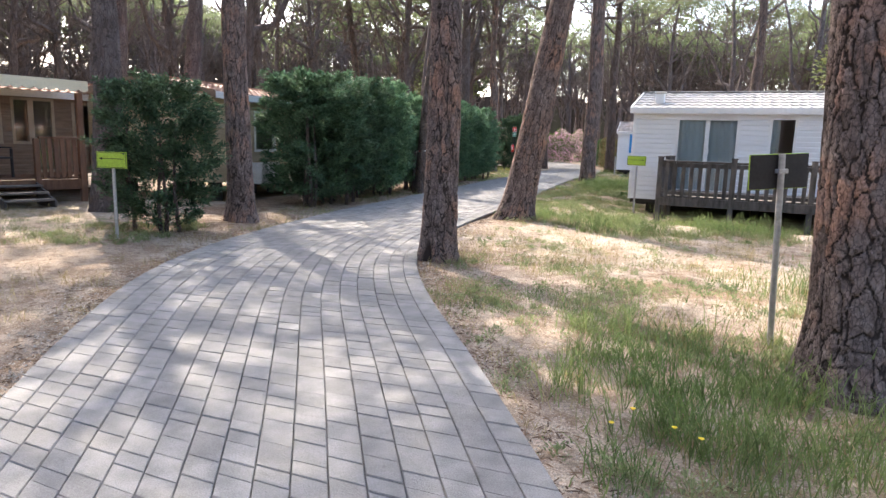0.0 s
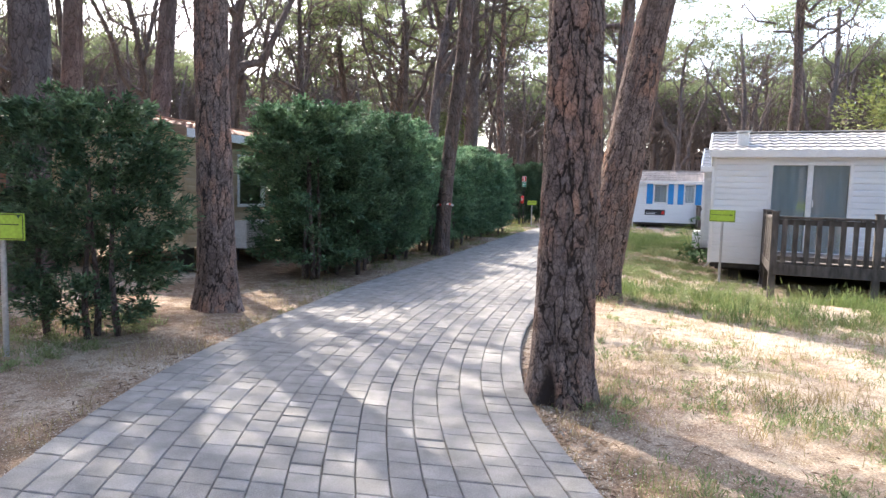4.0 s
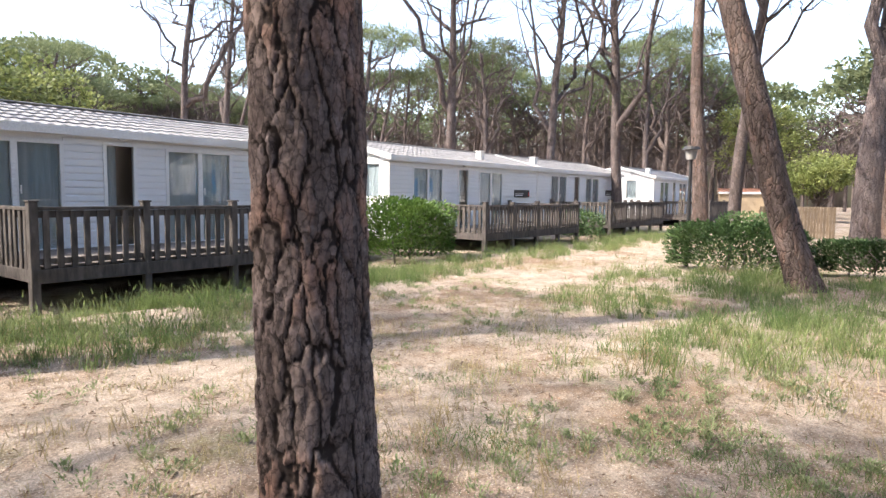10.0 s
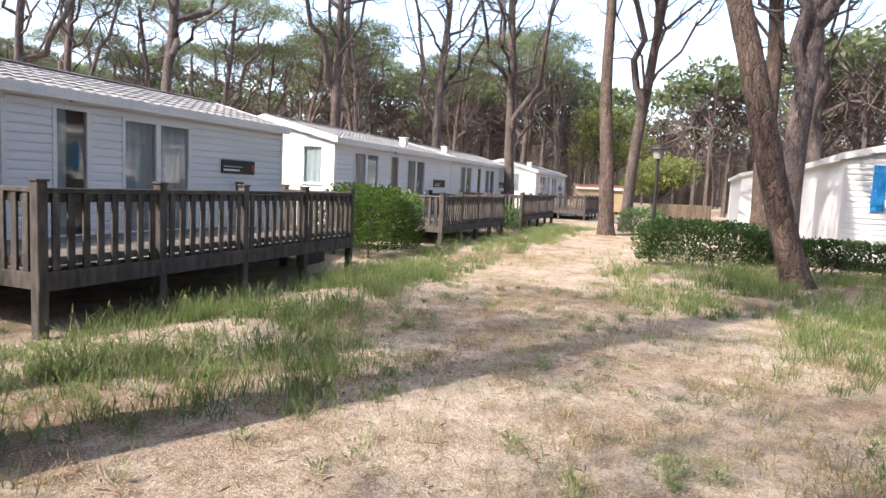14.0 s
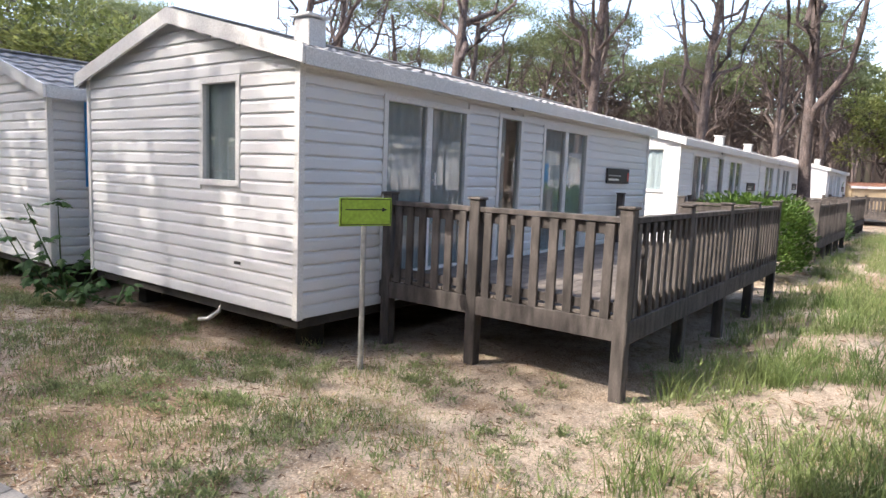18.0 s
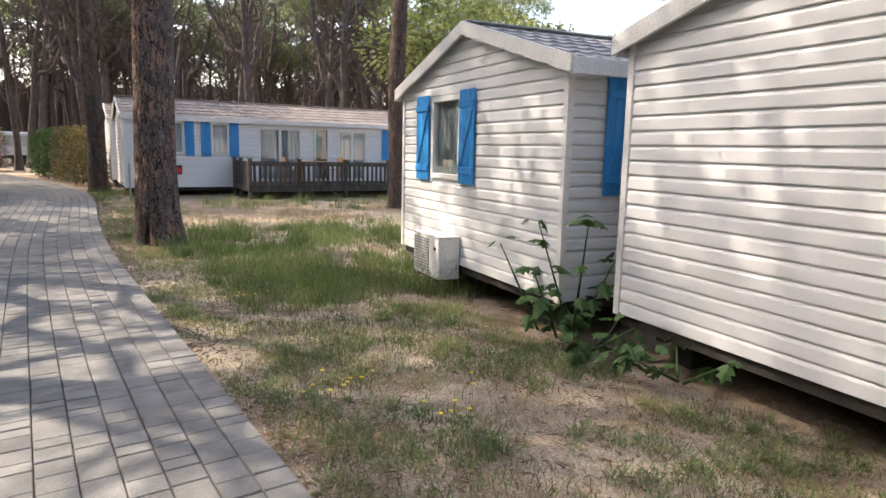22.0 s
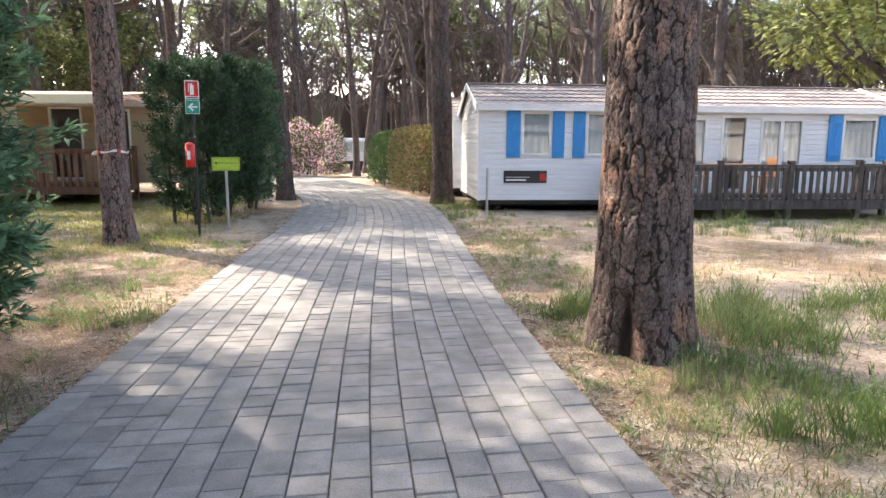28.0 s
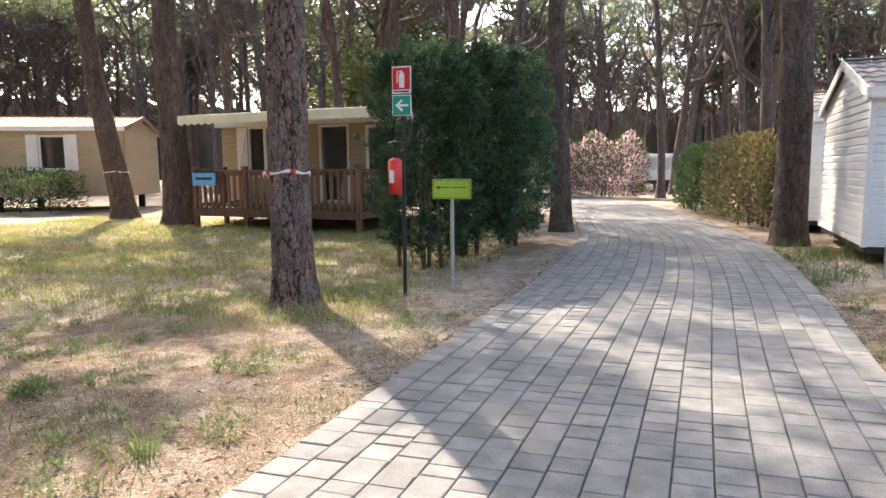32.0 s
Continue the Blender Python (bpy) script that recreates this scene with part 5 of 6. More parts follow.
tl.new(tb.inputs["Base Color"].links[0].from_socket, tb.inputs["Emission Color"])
tb.inputs["Emission Strength"].default_value = 0.15  # the backdrop glows by itself, standing in for hazy daylight in the wood
tagged(link("backdrop", ring_v, ring_f, BACKDROP_GLOW), "faintly glowing backdrop of the hazy far wood", "backdrop", kind="structure")


def broadleaf(seed, height, radius, label):
    """A broad-leaved tree: forked trunk and a crown of leafy clumps with gaps."""
    rng = random.Random(seed)
    tree = thing("broadleaf_tree", Matrix.Identity(4), label, "tree", "bright green trees of the background")
    out = []
    base = [Vector((0.1 * math.sin(i), 0.1 * math.cos(i * 1.3), -0.1 + height * 0.42 * i / 4)) for i in range(5)]
    v, f = tube(base, [0.03 * height * (1 - 0.12 * i) for i in range(5)], 9)
    link("trunk", v, f, BARK_FAR, tree, smooth=True)
    clumps = []
    for i in range(16):
        a, q = i * 2.4, radius * math.sqrt((i + 0.5) / 16) * 0.85
        z = height * (0.45 + 0.5 * rng.random() * (1 - 0.55 * (q / radius) ** 2))
        c = Vector((q * math.cos(a), q * math.sin(a), z))
        clumps.append((c, radius * rng.uniform(0.26, 0.42)))
        reach(rng, base[rng.randint(2, 4)], c, 0.012 * height, out, 0.12, 5, 5)
    v, f = merge(out)
    link("branchwork", v, f, BARK_FAR, tree, smooth=True)

    def inside(r):
        c, q = r.choice(clumps)
        w = Vector((r.gauss(0, 1), r.gauss(0, 1), r.gauss(0.2, 0.8))).normalized()
        return tuple(c + w * q * (0.55 + 0.5 * r.random())), tuple(w)

    v, f = sprays(rng, 9000, inside, 0.035 * radius + 0.10, 0.014 * radius + 0.035, 0.2)
    link("crown", v, f, TREETOP, tree)
    return tree


for x, y, h, r, s in ((20.3, 46.2, 10.3, 5.2, 1), (52.0, 6.8, 9.4, 3.2, 3), (46.0, 3.4, 4.6, 2.4, 4), (-16.0, 66.0, 11.0, 4.5, 5)):
    broadleaf(500 + s, h, r, "broad bright green tree beyond the homes").matrix_world = pose(x, y, -0.05, 0, 0, s * 50)


# ---- hedges and shrubs ----
def conifer(seed, height, rx, ry, label, n=28000, stems=4, group="conifers of the hedge", low=0.22):
    """A feathery hedge conifer: several thin stems, leafy from low down."""
    rng = random.Random(seed)
    ob = thing("conifer", Matrix.Identity(4), label, "conifer", group)
    for k in range(stems):
        x, y = rng.uniform(-rx, rx) * 0.55, rng.uniform(-ry, ry) * 0.35
        path = [Vector((x + 0.05 * math.sin(i + k), y + 0.05 * math.cos(i * 1.3 + k), -0.1 + i * height * 0.15)) for i in range(6)]
        v, f = tube(path, [0.045 - 0.006 * i for i in range(6)], 7)
        link("stem", v, f, BARK_FAR, ob, smooth=True)

    clumps = []
    for k in range(300):
        z = rng.random() ** 0.8
        a = rng.uniform(0, 6.283)
        lump = 1 + 0.30 * noise.noise(Vector((2.4 * math.cos(a), 2.4 * math.sin(a), 6.0 * z + seed))) + 0.08 * math.sin(3 * a + 5 * z + seed)
        prof = (0.66 + 0.34 * math.sin(min(z * 1.9, 1.0) * 1.57)) * (1 - max(0, z - 0.62) ** 1.7 * 1.5)
        q = prof * lump * (rng.uniform(0.78, 1.16) if k % 4 else rng.uniform(0.3, 0.8))
        way = Vector((math.cos(a), math.sin(a), 0.35 + 0.5 * z * rng.random())).normalized()
        clumps.append((Vector((rx * q * math.cos(a), ry * q * math.sin(a), low + z * (height - low))), way, rng.uniform(0.20, 0.38)))

    def inside(r):
        c, way, ln = r.choice(clumps)
        s = r.random()
        p = c + way * ln * (s - 0.55) + Vector((r.gauss(0, 1), r.gauss(0, 1), r.gauss(0, 0.7))) * 0.078 * (1.25 - s)
        return tuple(p), tuple(way + Vector((r.gauss(0, 0.7), r.gauss(0, 0.7), r.gauss(-0.15, 0.5))))

    v, f = sprays(rng, n, inside, 0.105, 0.0165, 0.25)
    link("foliage", v, f, CYPRESS, ob)
    return ob


hedge_models = [conifer(300 + k, 2.75 + 0.12 * k, 0.92, 0.80, "dense dark green feathery hedge conifer") for k in range(3)]
hx = lambda y: np.interp(y, [7, 11, 16, 22, 28, 33], [-4.95, -4.75, -4.30, -4.15, -3.85, -3.7])
HEDGE = [8.4, 13.25, 14.0, 14.5, 15.7, 16.9, 18.1, 19.4, 20.6, 21.8, 23.0, 24.2, 25.4, 26.6, 27.7, 28.7]
rng = random.Random(8)
for i, y in enumerate(HEDGE):
    m = pose(hx(y) + rng.uniform(-0.08, 0.08) + (0.18 if i == 0 else -0.40 if 17.5 < y < 19 else 0.0), y, -0.03, 0, 0, rng.uniform(-20, 20) + 180 * (i % 2))
    s = rng.uniform(0.94, 1.06) * (0.88 if i == 0 else 1)
    if i < 3:
        t = hedge_models[i]
        t.matrix_world = m
    else:
        t = copy_thing(hedge_models[i % 3], m)
    t.scale = (s, s, s * rng.uniform(0.95, 1.08))
for x, y, s, k in ((-3.82, 37.9, 0.78, 0), (-3.40, 39.3, 0.92, 1), (-3.15, 40.9, 0.84, 2)):
    t = copy_thing(hedge_models[k], pose(x, y, -0.03, 0, 0, 40 * k))
    t.scale = (s, s, 1.14)
    tagged(t, "tall dark conifer behind the fire extinguisher post", group="conifers by the bend")


def shrub(name, seed, lx, ly, height, n, size, width, material, label, stems=6, group="", extra=None):
    """A leafy box-shaped or rounded shrub standing at its base."""
    rng = random.Random(seed)
    ob = thing(name, Matrix.Identity(4), label, "hedge" if "hedge" in name else "shrub", group)
    for k in range(stems):
        x, y = rng.uniform(-lx, lx) * 0.8, rng.uniform(-ly, ly) * 0.6
        path = [Vector((x + rng.uniform(-0.05, 0.05) * i, y + rng.uniform(-0.05, 0.05) * i, -0.1 + i * height * 0.2)) for i in range(5)]
        v, f = tube(path, [0.028 - 0.005 * i for i in range(5)], 6)
        link("stem", v, f, BARK_FAR, ob, smooth=True)

    def inside(r):
        while True:
            x, y, z = r.uniform(-1, 1), r.uniform(-1, 1), r.uniform(0, 1)
            d = max(abs(x) ** 3 + abs(y) ** 3, 0) + max(0, z - 0.5) ** 3 * 6
            if d < 1.15 and (d > 0.35 or r.random() < 0.25):
                break
        lump = 1 + 0.10 * math.sin(5 * x + seed) * math.sin(4 * z + 3 * y)
        return (x * lx * lump, y * ly * lump, 0.10 + z * (height - 0.1) * (0.94 + 0.09 * math.sin(x * lx * 4 + seed))), (x, y, z * 0.8)

    v, f = sprays(rng, n, inside, size, width, 0.4)
    link("foliage", v, f, material, ob)
    if extra:
        v, f = sprays(rng, extra[0], inside, size * 0.7, width * 1.3, 0.9)
        link("blossom", v, f, extra[1], ob)
    return ob


shrub("shrub", 41, 1.15, 0.95, 1.40, 9500, 0.09, 0.028, BUSH, "bright green leafy shrub between two decks").matrix_world = row_place(9.0, 15.9, -0.03)
shrub("hedge", 42, 0.45, 1.35, 1.10, 9500, 0.08, 0.024, BUSH_DARK, "clipped low green hedge beside the sandy track").matrix_world = pose(12.75, 6.95, -0.03, 0, 0, -12)
shrub("hedge", 43, 0.30, 1.5, 0.80, 7000, 0.08, 0.024, BUSH_DARK, "low hedge before the blue-shuttered home").matrix_world = pose(12.9, 4.1, -0.03, 0, 0, -10)
shrub("hedge", 44, 3.2, 0.45, 1.15, 12000, 0.10, 0.03, BUSH_DARK, "dark green hedge before the far home").matrix_world = pose(15.2, 35.6, -0.03, 0, 0, 8)
shrub("hedge", 45, 0.5, 2.6, 2.15, 6200, 0.13, 0.038, BUSH_DARK, "tall green hedge at the bend of the path").matrix_world = pose(1.15, 52.2, -0.03, 0, 0, 6)
shrub("hedge", 46, 0.5, 2.3, 2.15, 5600, 0.13, 0.04, RUSSET, "tall hedge with russet and yellow-green leaves").matrix_world = pose(1.75, 46.9, -0.03, 0, 0, 10)
shrub("oleander", 47, 1.9, 1.4, 3.0, 6000, 0.2, 0.03, BUSH, "oleander covered in pink blossom at the bend", extra=(3100, BLOSSOM)).matrix_world = pose(-2.4, 60.5, -0.03)
shrub("oleander", 48, 1.5, 1.2, 2.0, 5000, 0.2, 0.03, BUSH, "second pink oleander beside the bend", extra=(2100, BLOSSOM)).matrix_world = pose(-4.6, 66.0, -0.03)
shrub("shrub", 49, 2.6, 1.2, 1.5, 3600, 0.14, 0.035, BUSH_DARK, "dark shrub in front of the tan home").matrix_world = pose(-21.5, 46.0, -0.03)


# ---- signs and small things ----
def arrow_sign(m, w, h, top, label, point=-1):
    """A lime board on a steel post; the board faces -y."""
    sg = thing("direction_sign", m, label, "sign", "lime signs by the homes")
    bm = bmesh.new()
    bmesh.ops.create_cone(bm, cap_ends=True, segments=14, radius1=0.024, radius2=0.024, depth=top + 0.2, matrix=pose(0, 0.03, (top - 0.2) / 2))
    part("post", bm, STEEL, sg, smooth=False)
    b = boxes("board", [(-w / 2, -0.008, top - h, w / 2, 0.004, top)], LIME, sg, bevel=0.003)
    e = 0.006
    boxes("border", [(-w / 2 + 0.01, -0.0105, top - 0.016, w / 2 - 0.01, -0.0085, top - 0.01), (-w / 2 + 0.01, -0.0105, top - h + 0.01, w / 2 - 0.01, -0.0085, top - h + 0.016), (-w / 2 + 0.01, -0.0105, top - h + 0.017, -w / 2 + 0.016, -0.0085, top - 0.017), (w / 2 - 0.016, -0.0105, top - h + 0.017, w / 2 - 0.01, -0.0085, top - 0.017)], INK, b, bevel=0)
    z = top - h * 0.42
    boxes("arrow", [(-w * 0.40, -0.0105, z - 0.004, w * 0.40, -0.0085, z + 0.004)], INK, b, bevel=0)
    tipx = point * w * 0.41
    link("arrow_head", [(tipx, -0.0106, z), (tipx - point * 0.05, -0.0106, z + 0.018), (tipx - point * 0.05, -0.0106, z - 0.018), (tipx, -0.009, z), (tipx - point * 0.05, -0.009, z + 0.018), (tipx - point * 0.05, -0.009, z - 0.018)], [(0, 1, 2), (5, 4, 3), (0, 3, 4, 1), (2, 5, 3, 0)], INK, b)
    boxes("backing", [(-w / 2 + 0.004, 0.0045, top - h + 0.004, w / 2 - 0.004, 0.007, top - 0.004)], INK, sg, "dark back of the board", bevel=0)
    boxes("clamp", [(-0.04, 0.004, top - h * 0.55, 0.04, 0.06, top - h * 0.42)], STEEL, sg)
    return sg


arrow_sign(pose(-4.75, 7.42, 0, 0, 0, 8), 0.47, 0.235, 1.24, "lime green arrow sign beside the hedge", -1)
arrow_sign(pose(2.78, 16.86, 0, 0, 0, -27), 0.50, 0.24, 1.32, "lime green arrow sign by the white home", 1)
arrow_sign(pose(-2.95, 36.35, 0, 0, 0, 4), 0.47, 0.235, 1.27, "lime green arrow sign near the extinguisher", -1)
arrow_sign(pose(3.57, 5.17, 0, 0, 3.2, 207), 0.52, 0.27, 1.50, "lime green arrow sign in the grass", -1)

fire = thing("fire_point", pose(-3.32, 35.70, 0, 0, 0, 3), "fire extinguisher hanging on a dark post with safety signs", "fire extinguisher")
bm = bmesh.new()
bmesh.ops.create_cone(bm, cap_ends=True, segments=12, radius1=0.022, radius2=0.022, depth=2.65, matrix=pose(0, 0.03, 1.12))
part("post", bm, INK, fire)
b = boxes("sign_board", [(-0.108, -0.01, 2.205, 0.108, 0.004, 2.49)], WHITE, fire, "red fire extinguisher sign", bevel=0.003)
boxes("red_field", [(-0.097, -0.0125, 2.245, 0.097, -0.0105, 2.478)], RED, b, bevel=0)
boxes("pictogram", [(-0.026, -0.0150, 2.265, 0.034, -0.0130, 2.415), (-0.011, -0.0150, 2.417, 0.015, -0.0130, 2.445), (-0.052, -0.0150, 2.31, -0.041, -0.0130, 2.438), (-0.040, -0.0150, 2.43, -0.012, -0.0130, 2.441)], WHITE, b, bevel=0)
boxes("writing", [(-0.085, -0.0125, 2.217, 0.085, -0.0105, 2.232)], INK, b, bevel=0)
b = boxes("arrow_board", [(-0.108, -0.01, 1.965, 0.108, 0.004, 2.19)], WHITE, fire, "green arrow sign", bevel=0.003)
boxes("green_field", [(-0.099, -0.0125, 1.975, 0.099, -0.0105, 2.18)], SIGN_GREEN, b, bevel=0)
ARROW = ((-0.10, 0.0), (0.0, 0.09), (0.02, 0.06), (-0.03, 0.018), (0.10, 0.018), (0.10, -0.018), (-0.03, -0.018), (0.02, -0.06), (0.0, -0.09))
link("arrow", [(0.75 * x, -0.0145, 2.0775 + 0.75 * z) for x, z in ARROW], [(0, 8, 7, 6, 5, 4, 3, 2, 1)], WHITE, b)
bm = bmesh.new()
bmesh.ops.create_cone(bm, cap_ends=True, segments=20, radius1=0.075, radius2=0.075, depth=0.34, matrix=pose(-0.06, -0.09, 1.29))
bmesh.ops.create_uvsphere(bm, u_segments=20, v_segments=10, radius=0.075, matrix=pose(-0.06, -0.09, 1.46) @ Matrix.Diagonal((1, 1, 0.75, 1)))
part("cylinder", bm, RED, fire, "red extinguisher cylinder", smooth=True)
boxes("paper_label", [(-0.10, -0.172, 1.24, -0.05, -0.164, 1.38)], WHITE, fire, "white paper label", bevel=0)
boxes("valve", [(-0.08, -0.11, 1.515, -0.04, -0.07, 1.57), (-0.11, -0.10, 1.572, -0.02, -0.08, 1.59)], INK, fire)
ring = [Vector((-0.06 + 0.10 * math.cos(a * 0.4), -0.06, 1.63 + 0.06 * math.sin(a * 0.4))) for a in range(16)]
v, f = tube(ring, [0.008] * 16, 6)
link("hose", v, f, INK, fire, smooth=True)


def ribbon(m, r, label):
    """A red and white plastic band tied round a trunk."""
    rb = thing("barrier_tape", m, label, "tape")
    for k in range(28):
        a0, a1 = 2 * math.pi * k / 28, 2 * math.pi * (k + 1) / 28
        z0, z1 = (0.03 * math.sin(a + 2.5) + 0.012 * math.sin(5 * a) for a in (a0, a1))
        h0, h1 = (0.006 + 0.014 * abs(math.sin(2.5 * a + 0.4)) for a in (a0, a1))
        q = r + 0.006
        v = [(q * math.cos(a0), q * math.sin(a0), z0 - h0), (q * math.cos(a1), q * math.sin(a1), z1 - h1), (q * math.cos(a1), q * math.sin(a1), z1 + h1), (q * math.cos(a0), q * math.sin(a0), z0 + h0)]
        v += [(x * 0.99, y * 0.99, z) for x, y, z in v]
        link("tape_band", v, [(0, 1, 2, 3), (7, 6, 5, 4), (0, 4, 5, 1), (2, 6, 7, 3)], WHITE if k % 5 < 4 else RED, rb)
    return rb


ribbon(pose(-4.36 - 0.045 * 1.36, 35.12, 1.34), 0.245, "white and red tape tied round the pine")
ribbon(pose(-15.95, 44.88, 1.34), 0.36, "white and red tape round the leaning pine")
ribbon(pose(-3.35, 18.34, 1.22), 0.215, "white and red tape tied round the hedge pine")


# ---- wooden chalet at the start, porch cabin and tan home at the end ----
def cabin(m, length, width, z0, eave, rise, front, left, material, roof, label, trim, pieces=True, right=()):
    home = thing("cabin", m, label, "cabin")
    holes = [h[0] for h in front]
    add_wall(home, Matrix.Identity(4), length, z0, eave, holes, material, pieces=pieces)
    add_wall(home, pose(0, width, 0, 0, 0, -90), width, z0, eave, [h[0] for h in left], material, rise, pieces=pieces)
    add_wall(home, pose(length, 0, 0, 0, 0, 90), width, z0, eave, [h[0] for h in right], material, rise, pieces=pieces)
    add_wall(home, pose(length, width, 0, 0, 0, 180), length, z0, eave, [], material, pieces=False)
    for hole, panes in front:
        glazing(home, Matrix.Identity(4), hole, panes, trim, curtain=0)
    for hole, panes in left:
        glazing(home, pose(0, width, 0, 0, 0, -90), hole, panes, trim)
    for hole, panes in right:
        glazing(home, pose(length, 0, 0, 0, 0, 90), hole, panes, trim)
    boxes("room", [(0.3, width * 0.62, z0 + 0.02, length - 0.3, width * 0.65, eave - 0.02), (0.07, 0.07, z0 + 0.01, length - 0.07, width - 0.07, z0 + 0.06), (0.07, 0.07, eave - 0.09, length - 0.07, width - 0.07, eave - 0.05)], ROOM, home)
    tile_roof(home, length, width, eave, rise, 0.12, roof, edge=BROWN)
    for x in (0.5, length / 2, length - 0.6):
        for y in (0.4, width - 0.4):
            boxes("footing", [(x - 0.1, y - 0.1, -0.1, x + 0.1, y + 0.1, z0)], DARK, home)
    return home


def awning(m, length, depth, z_wall, z_edge, label):
    aw = thing("awning", m, label, "awning")
    boxes("canopy", [(0, 0, 0, length, math.hypot(depth, z_wall - z_edge), 0.02)], CREAM, aw, bevel=0.003).matrix_local = pose(0, -depth, z_edge, math.degrees(math.atan2(z_wall - z_edge, depth)), 0, 0)
    n = int(length / 0.22) * 8
    v, f = [], []
    for i in range(n + 1):
        x = length * i / n
        dz = 0.17 + 0.05 * abs(math.sin(math.pi * x / 0.22))
        for y in (-depth - 0.006, -depth):
            v += [(x, y, z_edge), (x, y, z_edge - dz)]
        if i:
            o = 4 * i
            f += [(o - 4, o - 3, o + 1, o), (o - 2, o + 2, o + 3, o - 1), (o - 3, o - 1, o + 3, o + 1)]
    link("valance", v, f, CREAM, aw)
    for x in (0.08, length - 0.08):
        boxes("arm", [(x - 0.02, -depth, z_edge - 0.03, x + 0.02, 0, z_edge)], TRIM, aw)
    return aw


# porch cabin near the end
FM = pose(-11.55, 44.7, 0, 0, 0, -6)
porch_cabin = cabin(FM @ pose(-0.55, 0, 0), 7.4, 3.8, 0.45, 2.72, 0.35, [((1.0, 2.0, 1.25, 2.52), 2), ((3.3, 4.1, 0.6, 2.5), 1), ((4.7, 5.4, 1.2, 2.45), 1)], [], TAN, ROOF_RED, "tan and brown cabin with a railed porch", TRIM)
deck(FM @ pose(0.3, -2.0, 0), 4.7, 1.95, 0.48, 1.40, [0.0, 1.57, 3.13, 4.7], "red-brown wooden porch with slatted railing", WOOD_RED, 0.19)
awning(FM @ pose(-0.1, 0, 0), 5.6, 2.05, 2.95, 2.72, "cream scalloped canvas awning over the porch")
bann = thing("banner", FM @ pose(0.32, -2.08, 0), "light blue notice board hung on the porch railing", "notice board")
boxes("board", [(0, -0.015, 1.02, 0.72, 0.0, 1.32)], SKYBLUE, bann)
boxes("heading", [(0.02, -0.02, 1.33, 0.70, -0.005, 1.43)], INK, bann)
boxes("writing", [(0.1, -0.0175, 1.16, 0.62, -0.0155, 1.22)], INK, bann, bevel=0)

# chalet at the start
HM = pose(-10.15, 9.85, 0, 0, 0, 67)
cabin(HM @ pose(-4.0, 1.5, 0), 8.6, 3.8, 0.50, 2.42, 0.35, [((4.25, 4.85, 1.25, 2.2), 2), ((5.15, 5.45, 1.25, 2.2), 1), ((5.55, 5.95, 0.60, 2.2), 1), ((6.45, 6.85, 1.2, 2.15), 1)], [], BROWN, ROOF_RED, "brown wooden chalet with a porch and awning", BEIGE)
porch = thing("porch", HM, "red-brown wooden porch with railing and tall posts", "porch")
for i in range(10):
    boxes("floor_board", [(-0.05, 0.04 + i * 0.145, 0.47, 2.0, 0.175 + i * 0.145, 0.50)], WOOD_RED, porch)
for x in (0.0, 1.95):
    boxes("post", [(x - 0.06, -0.06, -0.1, x + 0.06, 0.06, 2.35)], WOOD_RED, porch)
boxes("post", [(0.98, -0.05, 0.0, 1.08, 0.05, 1.35)], WOOD_RED, porch)
boxes("fascia", [(-0.05, -0.02, 0.24, 2.0, 0.03, 0.465)], WOOD_RED, porch)
boxes("top_rail", [(1.085, -0.045, 1.34, 1.885, 0.045, 1.39)], WOOD_RED, porch)
boxes("lower_rail", [(1.085, -0.02, 0.56, 1.885, 0.02, 0.63)], WOOD_RED, porch)
for i in range(6):
    boxes("slat", [(1.12 + i * 0.125, -0.045, 0.50, 1.20 + i * 0.125, -0.02, 1.335)], WOOD_RED, porch)
awning(HM @ pose(-3.6, 1.45, 0), 5.7, 1.6, 2.66, 2.60, "cream scalloped awning of the chalet")
steps(HM @ pose(1.0, -0.03, 0, 0, 0, 90), 0.95, 0.50, "dark wooden steps of the chalet")
chair = thing("plastic_chair", HM @ pose(0.42, 0.55, 0.50, 0, 0, 25), "dark plastic garden chair on the porch", "chair")
boxes("seat", [(-0.23, -0.22, 0.40, 0.23, 0.22, 0.44)], INK, chair, bevel=0.01)
boxes("backrest", [(-0.22, 0.19, 0.45, 0.22, 0.23, 0.86)], INK, chair, bevel=0.015)
for x in (-0.25, 0.21):
    boxes("armrest", [(x, -0.2, 0.62, x + 0.05, 0.19, 0.65)], INK, chair, bevel=0.008)
    boxes("leg", [(x, -0.22, 0, x + 0.04, -0.17, 0.615)], INK, chair)
    boxes("leg", [(x, 0.17, 0, x + 0.04, 0.22, 0.615)], INK, chair)

# homes glimpsed behind the hedge and at the far end
cabin(pose(-6.6, 12.6, 0, 0, 0, 85), 8.0, 3.8, 0.45, 2.5, 0.35, [((1.5, 2.3, 1.2, 2.1), 1), ((4.4, 5.2, 1.2, 2.1), 1)], [], TAN, ROOF_RED, "tan mobile home half hidden behind the hedge", TRIM)
tan_home = cabin(pose(-26.63, 44.23, 0, 0, 0, 24), 9.0, 3.8, 0.50, 2.95, 0.45, [((3.2, 4.0, 1.5, 2.6), 1), ((6.2, 7.0, 1.5, 2.6), 1)], [], TAN, ROOF_RED, "tan mobile home among the pines", TRIM)
for x in (2.75, 4.06, 5.75, 7.06):
    shutter(tan_home, Matrix.Identity(4), x, x + 0.38, 1.42, 2.68, TRIM)
for x in (0.57, 2.07):
    shutter(porch_cabin, Matrix.Identity(4), x, x + 0.36, 1.20, 2.56, TRIM)



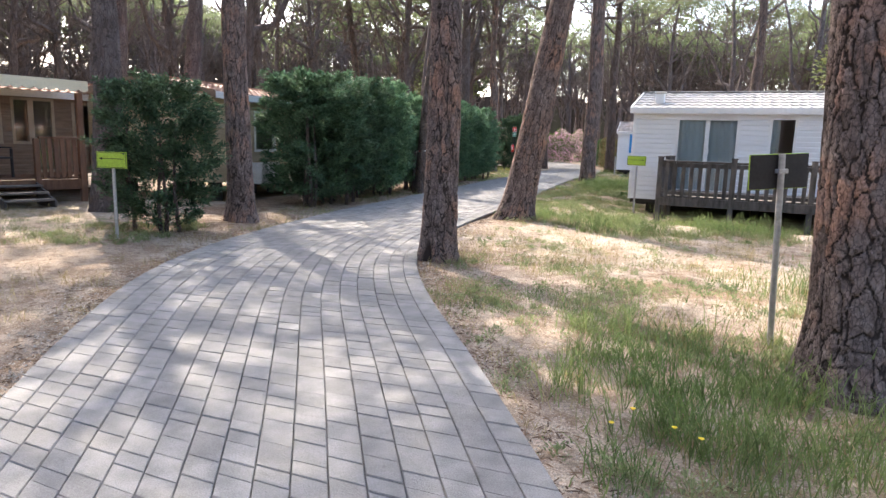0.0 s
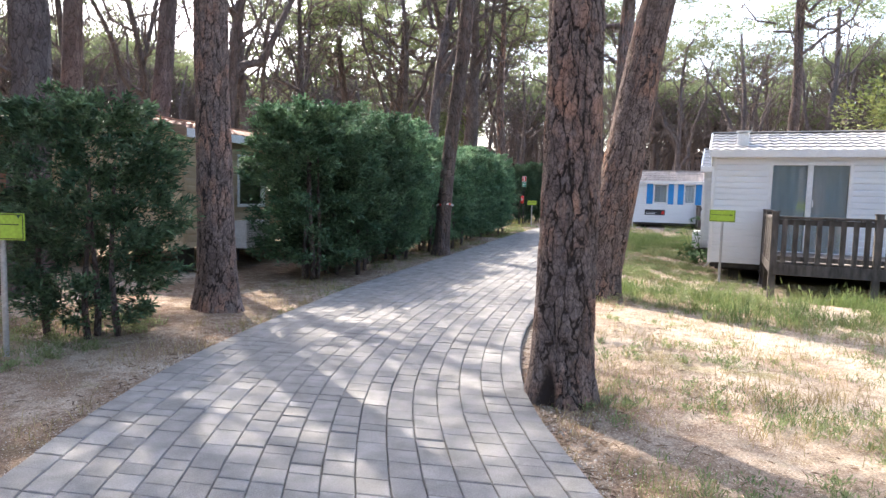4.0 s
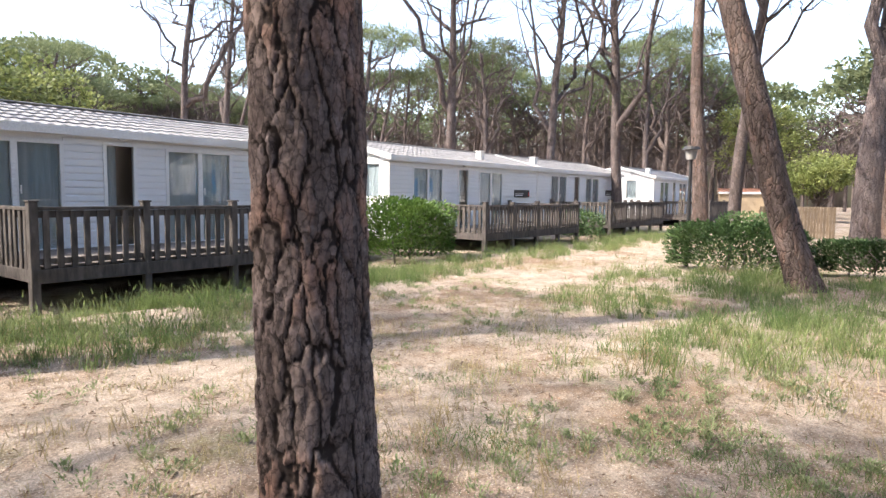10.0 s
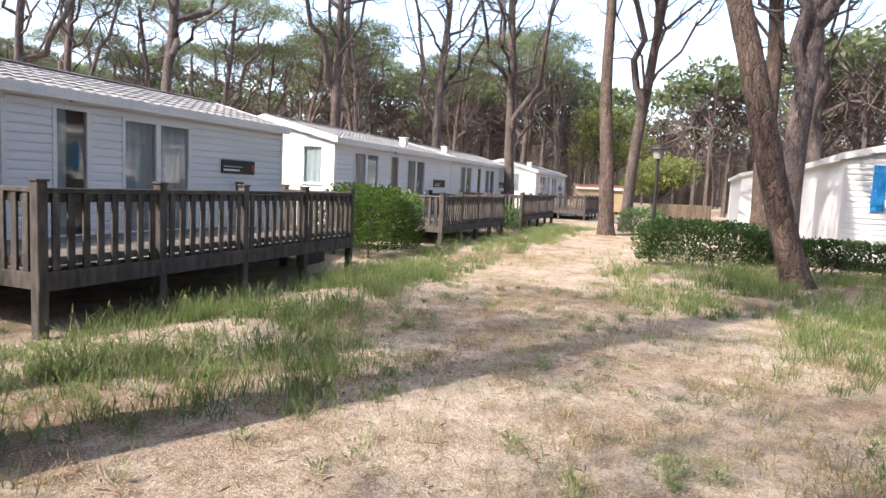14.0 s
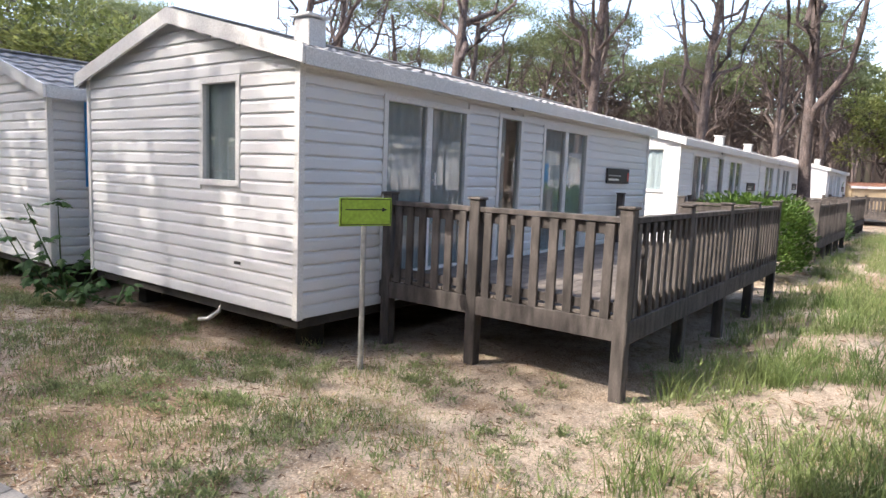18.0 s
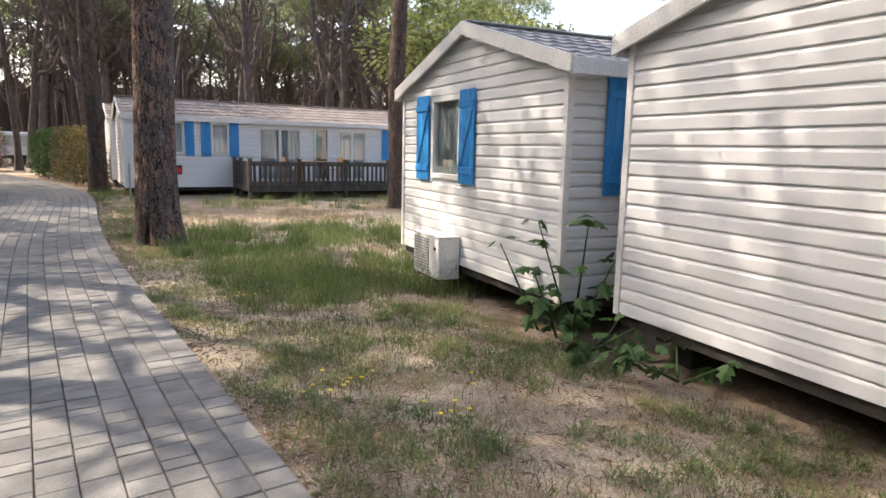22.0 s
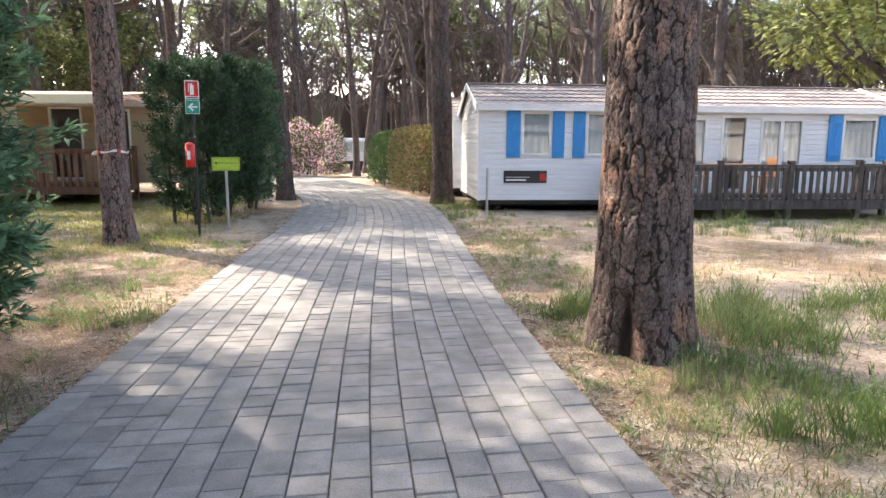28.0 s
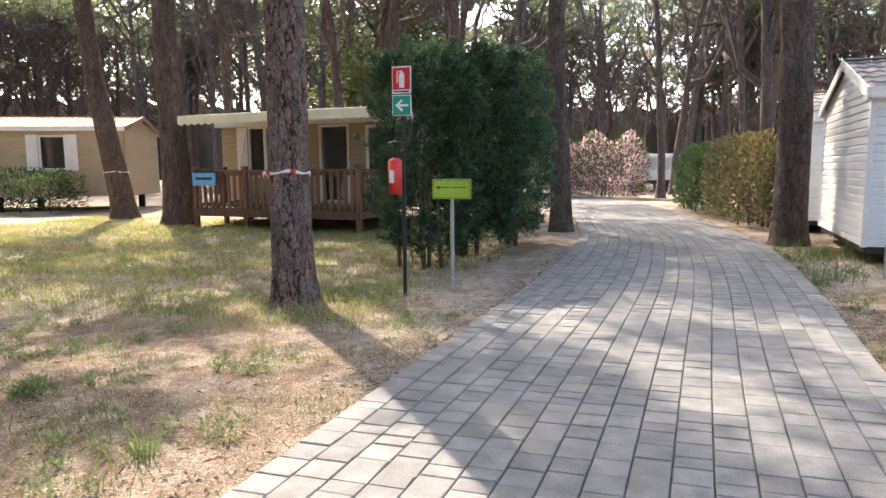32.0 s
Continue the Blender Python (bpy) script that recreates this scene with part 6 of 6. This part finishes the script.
# ---- more things along the walk ----
# fig plant in the gap between the homes
def fig_leaf():
    """A lobed leaf, stalk at the origin, pointing +x."""
    pts = [(0, 0), (0.02, -0.05), (0.07, -0.085), (0.075, -0.04), (0.13, -0.075), (0.14, -0.03), (0.20, 0.0), (0.14, 0.03), (0.13, 0.075), (0.075, 0.04), (0.07, 0.085), (0.02, 0.05)]
    top = [(x, y, -0.9 * (abs(y) ** 1.5) - 0.35 * x * x) for x, y in pts]
    c = (0.09, 0, 0.012)
    v = top + [c] + [(x, y, z - 0.003) for x, y, z in top] + [(0.09, 0, 0.009)]
    n = len(top)
    return v, [(i, (i + 1) % n, n) for i in range(n)] + [(n + 1 + (i + 1) % n, n + 1 + i, 2 * n + 1) for i in range(n)]


def fig_plant(m, stems, height, per, label, seed, size=1.0):
    rng = random.Random(seed)
    ob = thing("fig_plant", m, label, "plant")
    lv, lf = fig_leaf()
    me = bpy.data.meshes.new("leaf")
    me.from_pydata(lv, [], lf)
    me.materials.append(FIG)
    for k in range(stems):
        a = rng.uniform(0, 6.283)
        h = height * rng.uniform(0.5, 1.0)
        path = [Vector((0.05 * k * math.cos(a) + 0.16 * i * math.cos(a) * 0.5, 0.05 * k * math.sin(a) + 0.16 * i * math.sin(a) * 0.5, -0.05 + h * i / 5)) for i in range(6)]
        v, f = tube(path, [0.014 - 0.0018 * i for i in range(6)], 6)
        st = link("stem", v, f, BUSH_DARK, ob, smooth=True)
        for _ in range(per):
            p = path[rng.randint(1, 5)]
            lf_ob = new("leaf", me)
            lf_ob.parent = st
            s = rng.uniform(0.7, 1.25) * size
            b = rng.uniform(0, 360)
            lf_ob.matrix_local = pose(*(p + Vector((0, 0, rng.uniform(-0.05, 0.05)))), 0, 0, b) @ pose(0.04, 0, 0.02, rng.uniform(-25, 25), rng.uniform(-5, 55), 0) @ Matrix.Diagonal((s, s, s, 1))
    return ob


fig_plant(row_place(-0.62, 21.95, -0.03), 8, 1.38, 9, "young fig plant growing between two homes", 61, 0.85)
fig_plant(row_place(-0.75, 21.45, -0.03), 7, 0.42, 8, "low leafy fig shoots at the wall's foot", 62, 0.75)
fig_plant(row_place(-0.62, 20.6, -0.03), 3, 0.30, 5, "small weed beside the white wall", 63, 0.7)

# yellow flowers by the path
rng = random.Random(12)
for x, y, k in ((0.6, 21.2, 9), (1.0, 20.6, 7), (2.6, 2.9, 4), (0.9, 24.0, 6)):
    fl = thing("yellow_flowers", pose(x, y, -0.03), "small yellow wild flowers in the grass", "flower")
    for i in range(k):
        px, py, h = rng.gauss(0, 0.12), rng.gauss(0, 0.12), rng.uniform(0.08, 0.2)
        v, f = tube([Vector((px, py, 0)), Vector((px * 1.1, py * 1.1, h))], [0.002, 0.0015], 4)
        st = link("stalk", v, f, GRASS, fl)
        bm = bmesh.new()
        bmesh.ops.create_cone(bm, cap_ends=True, segments=8, radius1=0.006, radius2=0.016, depth=0.008, matrix=pose(px * 1.1, py * 1.1, h + 0.004))
        part("blossom", bm, YELLOW, st)

# a garden lamp beside the sandy track
gl = thing("garden_lamp", pose(13.34, 7.92, -0.03), "dark garden lamp post with a flat cap", "lamp")
bm = bmesh.new()
bmesh.ops.create_cone(bm, cap_ends=True, segments=14, radius1=0.045, radius2=0.035, depth=2.35, matrix=pose(0, 0, 1.17))
part("pole", bm, INK, gl)
bm = bmesh.new()
bmesh.ops.create_cone(bm, cap_ends=True, segments=16, radius1=0.10, radius2=0.13, depth=0.20, matrix=pose(0, 0, 2.45))
part("lantern", bm, ROOF, gl)
bm = bmesh.new()
bmesh.ops.create_cone(bm, cap_ends=True, segments=16, radius1=0.20, radius2=0.15, depth=0.07, matrix=pose(0, 0, 2.59))
part("cap", bm, INK, gl)

# deck, fence and homes along the far side of the track
deck(row_place(13.0, 4.95) @ pose(0, 0, 0, 0, 0, 180), 4.4, 2.7, 0.50, 1.32, [0.0, 1.47, 2.93, 4.4], "dark wooden deck beside the blue-shuttered home", group="decks of the white homes")
home_d2 = copy_thing(home_d, row_place(27.0, 3.4))
tagged(home_d2, "white mobile home half hidden behind the pines")
fence = thing("fence", pose(24.6, 6.6, -0.03, 0, 0, -62), "brown slatted wooden fence by the track", "fence")
for i in range(24):
    boxes("slat", [(0.02 + i * 0.12, 0, 0.04, 0.02 + i * 0.12 + 0.10, 0.02, 1.22)], FENCE_WOOD, fence)
for z in (0.25, 1.0):
    boxes("rail", [(0, 0.021, z, 2.9, 0.06, z + 0.08)], FENCE_WOOD, fence)
shed = cabin(pose(50.0, 5.6, 0, 0, 0, 95), 3.9, 2.6, 0.15, 1.9, 0.2, [], [], TAN, ROOF_RED, "small tan wooden shed at the end of the track", TRIM)
shrub("shrub", 51, 0.8, 0.8, 1.0, 1800, 0.10, 0.03, BUSH_DARK, "dark green shrub beside the far fence").matrix_world = pose(22.9, 7.1, -0.03)
shrub("hedge", 52, 0.6, 1.6, 2.4, 2600, 0.13, 0.04, CYPRESS, "tall dark hedge at the end of the track").matrix_world = pose(40.0, 12.0, -0.03)
shrub("hedge", 53, 1.3, 0.5, 1.0, 1800, 0.10, 0.03, BUSH_DARK, "low green hedge before the far deck").matrix_world = row_place(18.3, 15.6, -0.03)

# by the home across the grass
post = thing("post", pose(2.2, 38.3, -0.03, 0, 0, 8), "thin grey metal post beside the home", "post")
bm = bmesh.new()
bmesh.ops.create_cone(bm, cap_ends=True, segments=12, radius1=0.028, radius2=0.028, depth=1.12, matrix=pose(0, 0, 0.5))
part("pole", bm, STEEL, post)
tab = thing("table", CM @ pose(5.6, -1.1, 0.42), "orange-brown wooden table on the deck", "table")
boxes("tabletop", [(-0.55, -0.35, 0.68, 0.55, 0.35, 0.72)], TABLE, tab)
for x in (-0.48, 0.44):
    for y in (-0.28, 0.24):
        boxes("leg", [(x, y, 0, x + 0.05, y + 0.05, 0.68)], TABLE, tab)
for x, a in ((-0.8, 90), (0.8, -90)):
    ch = thing("chair", CM @ pose(5.6 + x, -1.1, 0.42, 0, 0, a), "orange-brown wooden chair at the deck table", "chair", "chairs round the deck table")
    boxes("seat", [(-0.2, -0.2, 0.42, 0.2, 0.2, 0.45)], TABLE, ch)
    boxes("backrest", [(-0.2, 0.17, 0.52, 0.2, 0.2, 0.85)], TABLE, ch)
    for lx in (-0.2, 0.16):
        boxes("leg", [(lx, -0.2, 0, lx + 0.04, -0.16, 0.42)], TABLE, ch)
        boxes("leg", [(lx, 0.165, 0, lx + 0.04, 0.2, 0.52)], TABLE, ch)
home_c3 = copy_thing(home_c, CM @ pose(-0.1, 4.9, 0))
tagged(home_c3, "white mobile home behind the blue-shuttered one")

# camper at the far bend
van = thing("camper", pose(0.4, 68.5, 0, 0, 0, 15), "white camper van parked beyond the hedge", "vehicle")
boxes("body", [(-1.0, 0, 0.45, 1.0, 4.2, 2.2)], WHITE, van, bevel=0.12)
boxes("windscreen", [(-0.85, -0.012, 1.25, 0.85, -0.003, 1.95)], GLASS, van)
boxes("bumper", [(-0.95, -0.06, 0.45, 0.95, 0.02, 0.68)], INK, van, bevel=0.02)
for x in (-0.9, 0.72):
    for y in (0.8, 3.2):
        bm = bmesh.new()
        bmesh.ops.create_cone(bm, cap_ends=True, segments=20, radius1=0.33, radius2=0.33, depth=0.2, matrix=pose(x + 0.09, y, 0.30, 0, 90, 0))
        w = part("wheel", bm, INK, van)

# underneath the nearest home: drain pipe and stones
pipe = thing("drain_pipe", row_place(-0.45, 18.9), "bent grey drain pipe hanging under the home", "pipe")
v, f = tube([Vector((0.1, 0, 0.2)), Vector((0.05, 0, 0.08)), Vector((-0.02, 0.08, 0.0)), Vector((-0.05, 0.2, -0.02))], [0.02] * 4, 8)
link("tube", v, f, STEEL, pipe, smooth=True)


# ---- grass ----
def blades(rng, spots, n, h0, h1, spread, width, heads=0.0):
    v, f = [], []
    for x, y in spots:
        big = rng.choice((0.5, 0.7, 0.8, 1.0, 1.25))
        for _ in range(n):
            px, py = x + rng.gauss(0, spread) * big, y + rng.gauss(0, spread) * big
            if on_road(px, py, 0.02):
                continue
            h = rng.uniform(h0, h1) * big
            a, b = rng.uniform(0, 6.283), rng.uniform(0.2, 1.0) * h
            c = rng.uniform(0, 3.14)
            wx, wy = width * math.cos(c), width * math.sin(c)
            z = ground_height(px, py) - 0.01
            k = len(v)
            mx, my = px + 0.35 * b * math.cos(a), py + 0.35 * b * math.sin(a)
            tx, ty = px + b * math.cos(a), py + b * math.sin(a)
            v += [(px - wx, py - wy, z), (px + wx, py + wy, z), (mx + wx * 0.8, my + wy * 0.8, z + h * 0.6), (mx - wx * 0.8, my - wy * 0.8, z + h * 0.6), (tx, ty, z + h)]
            f += [(k, k + 1, k + 2, k + 3), (k + 3, k + 2, k + 4)]
            if rng.random() < heads:
                k = len(v)
                v += [(tx - wx * 2.2, ty - wy * 2.2, z + h * 0.93), (tx + wx * 2.2, ty + wy * 2.2, z + h * 0.93), (tx + 0.02 * math.cos(a), ty + 0.02 * math.sin(a), z + h * 1.16)]
                f += [(k, k + 1, k + 2)]
    return v, f


rng = random.Random(77)


def patch(n, x0, x1, y0, y1, cut=-0.1, grain=0.55, seed=0.0):
    """Spots in clumps, off the path."""
    pts, tries = [], 0
    while len(pts) < n and tries < n * 30:
        tries += 1
        x, y = rng.uniform(x0, x1), rng.uniform(y0, y1)
        if noise.noise(Vector((x * grain, y * grain, seed))) + 0.5 * noise.noise(Vector((x * 2.1, y * 2.1, seed + 5))) > cut and not on_road(x, y, 0.04):
            pts.append((x, y))
    return pts


def row_patch(n, u0, u1, w0, w1, cut=-0.1):
    pts, tries = [], 0
    while len(pts) < n and tries < n * 30:
        tries += 1
        u, w = rng.uniform(u0, u1), rng.uniform(w0, w1)
        x, y = CU * u - SU * w, SU * u + CU * w
        if noise.noise(Vector((x * 0.6, y * 0.6, 2.0))) + 0.5 * noise.noise(Vector((x * 2.1, y * 2.1, 7.0))) > cut:
            pts.append((x, y))
    return pts


lush = patch(330, 2.1, 4.6, 1.2, 5.2, -0.3) + patch(120, 3.5, 7.5, 4.5, 8.0, 0.0) + row_patch(330, 1.4, 7.6, 12.9, 14.9, -0.1) + row_patch(26, -0.6, 1.4, 12.2, 14.2, 0.0) + row_patch(420, 7.6, 24.0, 12.9, 14.9, -0.3)
lush += patch(620, 4.6, 12.2, 1.5, 6.8, -0.25) + patch(1700, 0.9, 9.0, 23.6, 30.2, -0.16, 0.8) + patch(230, 0.6, 4.6, 11.4, 14.4, -0.05, 0.8) + patch(240, 6.5, 12.2, 6.0, 9.2, -0.2) + patch(300, 3.5, 16.0, 33.2, 36.6, -0.3) + patch(30, 0.0, 1.8, 11.0, 16.0, 0.1)
lush += patch(40, 0.9, 2.6, 37.5, 41.0, 0.0) + patch(16, -4.8, -2.7, 27.6, 31.5, 0.18, 1.5) + patch(7, 0.35, 1.3, 29.3, 31.0, 0.1, 1.4)
lush = [p for i, p in enumerate(lush) if i % 5 < 3]
v, f = blades(rng, lush, 40, 0.07, 0.30, 0.095, 0.0036, 0.14)
tagged(link("grass", v, f, GRASS), "lush green grass growing in tufts", "grass", kind="stuff")
short = patch(900, 0.0, 3.0, 13.5, 28.0, -0.12, 0.9) + patch(520, 0.1, 3.0, 15.5, 24.5, 0.0, 0.9) + patch(260, 0.3, 2.2, 24.5, 36.0, -0.1) + patch(1500, -15, -3.0, 34.0, 43.0, -0.45, 0.8) + patch(220, -6.5, -2.4, 25.5, 33.5, 0.12, 1.1) + patch(160, -9.5, -4.4, 6.6, 9.6, -0.1)
short += patch(200, -4.6, -3.1, 9.0, 27.0, 0.0) + patch(260, 0.2, 9.0, 5.5, 12.5, 0.16, 0.9) + patch(160, -0.4, 2.6, 3.5, 8.0, 0.05, 0.9)
v, f = blades(rng, short, 26, 0.02, 0.09, 0.10, 0.0028, 0.02)
LAWN = leafy("yellow_green_lawn", (0.22, 0.27, 0.06), (0.40, 0.38, 0.13), 0.3, 0.45, 0.5)
lawn = patch(1900, -17, -3.4, 34.2, 45.0, -0.55, 0.8)
lv, lf = blades(rng, lawn, 42, 0.025, 0.09, 0.20, 0.0050, 0.0)
tagged(link("lawn_grass", lv, lf, LAWN), "sunlit yellow-green lawn before the cabin", "grass", kind="stuff")
tagged(link("short_grass", v, f, GRASS), "short thin grass and weeds on sand", "grass", kind="stuff")
dry = patch(420, 0.0, 6.5, 1.5, 12.5, -0.05, 0.8, 3.0) + patch(300, 0.0, 3.2, 13.0, 37.0, -0.05, 0.8, 3.0) + patch(260, -9.0, -2.3, 25.5, 38.0, -0.05, 0.8, 3.0)
dry += patch(230, -10.0, -2.0, 3.0, 9.6, -0.05, 0.8, 3.0) + patch(150, -4.5, -3.1, 9.0, 27.0, -0.1) + row_patch(260, 1.0, 20.0, 8.5, 13.8, 0.0) + patch(500, -16, -3.0, 33, 42, -0.3) + patch(150, 2.0, 9.0, 31.0, 35.0, -0.2)
v, f = blades(rng, dry, 20, 0.03, 0.17, 0.12, 0.0028, 0.18)
tagged(link("dry_grass", v, f, STRAW), "dry straw-coloured grass in tufts", "grass", kind="stuff")
WEED = leafy("grey_green_weeds", (0.19, 0.25, 0.11), (0.33, 0.37, 0.19), 0.3, 0.45, 1.2)
weeds = patch(380, 0.0, 3.4, 13.5, 30.0, -0.05, 1.1, 4.0) + patch(420, 0.1, 3.0, 16.0, 24.5, 0.05, 1.1, 4.0) + patch(420, -6.5, -2.4, 25.5, 36.0, 0.1, 1.3, 4.0) + patch(240, 0.2, 4.4, 1.5, 8.0, 0.0, 1.1, 4.0) + patch(220, 0.2, 8.0, 7.0, 13.5, 0.1, 1.1, 4.0)
weeds += patch(160, 0.4, 3.0, 29.5, 41.0, 0.0, 1.1, 4.0) + patch(130, -6.0, -4.2, 6.6, 9.5, -0.1, 1.1, 4.0) + row_patch(160, -0.8, 8.0, 12.0, 15.2, 0.0)
v, f = [], []
for x, y in weeds:
    big = rng.uniform(0.5, 1.3)
    for _ in range(46):
        a, q = rng.uniform(0, 6.283), abs(rng.gauss(0, 0.06)) * big
        px, py = x + q * math.cos(a), y + q * math.sin(a)
        z = ground_height(px, py) + rng.uniform(0.0, 0.07) * big
        ln, wd, up = rng.uniform(0.012, 0.032), rng.uniform(0.004, 0.008), rng.uniform(0.2, 1.2)
        dx, dy = math.cos(a) * ln, math.sin(a) * ln
        k = len(v)
        v += [(px, py, z - 0.01), (px + dx * 0.5 - math.sin(a) * wd, py + dy * 0.5 + math.cos(a) * wd, z + ln * up * 0.7), (px + dx, py + dy, z + ln * up), (px + dx * 0.5 + math.sin(a) * wd, py + dy * 0.5 - math.cos(a) * wd, z + ln * up * 0.7)]
        f += [(k, k + 1, k + 2, k + 3)]
tagged(link("weeds", v, f, WEED), "low leafy weeds in clumps on the sand", "weeds", kind="stuff")
GRAVEL = shader("pale_gravel", (0.42, 0.37, 0.31), (0.66, 0.60, 0.53), scale=3.0, rough=0.9, bump=0.0, vary=0.3)
v, f = [], []
for _ in range(16000):
    s = rng.uniform(0.5, 40.0)
    side = rng.random() < 0.5
    off = abs(rng.gauss(0, 0.22))
    x, y = road_point(s, 0.0 if side else 1.0)
    x += -off - 0.03 if side else off + 0.03
    r = rng.uniform(0.004, 0.012)
    z = ground_height(x, y)
    a = rng.uniform(0, 1.6)
    k = len(v)
    v += [(x + r * math.cos(a + i * 2.09), y + r * math.sin(a + i * 2.09), z - 0.002) for i in range(3)] + [(x, y, z + r * 0.9)]
    f += [(k, k + 1, k + 3), (k + 1, k + 2, k + 3), (k + 2, k, k + 3)]
tagged(link("gravel", v, f, GRAVEL), "pale grit and gravel along the path's edge", "gravel", kind="stuff")
LITTER = shader("bark_litter", (0.10, 0.06, 0.04), (0.24, 0.16, 0.10), scale=3.0, rough=0.9, bump=0.0, vary=0.45)
v, f = [], []
chips = patch(3500, 0.0, 3.6, 13.0, 26.5, -0.3, 0.7, 9.0) + patch(8500, -6.5, 6.0, 0.5, 37.0, -0.15, 0.7, 9.0) + row_patch(1500, 0.0, 14.0, 9.0, 15.0, -0.2)
for _ in range(7000):
    s, side = rng.uniform(0.3, 40.0), rng.random() < 0.4
    x, y = road_point(s, 0.0 if side else 1.0)
    off = 0.02 + abs(rng.gauss(0, 0.20))
    chips.append((x - off if side else x + off, y))
for x, y in chips:
    a, ln, w = rng.uniform(0, 3.14), rng.choice((0.010, 0.016, 0.024, 0.04)), rng.uniform(0.0025, 0.007)
    dx, dy = math.cos(a), math.sin(a)
    z = ground_height(x, y) + 0.002
    k = len(v)
    v += [(x - dx * ln + dy * w, y - dy * ln - dx * w, z), (x + dx * ln + dy * w * 0.6, y + dy * ln - dx * w * 0.6, z + 0.004), (x + dx * ln - dy * w, y + dy * ln + dx * w, z + 0.004), (x - dx * ln - dy * w, y - dy * ln + dx * w, z), (x, y, z + 0.008)]
    f += [(k, k + 1, k + 4), (k + 1, k + 2, k + 4), (k + 2, k + 3, k + 4), (k + 3, k, k + 4)]
tagged(link("pine_litter", v, f, LITTER), "scattered bark chips and pine twigs", "litter", kind="stuff")


# ---- paving blocks, nearest stretches first ----
def paver_rows():
    rng = random.Random(3)
    cols = 17
    for c in range(cols):
        s = -6.0 + rng.uniform(0, 0.2)
        while s < 68.0:
            step = rng.choice((0.115, 0.17, 0.17, 0.175, 0.225))
            yield c / cols, (c + 1) / cols, s, s + step, rng.uniform(-0.002, 0.002), rng.uniform(-0.003, 0.003)
            s += step


def paver_shape(k0, k1, s0, s1, dz, tilt, side=0.0022, end=0.0012, soft=0.007):
    """One block: upright sides, a worn rounded edge, a slightly tilted top."""
    q = [Vector((*road_point(s, k), 0)) for s, k in ((s0, k0), (s0, k1), (s1, k1), (s1, k0))]
    across, along = (q[1] - q[0]).normalized(), (q[3] - q[0]).normalized()
    sign = ((1, 1), (-1, 1), (-1, -1), (1, -1))

    def ring(more):
        return [p + across * a * (side + more) + along * b * (end + more) for p, (a, b) in zip(q, sign)]

    v = [(*p.xy, -0.01) for p in ring(0)] + [(*p.xy, 0.017 + dz) for p in ring(0)] + [(*p.xy, 0.0235 + dz) for p in ring(soft * 0.35)]
    v += [(*p.xy, 0.026 + dz + tilt * (1 if i < 2 else -1)) for i, p in enumerate(ring(soft))]
    f = [(12, 13, 14, 15)] + [(4 * r + i, 4 * r + (i + 1) % 4, 4 * r + 4 + (i + 1) % 4, 4 * r + 4 + i) for r in range(3) for i in range(4)]
    return v, f


rest_v, rest_f = [], []
near = 0
for k0, k1, s0, s1, dz, tilt in paver_rows():
    v, f = paver_shape(k0, k1, s0, s1, dz, tilt)
    if near < 300 and 0.25 < k0 < 0.9 and 2.2 < s0 < 6.0:
        near += 1
        link("paver", v, f, PAVER, path_ob)
    else:
        o = len(rest_v)
        rest_v += v
        rest_f += [tuple(i + o for i in q) for q in f]
tagged(link("pavers", rest_v, rest_f, PAVER, path_ob), kind="stuff")
